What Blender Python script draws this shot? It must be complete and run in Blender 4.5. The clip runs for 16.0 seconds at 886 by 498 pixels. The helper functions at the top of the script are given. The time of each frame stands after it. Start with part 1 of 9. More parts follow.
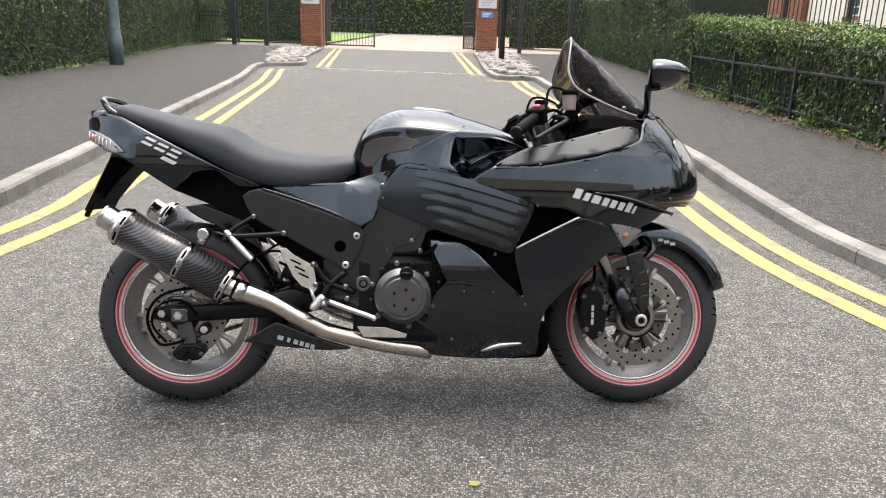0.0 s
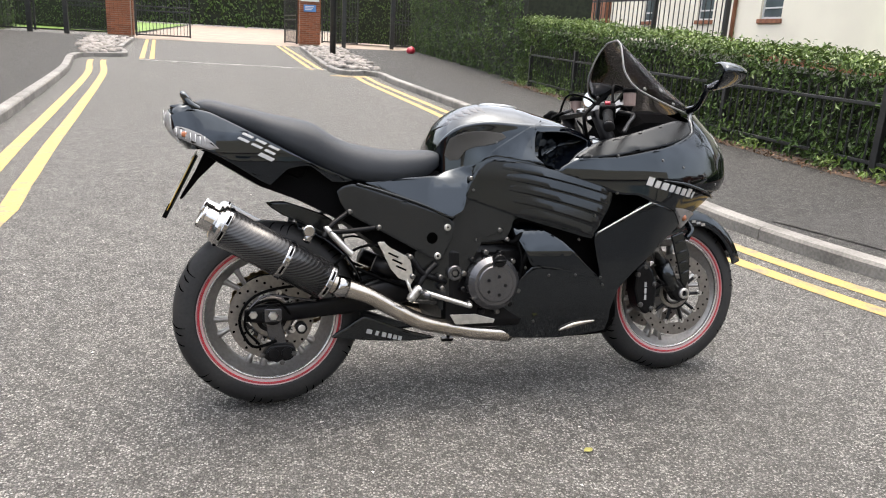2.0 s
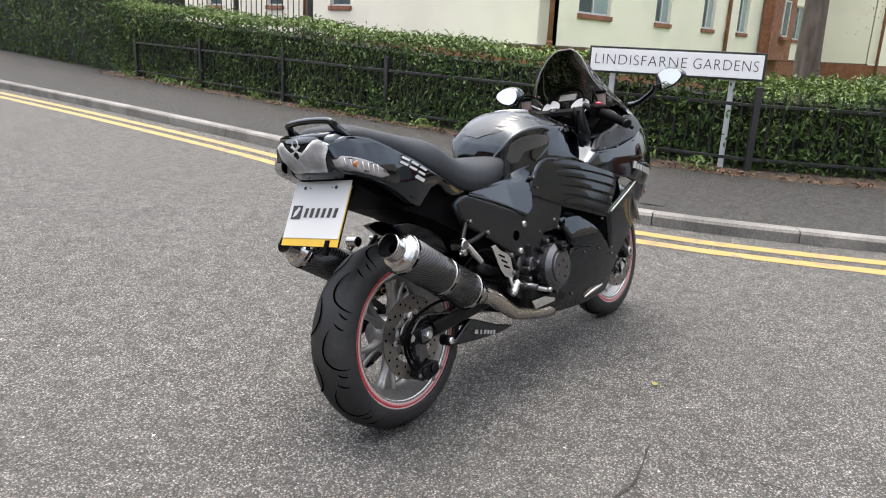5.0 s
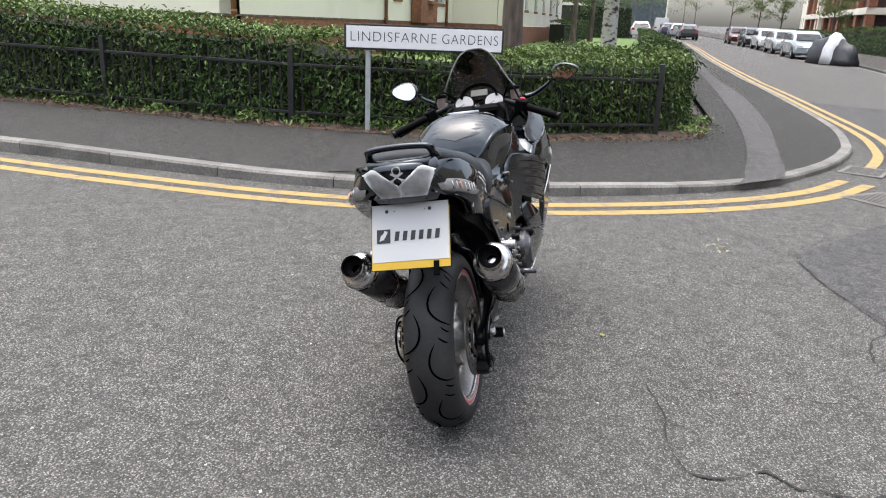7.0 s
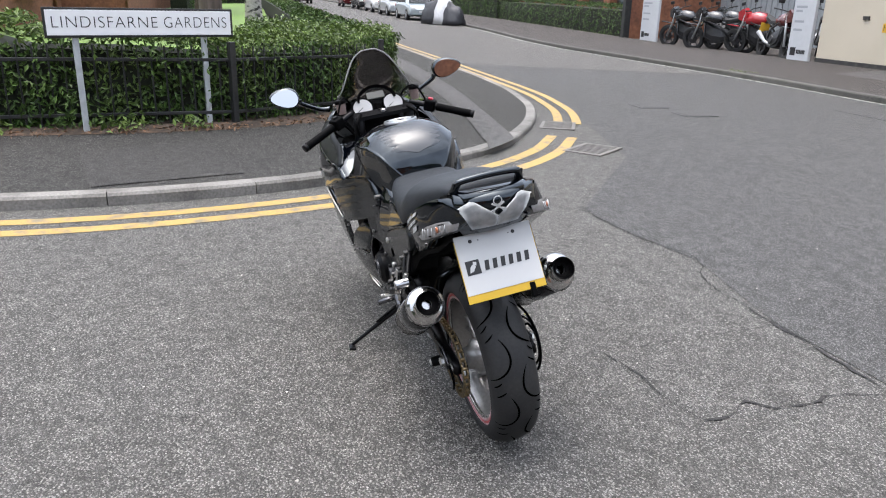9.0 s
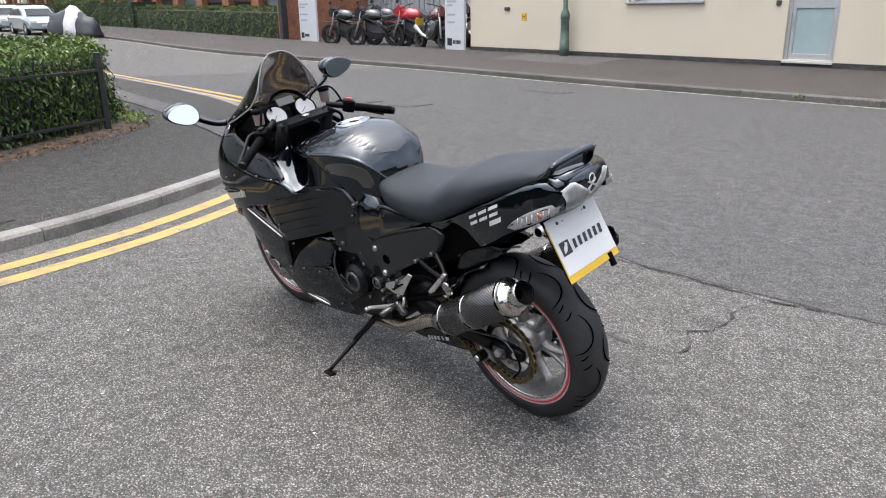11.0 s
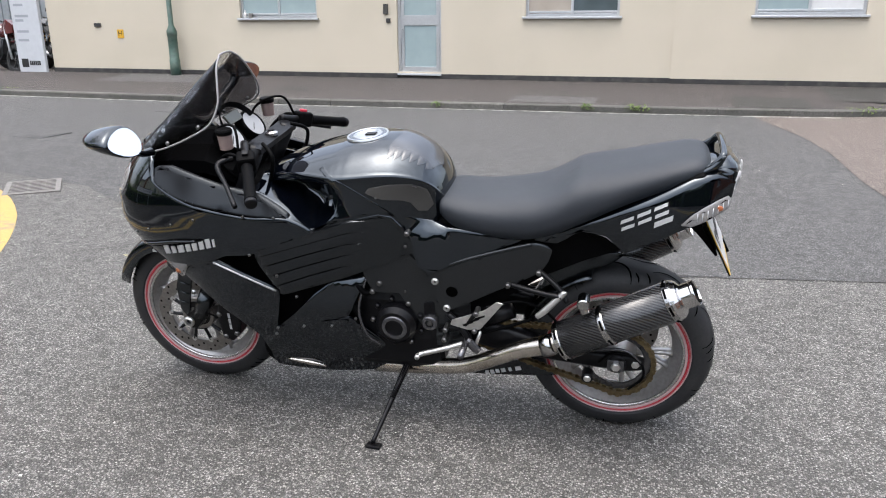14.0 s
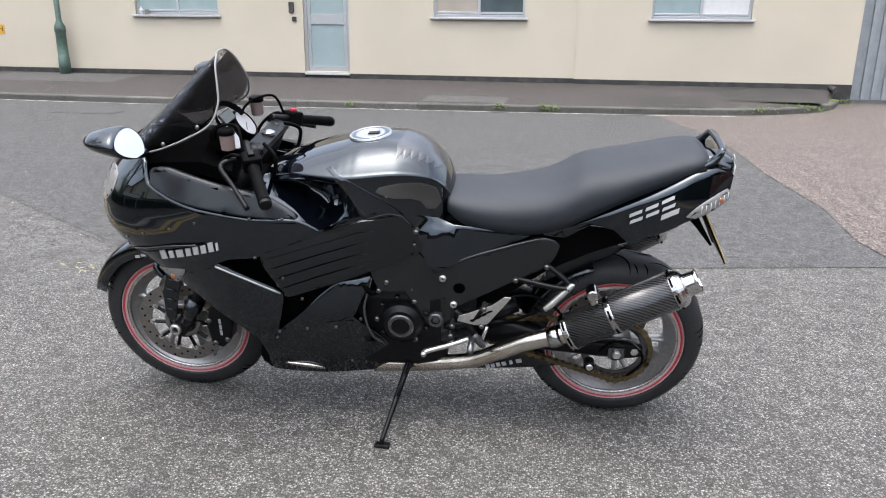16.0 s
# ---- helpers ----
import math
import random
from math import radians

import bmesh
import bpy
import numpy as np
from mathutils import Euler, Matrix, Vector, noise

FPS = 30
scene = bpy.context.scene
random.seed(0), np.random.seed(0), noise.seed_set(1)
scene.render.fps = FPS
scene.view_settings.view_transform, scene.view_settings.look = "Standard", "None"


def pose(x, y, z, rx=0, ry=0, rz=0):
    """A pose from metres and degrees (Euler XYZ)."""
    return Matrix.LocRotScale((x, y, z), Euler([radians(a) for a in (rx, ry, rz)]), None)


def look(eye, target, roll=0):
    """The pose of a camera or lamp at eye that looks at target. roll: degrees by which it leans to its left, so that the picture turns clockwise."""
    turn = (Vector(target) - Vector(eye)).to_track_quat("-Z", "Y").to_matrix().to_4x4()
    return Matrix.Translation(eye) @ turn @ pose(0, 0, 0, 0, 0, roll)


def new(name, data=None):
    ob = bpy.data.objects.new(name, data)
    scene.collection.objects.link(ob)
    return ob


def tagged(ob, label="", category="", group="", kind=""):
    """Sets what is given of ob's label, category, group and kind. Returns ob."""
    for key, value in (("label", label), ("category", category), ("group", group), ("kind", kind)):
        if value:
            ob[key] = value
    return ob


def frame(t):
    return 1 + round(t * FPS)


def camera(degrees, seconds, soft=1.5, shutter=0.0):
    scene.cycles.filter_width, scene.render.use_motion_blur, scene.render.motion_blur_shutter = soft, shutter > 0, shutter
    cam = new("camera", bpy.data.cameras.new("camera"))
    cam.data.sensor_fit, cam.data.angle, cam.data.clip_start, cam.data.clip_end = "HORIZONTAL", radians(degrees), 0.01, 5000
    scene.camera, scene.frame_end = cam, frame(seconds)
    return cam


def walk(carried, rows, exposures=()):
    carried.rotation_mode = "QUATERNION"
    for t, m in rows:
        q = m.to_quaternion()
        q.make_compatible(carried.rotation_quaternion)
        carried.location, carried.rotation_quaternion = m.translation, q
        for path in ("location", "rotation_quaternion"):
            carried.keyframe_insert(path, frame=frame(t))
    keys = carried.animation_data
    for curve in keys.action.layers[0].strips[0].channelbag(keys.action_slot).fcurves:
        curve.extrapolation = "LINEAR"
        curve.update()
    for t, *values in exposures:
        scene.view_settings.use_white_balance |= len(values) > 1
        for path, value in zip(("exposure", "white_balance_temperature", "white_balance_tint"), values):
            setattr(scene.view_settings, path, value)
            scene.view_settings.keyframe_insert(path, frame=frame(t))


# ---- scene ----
cam = camera(61.3, 16.0, 1.1)
PATH = [
    (0, (0.835, -2.203, 1.152), (0.814, -0.279, 0.606), 1.7),
    (0.5, (0.731, -2.216, 1.144), (0.779, -0.294, 0.595), 2.3),
    (1, (0.533, -2.166, 1.124), (0.692, -0.25, 0.573), 2.8),
    (1.5, (0.297, -2.156, 1.128), (0.607, -0.257, 0.582), 3.2),
    (2, (-0.006, -2.223, 1.13), (0.467, -0.356, 0.592), 3.2),
    (2.5, (-0.254, -2.207, 1.128), (0.395, -0.391, 0.597), 3.1),
    (3, (-0.506, -2.127, 1.15), (0.316, -0.381, 0.626), 3),
    (3.2, (-0.617, -2.104, 1.152), (0.271, -0.391, 0.626), 2.9),
    (5.3, (-1.635, -1.38, 1.146), (-0.109, -0.2, 0.621), 2.8),
    (5.5, (-1.723, -1.298, 1.153), (-0.148, -0.185, 0.624), 2.7),
    (6, (-1.872, -1.019, 1.173), (-0.183, -0.094, 0.634), 2.7),
    (6.5, (-2.017, -0.773, 1.214), (-0.234, -0.058, 0.659), 2.4),
    (7, (-2.16, -0.52, 1.262), (-0.309, -0.032, 0.684), 2.2),
    (7.5, (-2.171, -0.199, 1.307), (-0.28, 0.05, 0.703), 1.9),
    (8, (-2.18, 0.117, 1.328), (-0.28, 0.127, 0.703), 1.9),
    (8.5, (-2.176, 0.414, 1.351), (-0.292, 0.191, 0.718), 1.7),
    (9, (-2.081, 0.693, 1.372), (-0.237, 0.249, 0.736), 1.4),
    (9.2, (-2.049, 0.786, 1.386), (-0.227, 0.259, 0.75), 1.2),
    (11.3, (-1.39, 1.798, 1.32), (-0.017, 0.484, 0.698), -1.17),
    (11.5, (-1.285, 1.861, 1.316), (0.025, 0.483, 0.695), -1.27),
    (12, (-1.006, 1.951, 1.286), (0.141, 0.434, 0.667), -1.65),
    (12.5, (-0.742, 2.037, 1.294), (0.241, 0.41, 0.674), -1.56),
    (13, (-0.494, 2.164, 1.292), (0.338, 0.45, 0.681), -1.14),
    (13.5, (-0.305, 2.218, 1.257), (0.389, 0.44, 0.659), -0.63),
    (14, (-0.11, 2.236, 1.248), (0.464, 0.413, 0.662), -0.27),
    (14.5, (0.026, 2.273, 1.244), (0.501, 0.419, 0.662), 0.08),
    (15, (0.131, 2.322, 1.249), (0.529, 0.451, 0.665), 0.17),
    (15.5, (0.176, 2.34, 1.249), (0.519, 0.458, 0.663), 0.36),
    (16, (0.194, 2.334, 1.247), (0.504, 0.447, 0.661), 0.53),
]
walk(cam, [(t, look(eye, target, roll)) for t, eye, target, roll in PATH], [(0, 1.48, 6950, 10), (3, 1.36, 6850, 10), (5.5, 1.22, 6650, 10), (7.5, 1.06, 6450, 10), (9, 1.12, 6350, 10), (11.5, 1.2, 6450, 10), (14, 1.3, 6400, 10), (16, 1.34, 6350, 10)])

# ---- light ----
world = bpy.data.worlds.new("overcast_sky")
scene.world = world
world.use_nodes = True
wn, wl = world.node_tree.nodes, world.node_tree.links
sky = wn.new("ShaderNodeTexSky")
sky.sky_type = "NISHITA"
sky.sun_disc = False
SUN_EL, SUN_AZ = radians(80), radians(20)
sky.sun_elevation, sky.sun_rotation = SUN_EL, SUN_AZ
sky.air_density, sky.dust_density, sky.ozone_density = 1.0, 4.0, 1.0
hsv = wn.new("ShaderNodeHueSaturation")
hsv.inputs["Saturation"].default_value = 0.5
wl.new(sky.outputs[0], hsv.inputs["Color"])
# broken cloud cover: soft brighter and darker banks all over the sky
wc = wn.new("ShaderNodeTexCoord")
wnoise = wn.new("ShaderNodeTexNoise")
wnoise.inputs["Scale"].default_value, wnoise.inputs["Detail"].default_value = 2.2, 5
wl.new(wc.outputs["Generated"], wnoise.inputs["Vector"])
wramp = wn.new("ShaderNodeMapRange")
wramp.inputs[1].default_value, wramp.inputs[2].default_value = 0.35, 0.7
wramp.inputs[3].default_value, wramp.inputs[4].default_value = 0.75, 1.35
wl.new(wnoise.outputs["Fac"], wramp.inputs[0])
wmul = wn.new("ShaderNodeVectorMath")
wmul.operation = "SCALE"
wl.new(hsv.outputs["Color"], wmul.inputs[0])
wl.new(wramp.outputs[0], wmul.inputs["Scale"])
# an overcast sky is brightest overhead and dims towards the horizon
wsep = wn.new("ShaderNodeSeparateXYZ")
wl.new(wc.outputs["Generated"], wsep.inputs[0])
wgrad = wn.new("ShaderNodeMapRange")
wgrad.inputs[1].default_value, wgrad.inputs[2].default_value = 0.0, 1.0
wgrad.inputs[3].default_value, wgrad.inputs[4].default_value = 1.1, 1.85
wl.new(wsep.outputs["Z"], wgrad.inputs[0])
wzen = wn.new("ShaderNodeVectorMath")
wzen.operation = "SCALE"
wl.new(wmul.outputs[0], wzen.inputs[0])
wl.new(wgrad.outputs[0], wzen.inputs["Scale"])
wl.new(wzen.outputs[0], wn["Background"].inputs["Color"])
wn["Background"].inputs["Strength"].default_value = 0.16
sun = new("sun", bpy.data.lights.new("sun", "SUN"))
sun.data.energy, sun.data.angle, sun.data.color = 0.6, radians(110), (1.0, 0.97, 0.92)
sun.matrix_world = look((0, 0, 30), (-30 * math.sin(SUN_AZ) / math.tan(SUN_EL), -30 * math.cos(SUN_AZ) / math.tan(SUN_EL), 0))
scene.view_settings.exposure = 1.05


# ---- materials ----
ALBEDO_SCALE = 0.62  # non-metal base colours lowered together so reflected sky looks brighter


def mat(name, color=(0.5, 0.5, 0.5), rough=0.5, metal=0.0, grain=0.0, scale=20.0, bump=0.0, coat=0.0, second=None, second_scale=2.0,
        second_range=(0.45, 0.65), per_object=0.0, per_island=0.0, spec=0.5, aniso=(1, 1, 1)):
    """Principled surface: base colour with fine grain, a larger second tone, bump, and chance variation from piece to piece."""
    m = bpy.data.materials.new(name)
    m.use_nodes = True
    n, l = m.node_tree.nodes, m.node_tree.links
    b = n["Principled BSDF"]
    b.inputs["Roughness"].default_value, b.inputs["Metallic"].default_value = rough, metal
    b.inputs["Coat Weight"].default_value = coat
    b.inputs["Coat Roughness"].default_value = 0.03
    b.inputs["Specular IOR Level"].default_value = spec
    rgb = n.new("ShaderNodeRGB")
    dull = ALBEDO_SCALE if metal < 0.3 else 1.0
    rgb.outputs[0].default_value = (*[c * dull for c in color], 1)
    out = rgb.outputs[0]
    co = n.new("ShaderNodeTexCoord")
    mp = n.new("ShaderNodeMapping")
    mp.inputs["Scale"].default_value = aniso
    l.new(co.outputs["Object"], mp.inputs["Vector"])
    if second:
        t = n.new("ShaderNodeTexNoise")
        t.inputs["Scale"].default_value, t.inputs["Detail"].default_value = second_scale, 6
        l.new(mp.outputs[0], t.inputs["Vector"])
        r = n.new("ShaderNodeMapRange")
        r.inputs[1].default_value, r.inputs[2].default_value = second_range
        l.new(t.outputs["Fac"], r.inputs[0])
        x = n.new("ShaderNodeMix")
        x.data_type = "RGBA"
        l.new(r.outputs[0], x.inputs["Factor"])
        l.new(out, x.inputs["A"])
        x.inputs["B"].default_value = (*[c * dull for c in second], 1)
        out = x.outputs["Result"]
    if grain or bump:
        t = n.new("ShaderNodeTexNoise")
        t.inputs["Scale"].default_value, t.inputs["Detail"].default_value = scale, 5
        l.new(mp.outputs[0], t.inputs["Vector"])
        if grain:
            r = n.new("ShaderNodeMapRange")
            r.inputs[1].default_value, r.inputs[2].default_value = 0.3, 0.7
            r.inputs[3].default_value, r.inputs[4].default_value = 1 - grain, 1 + grain
            l.new(t.outputs["Fac"], r.inputs[0])
            h = n.new("ShaderNodeHueSaturation")
            l.new(r.outputs[0], h.inputs["Value"])
            l.new(out, h.inputs["Color"])
            out = h.outputs["Color"]
        if bump:
            bp = n.new("ShaderNodeBump")
            bp.inputs["Strength"].default_value, bp.inputs["Distance"].default_value = min(1, bump), 0.004
            l.new(t.outputs["Fac"], bp.inputs["Height"])
            l.new(bp.outputs[0], b.inputs["Normal"])
    for amount, node, sock in ((per_object, "ShaderNodeObjectInfo", "Random"), (per_island, "ShaderNodeNewGeometry", "Random Per Island")):
        if amount:
            o = n.new(node)
            r = n.new("ShaderNodeMapRange")
            r.inputs[3].default_value, r.inputs[4].default_value = 1 - amount, 1 + amount
            l.new(o.outputs[sock], r.inputs[0])
            h = n.new("ShaderNodeHueSaturation")
            l.new(r.outputs[0], h.inputs["Value"])
            l.new(out, h.inputs["Color"])
            out = h.outputs["Color"]
    l.new(out, b.inputs["Base Color"])
    return m


def asphalt(name, dark, light, stain, chip=90.0, amount=0.55):
    """Worn asphalt: dark binder with pale stone chippings, larger patches and oily stains."""
    m = bpy.data.materials.new(name)
    m.use_nodes = True
    n, l = m.node_tree.nodes, m.node_tree.links
    b = n["Principled BSDF"]
    co = n.new("ShaderNodeTexCoord")
    v = n.new("ShaderNodeTexVoronoi")
    v.inputs["Scale"].default_value = chip
    l.new(co.outputs["Object"], v.inputs["Vector"])
    sep = n.new("ShaderNodeSeparateColor")
    l.new(v.outputs["Color"], sep.inputs[0])
    r = n.new("ShaderNodeMapRange")
    r.inputs[1].default_value, r.inputs[2].default_value = 0.15, 1.0
    l.new(sep.outputs[0], r.inputs[0])
    edge = n.new("ShaderNodeMapRange")
    edge.inputs[1].default_value, edge.inputs[2].default_value = 0.35, 0.75
    edge.inputs[3].default_value, edge.inputs[4].default_value = 1.0, 0.0
    l.new(v.outputs["Distance"], edge.inputs[0])
    k = n.new("ShaderNodeMath")
    k.operation = "MULTIPLY"
    l.new(r.outputs[0], k.inputs[0])
    l.new(edge.outputs[0], k.inputs[1])
    k2 = n.new("ShaderNodeMath")
    k2.operation = "POWER"
    k2.inputs[1].default_value = 1.0 / max(amount, 0.1)
    l.new(k.outputs[0], k2.inputs[0])
    mix = n.new("ShaderNodeMix")
    mix.data_type = "RGBA"
    l.new(k2.outputs[0], mix.inputs["Factor"])
    mix.inputs["A"].default_value, mix.inputs["B"].default_value = (*[c * ALBEDO_SCALE for c in dark], 1), (*[c * ALBEDO_SCALE for c in light], 1)
    big = n.new("ShaderNodeTexNoise")
    big.inputs["Scale"].default_value, big.inputs["Detail"].default_value = 0.9, 7
    l.new(co.outputs["Object"], big.inputs["Vector"])
    br = n.new("ShaderNodeMapRange")
    br.inputs[1].default_value, br.inputs[2].default_value = 0.5, 0.78
    br.inputs[4].default_value = 0.4
    l.new(big.outputs["Fac"], br.inputs[0])
    mix2 = n.new("ShaderNodeMix")
    mix2.data_type = "RGBA"
    l.new(br.outputs[0], mix2.inputs["Factor"])
    l.new(mix.outputs["Result"], mix2.inputs["A"])
    mix2.inputs["B"].default_value = (*[c * ALBEDO_SCALE for c in stain], 1)
    mid = n.new("ShaderNodeTexNoise")
    mid.inputs["Scale"].default_value, mid.inputs["Detail"].default_value = 14, 6
    l.new(co.outputs["Object"], mid.inputs["Vector"])
    mr = n.new("ShaderNodeMapRange")
    mr.inputs[1].default_value, mr.inputs[2].default_value, mr.inputs[3].default_value, mr.inputs[4].default_value = 0.3, 0.7, 0.8, 1.2
    l.new(mid.outputs["Fac"], mr.inputs[0])
    h = n.new("ShaderNodeHueSaturation")
    l.new(mr.outputs[0], h.inputs["Value"])
    l.new(mix2.outputs["Result"], h.inputs["Color"])
    fine = n.new("ShaderNodeTexNoise")
    fine.inputs["Scale"].default_value, fine.inputs["Detail"].default_value = 270, 4
    l.new(co.outputs["Object"], fine.inputs["Vector"])
    fr = n.new("ShaderNodeMapRange")
    fr.inputs[1].default_value, fr.inputs[2].default_value, fr.inputs[3].default_value, fr.inputs[4].default_value = 0.36, 0.64, 0.5, 1.55
    l.new(fine.outputs["Fac"], fr.inputs[0])
    h2 = n.new("ShaderNodeHueSaturation")
    l.new(fr.outputs[0], h2.inputs["Value"])
    l.new(h.outputs["Color"], h2.inputs["Color"])
    l.new(h2.outputs["Color"], b.inputs["Base Color"])
    b.inputs["Roughness"].default_value = 0.85
    b.inputs["Specular IOR Level"].default_value = 0.15
    bp = n.new("ShaderNodeBump")
    bp.inputs["Strength"].default_value, bp.inputs["Distance"].default_value = 0.9, 0.008
    bp.invert = True
    l.new(v.outputs["Distance"], bp.inputs["Height"])
    l.new(bp.outputs[0], b.inputs["Normal"])
    return m


def glass(name, color=(1, 1, 1), rough=0.02):
    m = mat(name, color, rough)
    m.node_tree.nodes["Principled BSDF"].inputs["Transmission Weight"].default_value = 1.0
    return m


ROAD = asphalt("worn_road_asphalt", (0.098, 0.095, 0.09), (0.45, 0.437, 0.407), (0.128, 0.125, 0.118), 150, 0.7)
ROAD_DARK = asphalt("main_road_asphalt", (0.085, 0.084, 0.083), (0.34, 0.335, 0.326), (0.104, 0.103, 0.102), 160, 0.65)
ROAD_PALE = asphalt("pale_road_surface", (0.095, 0.09, 0.086), (0.46, 0.44, 0.415), (0.14, 0.134, 0.128), 90, 0.59)
ROAD_PINK = asphalt("pinkish_old_road", (0.10, 0.084, 0.075), (0.58, 0.50, 0.45), (0.18, 0.15, 0.136), 120, 0.68)
PATH_M = asphalt("pavement_asphalt", (0.042, 0.041, 0.0385), (0.28, 0.272, 0.25), (0.074, 0.072, 0.067), 140, 0.6)
PATH_FAR = asphalt("far_pavement_asphalt", (0.055, 0.050, 0.048), (0.324, 0.292, 0.270), (0.102, 0.088, 0.082), 120, 0.59)
PATH_PALE = asphalt("pale_trench_repair", (0.095, 0.092, 0.09), (0.34, 0.33, 0.315), (0.13, 0.127, 0.12), 120, 0.59)
PATH_PATCH = asphalt("smooth_pavement_patch", (0.062, 0.06, 0.057), (0.23, 0.224, 0.21), (0.085, 0.083, 0.078), 170, 0.55)
KERB = mat("concrete_kerb", (0.26, 0.247, 0.225), 0.85, grain=0.25, scale=60, bump=0.5, second=(0.17, 0.16, 0.145), second_scale=3, per_object=0.15)
KERB_FAR = mat("dark_old_kerb", (0.125, 0.12, 0.108), 0.9, grain=0.3, scale=40, bump=0.5, second=(0.09, 0.09, 0.075), second_scale=3, per_object=0.2)
YELLOW = mat("worn_yellow_road_paint", (0.49, 0.32, 0.085), 0.7, grain=0.22, scale=90, bump=0.4, second=(0.24, 0.2, 0.13), second_scale=9, second_range=(0.5, 0.7))
WHITE_LINE = mat("faded_white_line", (0.46, 0.45, 0.4), 0.85, grain=0.3, scale=50, second=(0.16, 0.155, 0.145), second_scale=7, second_range=(0.42, 0.56))
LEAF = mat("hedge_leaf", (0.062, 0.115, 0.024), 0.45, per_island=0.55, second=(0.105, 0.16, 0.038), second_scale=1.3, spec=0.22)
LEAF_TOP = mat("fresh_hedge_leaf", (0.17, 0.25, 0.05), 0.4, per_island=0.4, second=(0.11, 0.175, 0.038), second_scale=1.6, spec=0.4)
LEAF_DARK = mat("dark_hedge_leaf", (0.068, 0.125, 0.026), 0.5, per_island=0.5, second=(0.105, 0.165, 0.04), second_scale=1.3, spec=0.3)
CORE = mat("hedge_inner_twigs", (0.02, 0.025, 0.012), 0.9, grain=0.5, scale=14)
TREE_LEAF = mat("tree_leaf", (0.15, 0.21, 0.045), 0.5, per_island=0.4)
GRASS = mat("lawn_grass", (0.15, 0.27, 0.035), 0.8, grain=0.3, scale=40, bump=0.6, second=(0.15, 0.23, 0.05), second_scale=1.2)
SOIL = mat("soil_and_dry_leaves", (0.06, 0.042, 0.028), 0.95, grain=0.5, scale=35, bump=0.8, second=(0.13, 0.08, 0.05), second_scale=9)
DRY = mat("dry_fallen_leaf", (0.22, 0.12, 0.06), 0.7, per_island=0.5)
BARK = mat("grey_brown_bark", (0.14, 0.105, 0.08), 0.9, grain=0.4, scale=18, bump=1.0, second=(0.25, 0.21, 0.18), second_scale=4, aniso=(1, 1, 0.25))
BIRCH = mat("birch_bark", (0.55, 0.52, 0.47), 0.8, grain=0.2, scale=20, bump=0.5, second=(0.04, 0.035, 0.03), second_scale=5, second_range=(0.5, 0.62), aniso=(1, 1, 1.8))
IRON = mat("black_painted_iron", (0.018, 0.019, 0.02), 0.45, grain=0.3, scale=30, bump=0.2, second=(0.035, 0.034, 0.032), second_scale=5)
CREAM = mat("cream_render", (0.73, 0.65, 0.515), 0.85, grain=0.04, scale=60, bump=0.25, second=(0.69, 0.615, 0.485), second_scale=0.8)
CREAM2 = mat("pale_cream_render", (1.12, 1.05, 0.88), 0.85, grain=0.04, scale=50, bump=0.2, second=(1.04, 0.97, 0.82), second_scale=0.7)
PLINTH = mat("dark_plinth_paint", (0.035, 0.034, 0.034), 0.8, grain=0.3, scale=20, bump=0.4, second=(0.07, 0.066, 0.06), second_scale=6)
BRICK_M = mat("red_brick", (0.36, 0.135, 0.065), 0.85, grain=0.25, scale=40, bump=0.5, second=(0.26, 0.1, 0.055), second_scale=2, per_object=0.25, per_island=0.25)
MORTAR = mat("mortar", (0.42, 0.36, 0.3), 0.95, grain=0.2, scale=60, bump=0.4)
BRICK_FAR = mat("far_red_brick", (0.34, 0.14, 0.075), 0.9, grain=0.3, scale=9, second=(0.27, 0.11, 0.065), second_scale=2)
SILVER = mat("aluminium_frame", (0.44, 0.45, 0.46), 0.4, 0.6, grain=0.06, scale=25)
SIGN_WHITE = mat("white_sign_enamel", (1.2, 1.2, 1.2), 0.35, grain=0.03, scale=14)
WHITE = mat("white_painted", (0.8, 0.8, 0.79), 0.5, grain=0.05, scale=12)
BOARD = mat("pale_grey_board", (0.66, 0.68, 0.71), 0.55, grain=0.03, scale=10)
FROST = mat("frosted_pale_glass", (0.40, 0.50, 0.51), 0.12, grain=0.06, scale=4, spec=0.6)
DARKGLASS = mat("dark_window_glass", (0.12, 0.15, 0.16), 0.06, grain=0.2, scale=2)
BLIND = mat("beige_blind_behind_glass", (0.5, 0.44, 0.37), 0.2, grain=0.1, scale=3)
GREEN_POST = mat("green_painted_post", (0.07, 0.13, 0.10), 0.5, grain=0.2, scale=14, bump=0.2, second=(0.12, 0.15, 0.12), second_scale=4)
TEAL_POST = mat("grey_green_lamp_post", (0.07, 0.11, 0.115), 0.5, grain=0.15, scale=14, second=(0.13, 0.16, 0.16), second_scale=4)
GALV = mat("grey_galvanised_post", (0.4, 0.42, 0.43), 0.5, 0.3, grain=0.12, scale=20)
CORRUGATED = mat("grey_steel_sheet", (0.34, 0.37, 0.39), 0.55, 0.0, grain=0.1, scale=8)
INK = mat("black_lettering", (0.015, 0.015, 0.016), 0.5)
GREYINK = mat("pale_grey_print", (0.4, 0.42, 0.45), 0.6)
SIGN_YELLOW = mat("yellow_plate", (0.8, 0.45, 0.03), 0.5)
BLUE_SIGN = mat("blue_sign", (0.10, 0.28, 0.62), 0.5, grain=0.1, scale=30)
STONE = mat("grey_beach_cobble", (0.22, 0.20, 0.18), 0.8, grain=0.2, scale=30, per_object=0.35, per_island=0.35)
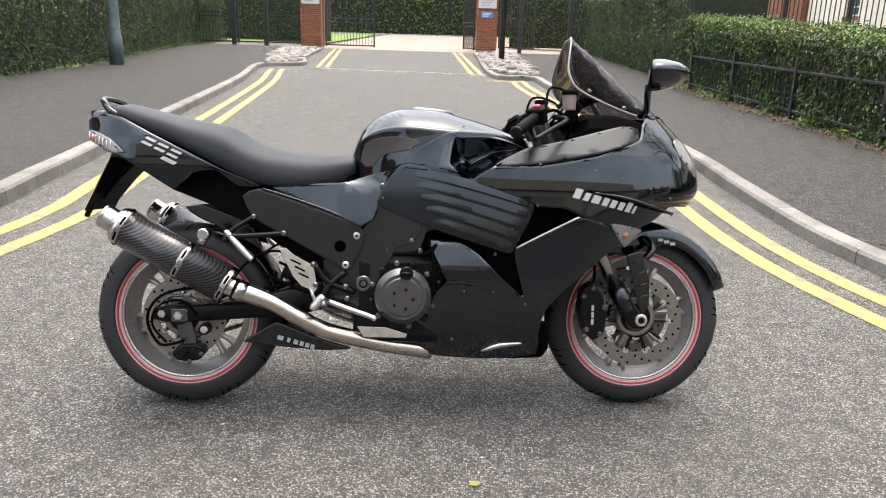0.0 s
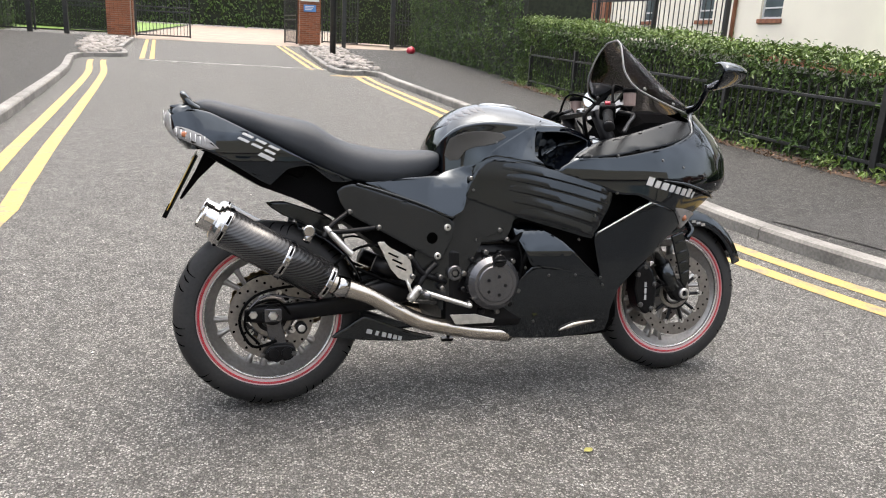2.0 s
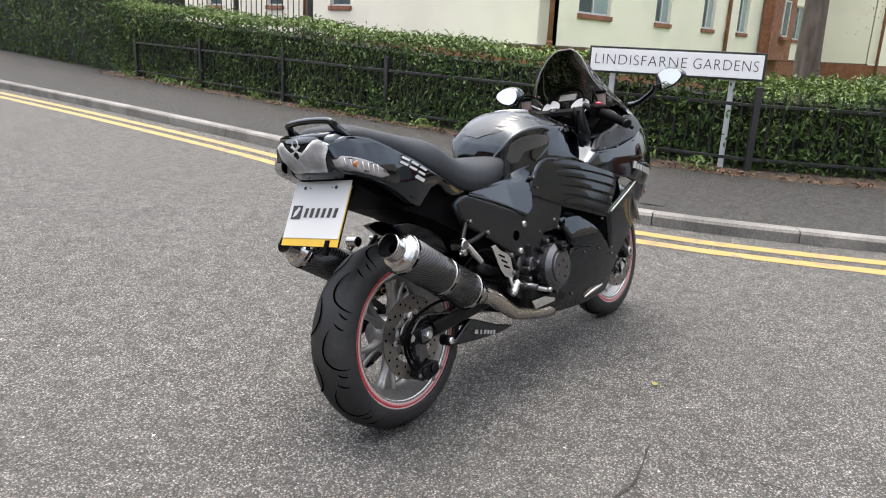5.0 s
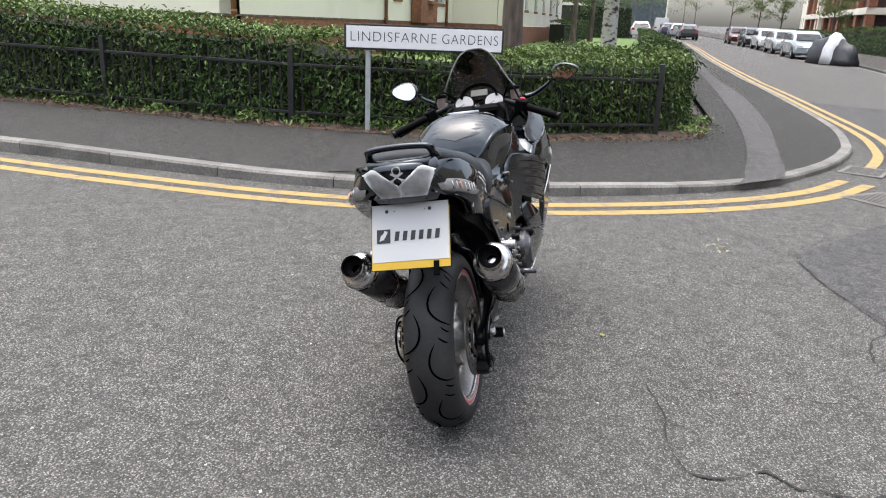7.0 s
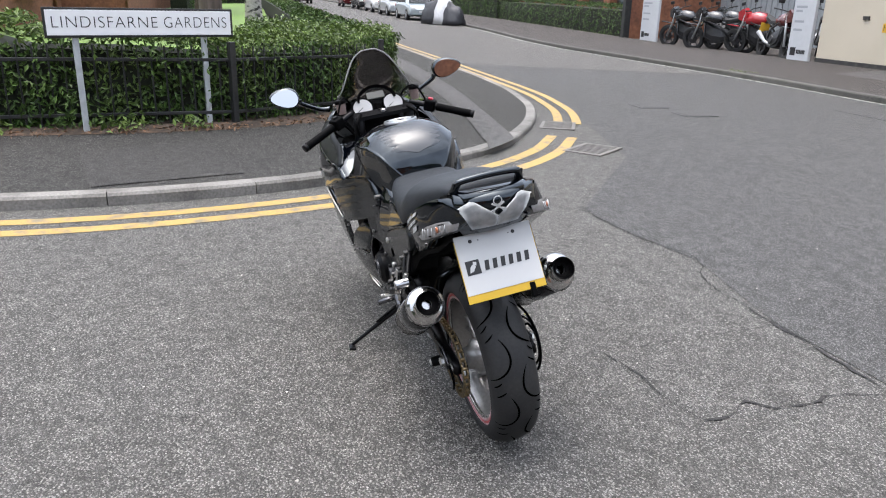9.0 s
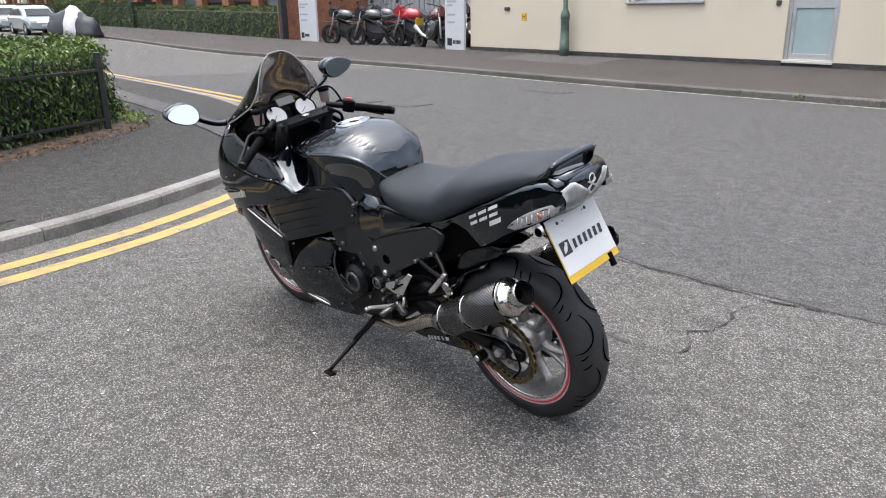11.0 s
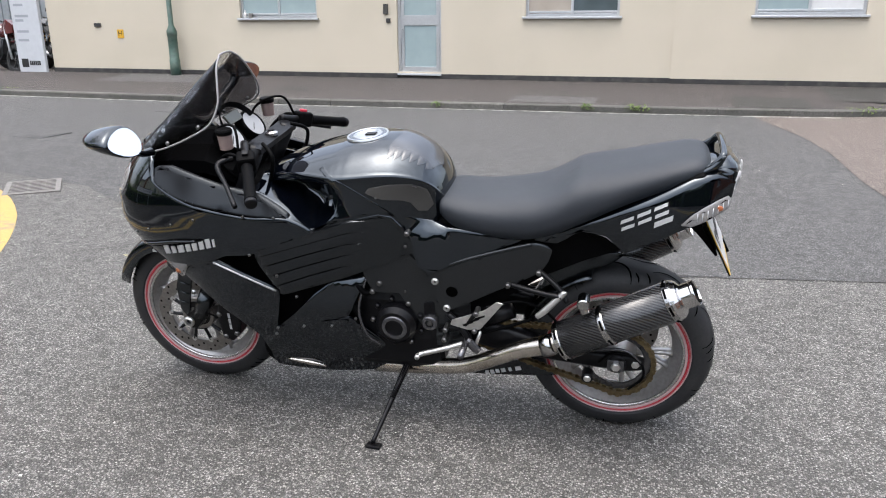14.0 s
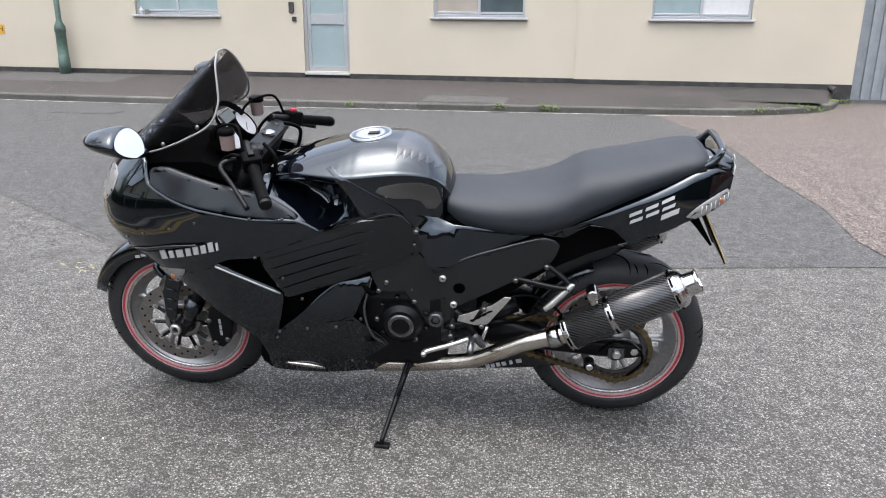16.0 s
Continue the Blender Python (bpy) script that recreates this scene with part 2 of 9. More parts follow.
SETT = mat("granite_sett", (0.32, 0.31, 0.29), 0.85, grain=0.25, scale=40, bump=0.4, per_object=0.3)
PAVER = mat("buff_block_paving", (0.30, 0.235, 0.185), 0.85, grain=0.15, scale=30, second=(0.42, 0.32, 0.24), second_scale=1.2)
DARKGAP = mat("dark_crack_filler", (0.035, 0.034, 0.033), 0.95, grain=0.5, scale=60)
GRATE = mat("rusty_grating_iron", (0.2, 0.185, 0.17), 0.7, 0.2, grain=0.3, scale=40, bump=0.4)
CAST = mat("cast_iron_cover", (0.045, 0.044, 0.043), 0.7, 0.3, grain=0.3, scale=30, bump=0.5)
RED_SACK = mat("bright_red_plastic", (0.6, 0.03, 0.06), 0.35)


# ---- building blocks ----
GY = (-400, -40, -14, -9.8, -5, -3, -1.5, 0, 1, 5, 10, 16, 31, 60, 400)
GZ = (-0.25, -0.2, -0.18, -0.16, -0.125, -0.09, -0.05, 0, 0.012, 0.06, 0.145, 0.27, 0.62, 1.15, 3)
_STEPS = [-0.8 + 0.2 * i for i in range(9)]


def _lay(y):
    return sum(float(np.interp(y + d, GY, GZ)) for d in _STEPS) / 9


_LAY0 = _lay(0)


def gz(y):
    """Height of the road at y: it falls to the main road and climbs gently to the gate."""
    return _lay(y) - _LAY0


def mesh_of(bm, name, material=None, smooth=False):
    me = bpy.data.meshes.new(name)
    bm.normal_update()
    if smooth:
        for f in bm.faces:
            f.smooth = True
    bm.to_mesh(me)
    bm.free()
    if material:
        for x in material if isinstance(material, (list, tuple)) else (material,):
            me.materials.append(x)
    return me


def part(name, bm, material, parent, label="", smooth=False, m=None):
    ob = new(name, bm if isinstance(bm, bpy.types.Mesh) else mesh_of(bm, name, material, smooth))
    ob.parent = parent
    if m is not None:
        ob.matrix_local = m
    if label:
        ob["label"] = label
    return ob


def thing(name, label, category, group="", kind="", m=None):
    ob = new(name)
    ob.empty_display_size = 0.1
    if m is not None:
        ob.matrix_world = m
    return tagged(ob, label, category, group, kind)


def solo(name, bm, material, label, category, group="", kind="", smooth=False, m=None):
    ob = new(name, bm if isinstance(bm, bpy.types.Mesh) else mesh_of(bm, name, material, smooth))
    if m is not None:
        ob.matrix_world = m
    return tagged(ob, label, category, group, kind)


def box(bm, x0, x1, y0, y1, z0, z1, bevel=0.0, m=None):
    r = bmesh.ops.create_cube(bm, size=1.0)
    vs = r["verts"]
    for v in vs:
        v.co = Vector(((x0 + x1) / 2 + v.co.x * (x1 - x0), (y0 + y1) / 2 + v.co.y * (y1 - y0), (z0 + z1) / 2 + v.co.z * (z1 - z0)))
    if bevel:
        es = {e for v in vs for e in v.link_edges}
        r = bmesh.ops.bevel(bm, geom=list(es), offset=bevel, segments=2, affect="EDGES", profile=0.5)
        vs = list({v for f in r["faces"] for v in f.verts} | {v for v in vs if v.is_valid})
    if m is not None:
        bmesh.ops.transform(bm, matrix=m, verts=vs)
    return vs


def tube(bm, pts, r, seg=8, cap=True, closed=False):
    """A round bar through points; r is a radius or one for each point."""
    pts = [Vector(p) for p in pts]
    rs = r if isinstance(r, (list, tuple)) else [r] * len(pts)
    rings, up = [], None
    for i, p in enumerate(pts):
        a = pts[i - 1] if i or closed else p
        b = pts[(i + 1) % len(pts)] if i < len(pts) - 1 or closed else p
        d = (b - a).normalized()
        if up is None:
            up = d.orthogonal().normalized()
        up = (up - d * up.dot(d)).normalized()
        s = d.cross(up)
        rings.append([bm.verts.new(p + (up * math.cos(2 * math.pi * k / seg) + s * math.sin(2 * math.pi * k / seg)) * rs[i]) for k in range(seg)])
    pairs = list(zip(rings, rings[1:])) + ([(rings[-1], rings[0])] if closed else [])
    for a, b in pairs:
        for k in range(seg):
            bm.faces.new((a[k], a[(k + 1) % seg], b[(k + 1) % seg], b[k]))
    if cap and not closed:
        bm.faces.new(rings[0][::-1])
        bm.faces.new(rings[-1])
    return rings


def loft(bm, sections, cap=True, closed=True):
    """Skin over rows of points with equal counts."""
    rows = [[bm.verts.new(p) for p in s] for s in sections]
    n = len(rows[0])
    for a, b in zip(rows, rows[1:]):
        for k in range(n if closed else n - 1):
            q = (a[k], a[(k + 1) % n], b[(k + 1) % n], b[k])
            bm.faces.new(q)
    if cap and closed:
        bm.faces.new(rows[0][::-1])
        bm.faces.new(rows[-1])
    return rows


def prism(bm, poly, z0, z1, m=None):
    """A plate with the outline poly (x, y), from z0 to z1."""
    a = [bm.verts.new((x, y, z0)) for x, y in poly]
    b = [bm.verts.new((x, y, z1)) for x, y in poly]
    n = len(poly)
    bm.faces.new(a[::-1])
    bm.faces.new(b)
    for k in range(n):
        bm.faces.new((a[k], a[(k + 1) % n], b[(k + 1) % n], b[k]))
    if m is not None:
        bmesh.ops.transform(bm, matrix=m, verts=a + b)
    return a + b


def lathe(bm, prof, seg=32, m=None, closed=False):
    """Turn a profile of (radius, height) round the z axis."""
    rows = []
    for k in range(seg):
        c, s = math.cos(2 * math.pi * k / seg), math.sin(2 * math.pi * k / seg)
        rows.append([bm.verts.new((r * c, r * s, h)) for r, h in prof])
    n = len(prof)
    for k in range(seg):
        a, b = rows[k], rows[(k + 1) % seg]
        for j in range(n if closed else n - 1):
            bm.faces.new((a[j], b[j], b[(j + 1) % n], a[(j + 1) % n]))
    if m is not None:
        bmesh.ops.transform(bm, matrix=m, verts=[v for r in rows for v in r])


def lettering(text, size, material, parent, m, depth=0.0008, name="lettering", shear=0.0, label="", width=None, thin=0.0, spacing=1.0):
    """Words in the built-in font as a thin raised mesh."""
    cu = bpy.data.curves.new(name, "FONT")
    cu.body, cu.size, cu.extrude, cu.shear = text, size, depth, shear
    cu.align_x, cu.align_y = "CENTER", "CENTER"
    cu.offset, cu.space_character = thin, spacing
    tmp = bpy.data.objects.new(name, cu)
    scene.collection.objects.link(tmp)
    me = bpy.data.meshes.new_from_object(tmp.evaluated_get(bpy.context.evaluated_depsgraph_get()))
    bpy.data.objects.remove(tmp)
    if width:
        xs = [v.co.x for v in me.vertices]
        k = width / (max(xs) - min(xs))
        for v in me.vertices:
            v.co.x *= k
    me.materials.clear()
    me.materials.append(material)
    return part(name, me, None, parent, label, m=m)


def offset_line(line, d):
    """The polyline moved sideways by d to its left."""
    out = []
    for i, p in enumerate(line):
        a, b = Vector(line[max(i - 1, 0)]), Vector(line[min(i + 1, len(line) - 1)])
        t = (b - a).normalized()
        out.append((p[0] - t.y * d, p[1] + t.x * d))
    return out


def resample(line, step):
    """Points at even steps along a polyline, rounded at its corners."""
    pts = [Vector((*p, 0)) for p in line]
    fine = []
    for i in range(len(pts) - 1):
        p0, p1, p2, p3 = pts[max(i - 1, 0)], pts[i], pts[i + 1], pts[min(i + 2, len(pts) - 1)]
        for k in range(24):
            t = k / 24
            fine.append(0.5 * ((2 * p1) + (p2 - p0) * t + (2 * p0 - 5 * p1 + 4 * p2 - p3) * t * t + (3 * p1 - p0 - 3 * p2 + p3) * t ** 3))
    fine.append(pts[-1])
    out, run = [fine[0]], 0.0
    for a, b in zip(fine, fine[1:]):
        run += (b - a).length
        if run >= step:
            out.append(b)
            run = 0.0
    return [(p.x, p.y) for p in out]


def scatter_leaves(name, spots, normals, size, material, parent=None, tilt=0.9, slim=0.42, label="", seed=3):
    """Many small folded leaves at the spots, facing roughly along the normals, as one mesh."""
    rng = np.random.default_rng(seed)
    P, N = np.asarray(spots, float), np.asarray(normals, float)
    n = len(P)
    N = N + rng.normal(0, tilt, (n, 3)) * 0.6
    N /= np.linalg.norm(N, axis=1)[:, None] + 1e-9
    A = rng.normal(0, 1, (n, 3)) + np.array([0, 0, 1.1])
    A -= N * (A * N).sum(1)[:, None]
    A /= np.linalg.norm(A, axis=1)[:, None] + 1e-9
    S = np.cross(N, A)
    L = (size * rng.uniform(0.6, 1.25, n))[:, None]
    W = L * slim
    base, tip = P - A * L * 0.5, P + A * L * 0.5 - N * L * 0.12
    midl, midr = P + S * W * 0.5 + N * L * 0.1, P - S * W * 0.5 + N * L * 0.1
    V = np.stack([base, midl, tip, midr], 1).reshape(-1, 3)
    i = np.arange(n) * 4
    F = np.stack([np.stack([i, i + 1, i + 2], 1), np.stack([i, i + 2, i + 3], 1)], 1).reshape(-1, 3)
    me = bpy.data.meshes.new(name)
    me.from_pydata(V.tolist(), [], F.tolist())
    me.materials.append(material)
    ob = new(name, me)
    ob.parent = parent
    if label:
        ob["label"] = label
    return ob

# ---- ground ----
YS = sorted(set([-400, -120, -60, -40, -25] + [-16 + 0.5 * i for i in range(100)] + [36, 40, 50, 60, 90, 150, 400]))
XS = [-400, -100, -40, -20, -10, -5, 0, 5, 10, 16, 22, 30, 40, 100, 400]


def ground_sheet(name, xs, ys, material, lift=0.0, label="", category="ground"):
    bm = bmesh.new()
    rows = [[bm.verts.new((x, y, gz(y) + lift)) for x in xs] for y in ys]
    for a, b in zip(rows, rows[1:]):
        for k in range(len(xs) - 1):
            bm.faces.new((a[k], a[k + 1], b[k + 1], b[k]))
    return solo(name, bm, material, label, category, kind="structure")


ground_sheet("ground", XS, YS, ROAD, 0, "worn grey asphalt of the road junction")


def strip(bm, line, a, b, za, zb, base=True):
    """A strip along a line, from offset a to b, at heights za and zb above the road."""
    la, lb = offset_line(line, a), offset_line(line, b)
    va = [bm.verts.new((x, y, (gz(y) if base else 0) + za)) for x, y in la]
    vb = [bm.verts.new((x, y, (gz(y) if base else 0) + zb)) for x, y in lb]
    for k in range(len(line) - 1):
        bm.faces.new((va[k], va[k + 1], vb[k + 1], vb[k]))


# the kerb line of the side with the hedge, from the gate round the corner and along the main road (pavement lies on its left)
KERB_R = resample([(1.45, 26.5), (1.5, 24), (1.62, 15.7), (2.5, 15.0), (2.62, 13), (2.92, 8.5), (3.03, 5), (2.98, 3.4), (3.01, 1.9), (3.3, 0.7), (3.67, -0.05), (4.0, -0.55), (4.3, -0.92),
                   (4.7, -1.34), (5.2, -1.75), (5.6, -1.99), (6.2, -2.32), (6.87, -2.62), (7.75, -2.92), (8.5, -3.07), (10.0, -3.24), (12.9, -3.26), (20, -3.2), (34, -2.86), (60, -2.5), (90, -0.6), (140, 3)], 0.3)
KERB_L = resample([(-4.25, 26.9), (-3.7, 21), (-3.15, 17.9), (-4.0, 16.9), (-3.34, 12.7), (-2.7, 7.65), (-2.36, 4.85), (-2.14, 3.2), (-2.02, 2.0), (-2.35, 0.5), (-3.4, -1.0), (-5, -2.1), (-8, -2.9), (-30, -3.2)], 0.3)
KERB_F = resample([(-4.6, -12.3), (-4.0, -11.1), (-2.6, -10.15), (0, -9.85), (4, -9.65), (8, -9.5), (13, -9.6), (20, -9.3), (26, -9.1), (36, -9.5), (55, -9.2), (70, -8.3), (140, -3.5)], 0.3)


def corner_drop(x, y):
    """How much the hedge-side kerb is lowered round the corner."""
    return float(np.interp(y, (-3.2, -2, -1, -0.3, 1, 2.5, 3.5, 4.5), (0.04, 0.045, 0.035, 0.02, 0.022, 0.02, 0.006, 0))) * float(np.interp(x, (7, 12), (1, 0)))


def kerb_run(name, line, side, count, material, drop=None, height=0.105):
    """A row of kerb stones along the line, each a stone of its own; side is +1 where the pavement lies on its left."""
    root = thing(name, "row of concrete kerb stones along the road edge", "kerb", kind="structure")
    for k in range(0, min(count * 3, len(line) - 3), 3):
        seg = line[k:k + 4]
        inner = offset_line(seg, 0.125 * side)
        bm = bmesh.new()
        prof = []
        for i, ((x, y), (u, v)) in enumerate(zip(seg, inner)):
            h = height - (drop(x, y) if drop else 0)
            e = 0.004 if i == 0 else -0.004 if i == 3 else 0
            tx, ty = seg[3][0] - seg[0][0], seg[3][1] - seg[0][1]
            q = math.hypot(tx, ty)
            x, u, y, v = x + e * tx / q, u + e * tx / q, y + e * ty / q, v + e * ty / q
            z = gz(y)
            mid = (x + (u - x) * 0.12, y + (v - y) * 0.12)
            prof.append([(x, y, z - 0.1), (x, y, z + h - 0.018), (*mid, z + h), (u, v, z + h + 0.003), (u, v, z - 0.1)])
        loft(bm, prof if side > 0 else [p[::-1] for p in prof])
        part("kerb_stone", bm, material, root)
    return root


kerb_run("kerb_1", KERB_R, 1, 95, KERB, corner_drop)
kerb_run("kerb_2", KERB_L, -1, 40, KERB)
kerb_run("kerb_3", KERB_F, -1, 75, KERB_FAR)


def pavement(name, kerb, far, z0, z1, material, side, label, drop=None):
    """Footway between the back of a kerb and a far line of the same count."""
    bm = bmesh.new()
    near = offset_line(kerb, 0.12 * side)
    rows = []
    for k, ((x, y), (u, v)) in enumerate(zip(near, far)):
        low = z0 - (drop(*kerb[k]) if drop else 0)
        rows.append([bm.verts.new((x + (u - x) * f, y + (v - y) * f, gz(y + (v - y) * f) + low + (z1 - low) * f)) for f in (0, 0.25, 0.5, 0.75, 1)])
    for a, b in zip(rows, rows[1:]):
        for k in range(4):
            bm.faces.new((a[k], b[k], b[k + 1], a[k + 1]) if side < 0 else (a[k], a[k + 1], b[k + 1], b[k]))
    bmesh.ops.recalc_face_normals(bm, faces=bm.faces)
    ob = solo(name, bm, material, label, "pavement", kind="structure")
    return ob


def hedge_line(p):
    """Where the pavement ends at the fence, for a kerb point."""
    x, y = p
    if y > 3:
        return (5.35 + 0.02 * (y - 3), y)
    if x < 4.2:
        f = (3 - y) / 4.0
        return (5.35 + 1.1 * f * f, y + 0.5 * f)
    f = min(1, (x - 4.2) / 4.5)
    return (6.4 + (x - 4.2) * (1 - f) * 0.5 + max(0, (x - 6.4)) * f, -0.55 - 0.9 * f + 0.012 * (x - 4.2))


FAR_R = [hedge_line(p) for p in KERB_R]
FAR_L = [(-6.75 - 0.13 * max(0, y - 10) if y > -1 else min(x - 2, -6.5), y if y > -1 else max(y + 3, -1)) for x, y in KERB_L]
FAR_F = [(x, -12.62 if x < 40 else -12.62 + (x - 40) * 0.05) for x, y in KERB_F]
pavement("pavement_1", KERB_R, FAR_R, 0.1, 0.135, PATH_M, 1, "dark grey asphalt pavement beside the hedge", corner_drop)
pavement("pavement_2", KERB_L, FAR_L, 0.1, 0.13, PATH_M, -1, "dark grey asphalt pavement beside the ivy hedge")
pavement("pavement_3", KERB_F, FAR_F, 0.11, 0.27, PATH_FAR, -1, "brownish worn asphalt pavement along the cream house")

# pale trench repair across the corner pavement
TRENCH_L = resample([(4.42, -1.2), (4.8, -1.4), (5.32, -1.46), (6.49, -1.6), (8.65, -1.73), (12.08, -1.82), (19.75, -1.92), (30, -1.9)], 0.3)
TRENCH_R = resample([(4.95, -1.62), (5.2, -1.79), (5.79, -1.88), (6.68, -1.95), (9.65, -2.19), (14.86, -2.35), (20.84, -2.25), (30, -2.3)], 0.3)


def on_path(x, y):
    """Height of the hedge-side pavement."""
    best = min(range(len(KERB_R)), key=lambda i: (KERB_R[i][0] - x) ** 2 + (KERB_R[i][1] - y) ** 2)
    (a, b), (u, v) = KERB_R[best], FAR_R[best]
    w = max(0.2, math.hypot(u - a, v - b))
    low = 0.1 - corner_drop(a, b)
    return gz(y) + low + (0.135 - low) * min(1, math.hypot(x - a, y - b) / w)


def far_path(x, y):
    """Height of the pavement before the cream house."""
    k = float(np.interp(x, (-2.6, 0, 4, 8, 13, 20, 26), (-10.15, -9.85, -9.65, -9.5, -9.6, -9.3, -9.1))) - 0.12
    f = min(1, max(0, (k - y) / (k + 12.62)))
    return gz(y) + 0.11 + 0.16 * f


FAR_PATCHES = ((-2.0, -0.9, -11.1, -10.1, PATH_M), (-4.0, -2.4, -12.4, -10.9, PATH_M), (1.2, 2.6, -10.6, -9.95, PATH_PALE), (6.6, 7.3, -10.9, -10.5, PATH_M), (9.0, 12.0, -12.4, -11.2, PATH_PALE))
bm = bmesh.new()
count = min(len(TRENCH_L), len(TRENCH_R))
L2, L3 = TRENCH_R[:count], TRENCH_L[:count]
va = [bm.verts.new((x, y, on_path(x, y) + 0.009)) for x, y in L2]
vb = [bm.verts.new((x, y, on_path(x, y) + 0.009)) for x, y in L3]
for k in range(len(va) - 1):
    bm.faces.new((va[k], va[k + 1], vb[k + 1], vb[k]))
solo("trench_repair", bm, PATH_PALE, "pale grey strip of newer asphalt in the pavement", "road patch", kind="structure")

bm = bmesh.new()
rows = []
for i in range(9):
    a, b = Vector((4.34, 2.16)).lerp(Vector((4.75, 1.25)), i / 8), Vector((3.22, 1.87)).lerp(Vector((3.58, 0.85)), i / 8)
    rows.append([a.lerp(b, k / 8) for k in range(9)])
loft(bm, [[(q.x, q.y, on_path(q.x, q.y) + 0.004) for q in r] for r in rows], closed=False)
bmesh.ops.recalc_face_normals(bm, faces=bm.faces)
solo("pavement_patch", bm, PATH_PATCH, "smoother grey asphalt patch in the pavement", "road patch", kind="structure")
for x0, x1, y0, y1, mt in FAR_PATCHES:
    bm = bmesh.new()
    bm.faces.new([bm.verts.new((x, y, far_path(x, y) + 0.006)) for x, y in ((x0, y0), (x1, y0), (x1, y1), (x0, y1))])
    bmesh.ops.recalc_face_normals(bm, faces=bm.faces)
    solo("pavement_patch", bm, mt, "rectangular asphalt repair in the far pavement", "road patch", kind="structure")

# road surfaces of other age, laid 4 mm over the sheet
bm = bmesh.new()
MAIN_N = [(-40, -3.3), (-8, -3.1), (-3, -2.3), (-0.4, -1.72), (0.7, -1.6), (1.6, -1.72), (2.3, -1.53), (2.75, -1.51), (4.6, -2.75), (6.5, -3.2), (9, -3.3), (16, -3.3)]
MAIN_S = [(x, float(np.interp(x, (-40, -8, -2.6, 0, 4, 8, 13, 16), (-10.4, -10.4, -10.1, -9.8, -9.6, -9.45, -9.55, -9.45)))) for x, y in MAIN_N]
rows = []
for (x, y), (u, v) in zip(MAIN_N, MAIN_S):
    rows.append([bm.verts.new((x + (u - x) * f / 14, y + (v - y) * f / 14, gz(y + (v - y) * f / 14) + 0.004)) for f in range(15)])
for a, b in zip(rows, rows[1:]):
    for k in range(14):
        bm.faces.new((a[k], a[k + 1], b[k + 1], b[k]))
bmesh.ops.recalc_face_normals(bm, faces=bm.faces)
solo("main_road_surface", bm, ROAD_DARK, "smoother darker grey asphalt of the main road", "road", kind="structure")
bm = bmesh.new()
rows = []
for x in (16, 20, 22, 23, 24.5, 30, 36, 45, 55, 70, 90, 110, 140):
    y0, y1 = float(np.interp(x, (16, 60, 90, 140), (-3.2, -2.6, -0.7, 2.9))), float(np.interp(x, (16, 20, 26, 36, 55, 70, 140), (-9.4, -9.25, -9.05, -9.45, -9.15, -8.25, -3.45)))
    rows.append([bm.verts.new((x - 2.5 * f / 10, y0 + (y1 - y0) * f / 10, gz(y0 + (y1 - y0) * f / 10) + 0.008)) for f in range(11)])
for a, b in zip(rows, rows[1:]):
    for k in range(10):
        bm.faces.new((a[k], a[k + 1], b[k + 1], b[k]))
bmesh.ops.recalc_face_normals(bm, faces=bm.faces)
solo("pale_road_surface", bm, ROAD_PALE, "pale worn asphalt further along the main road", "road", kind="structure")
bm = bmesh.new()
rows = []
for y in (-2.2, -2.6, -3.5, -5, -6.5, -7.7, -9, -9.9, -10.6, -12.5):
    xr = -1.7 - 0.05 * math.sin(y * 3) if y > -7.5 else -1.56 + (-(y) - 7.7) * 0.2
    rows.append([bm.verts.new((x, y, gz(y) + 0.009)) for x in (-14, -8, -5, -3, xr)])
for a, b in zip(rows, rows[1:]):
    for k in range(4):
        bm.faces.new((a[k], a[k + 1], b[k + 1], b[k]))
bmesh.ops.recalc_face_normals(bm, faces=bm.faces)
solo("pink_road_patch", bm, ROAD_PINK, "pinkish old concrete road patch by the house", "road patch", kind="structure")


def crack(name, pts, width, label):
    """An open joint: a thin wandering near-black strip laid over the road."""
    line = resample(pts, 0.05)
    bm = bmesh.new()
    rr = random.Random(len(pts) * 7 + int(pts[0][0] * 100))
    l, r = [], []
    for i, (x, y) in enumerate(line):
        w = width * 0.95 * rr.uniform(0.0, 1.0)
        j = rr.uniform(-0.012, 0.012)
        p, q = line[max(0, i - 1)], line[min(len(line) - 1, i + 1)]
        d = math.hypot(q[0] - p[0], q[1] - p[1]) or 1.0
        nx, ny = -(q[1] - p[1]) / d * w / 2, (q[0] - p[0]) / d * w / 2
        l.append((x + j + nx, y + j + ny))
        r.append((x + j - nx, y + j - ny))
    va = [bm.verts.new((x, y, gz(y) + 0.0055)) for x, y in l]
    vb = [bm.verts.new((x, y, gz(y) + 0.0055)) for x, y in r]
    for k in range(len(va) - 1):
        bm.faces.new((va[k], va[k + 1], vb[k + 1], vb[k]))
    bmesh.ops.recalc_face_normals(bm, faces=bm.faces)
    solo(name, bm, DARKGAP, label, "road crack", kind="structure")


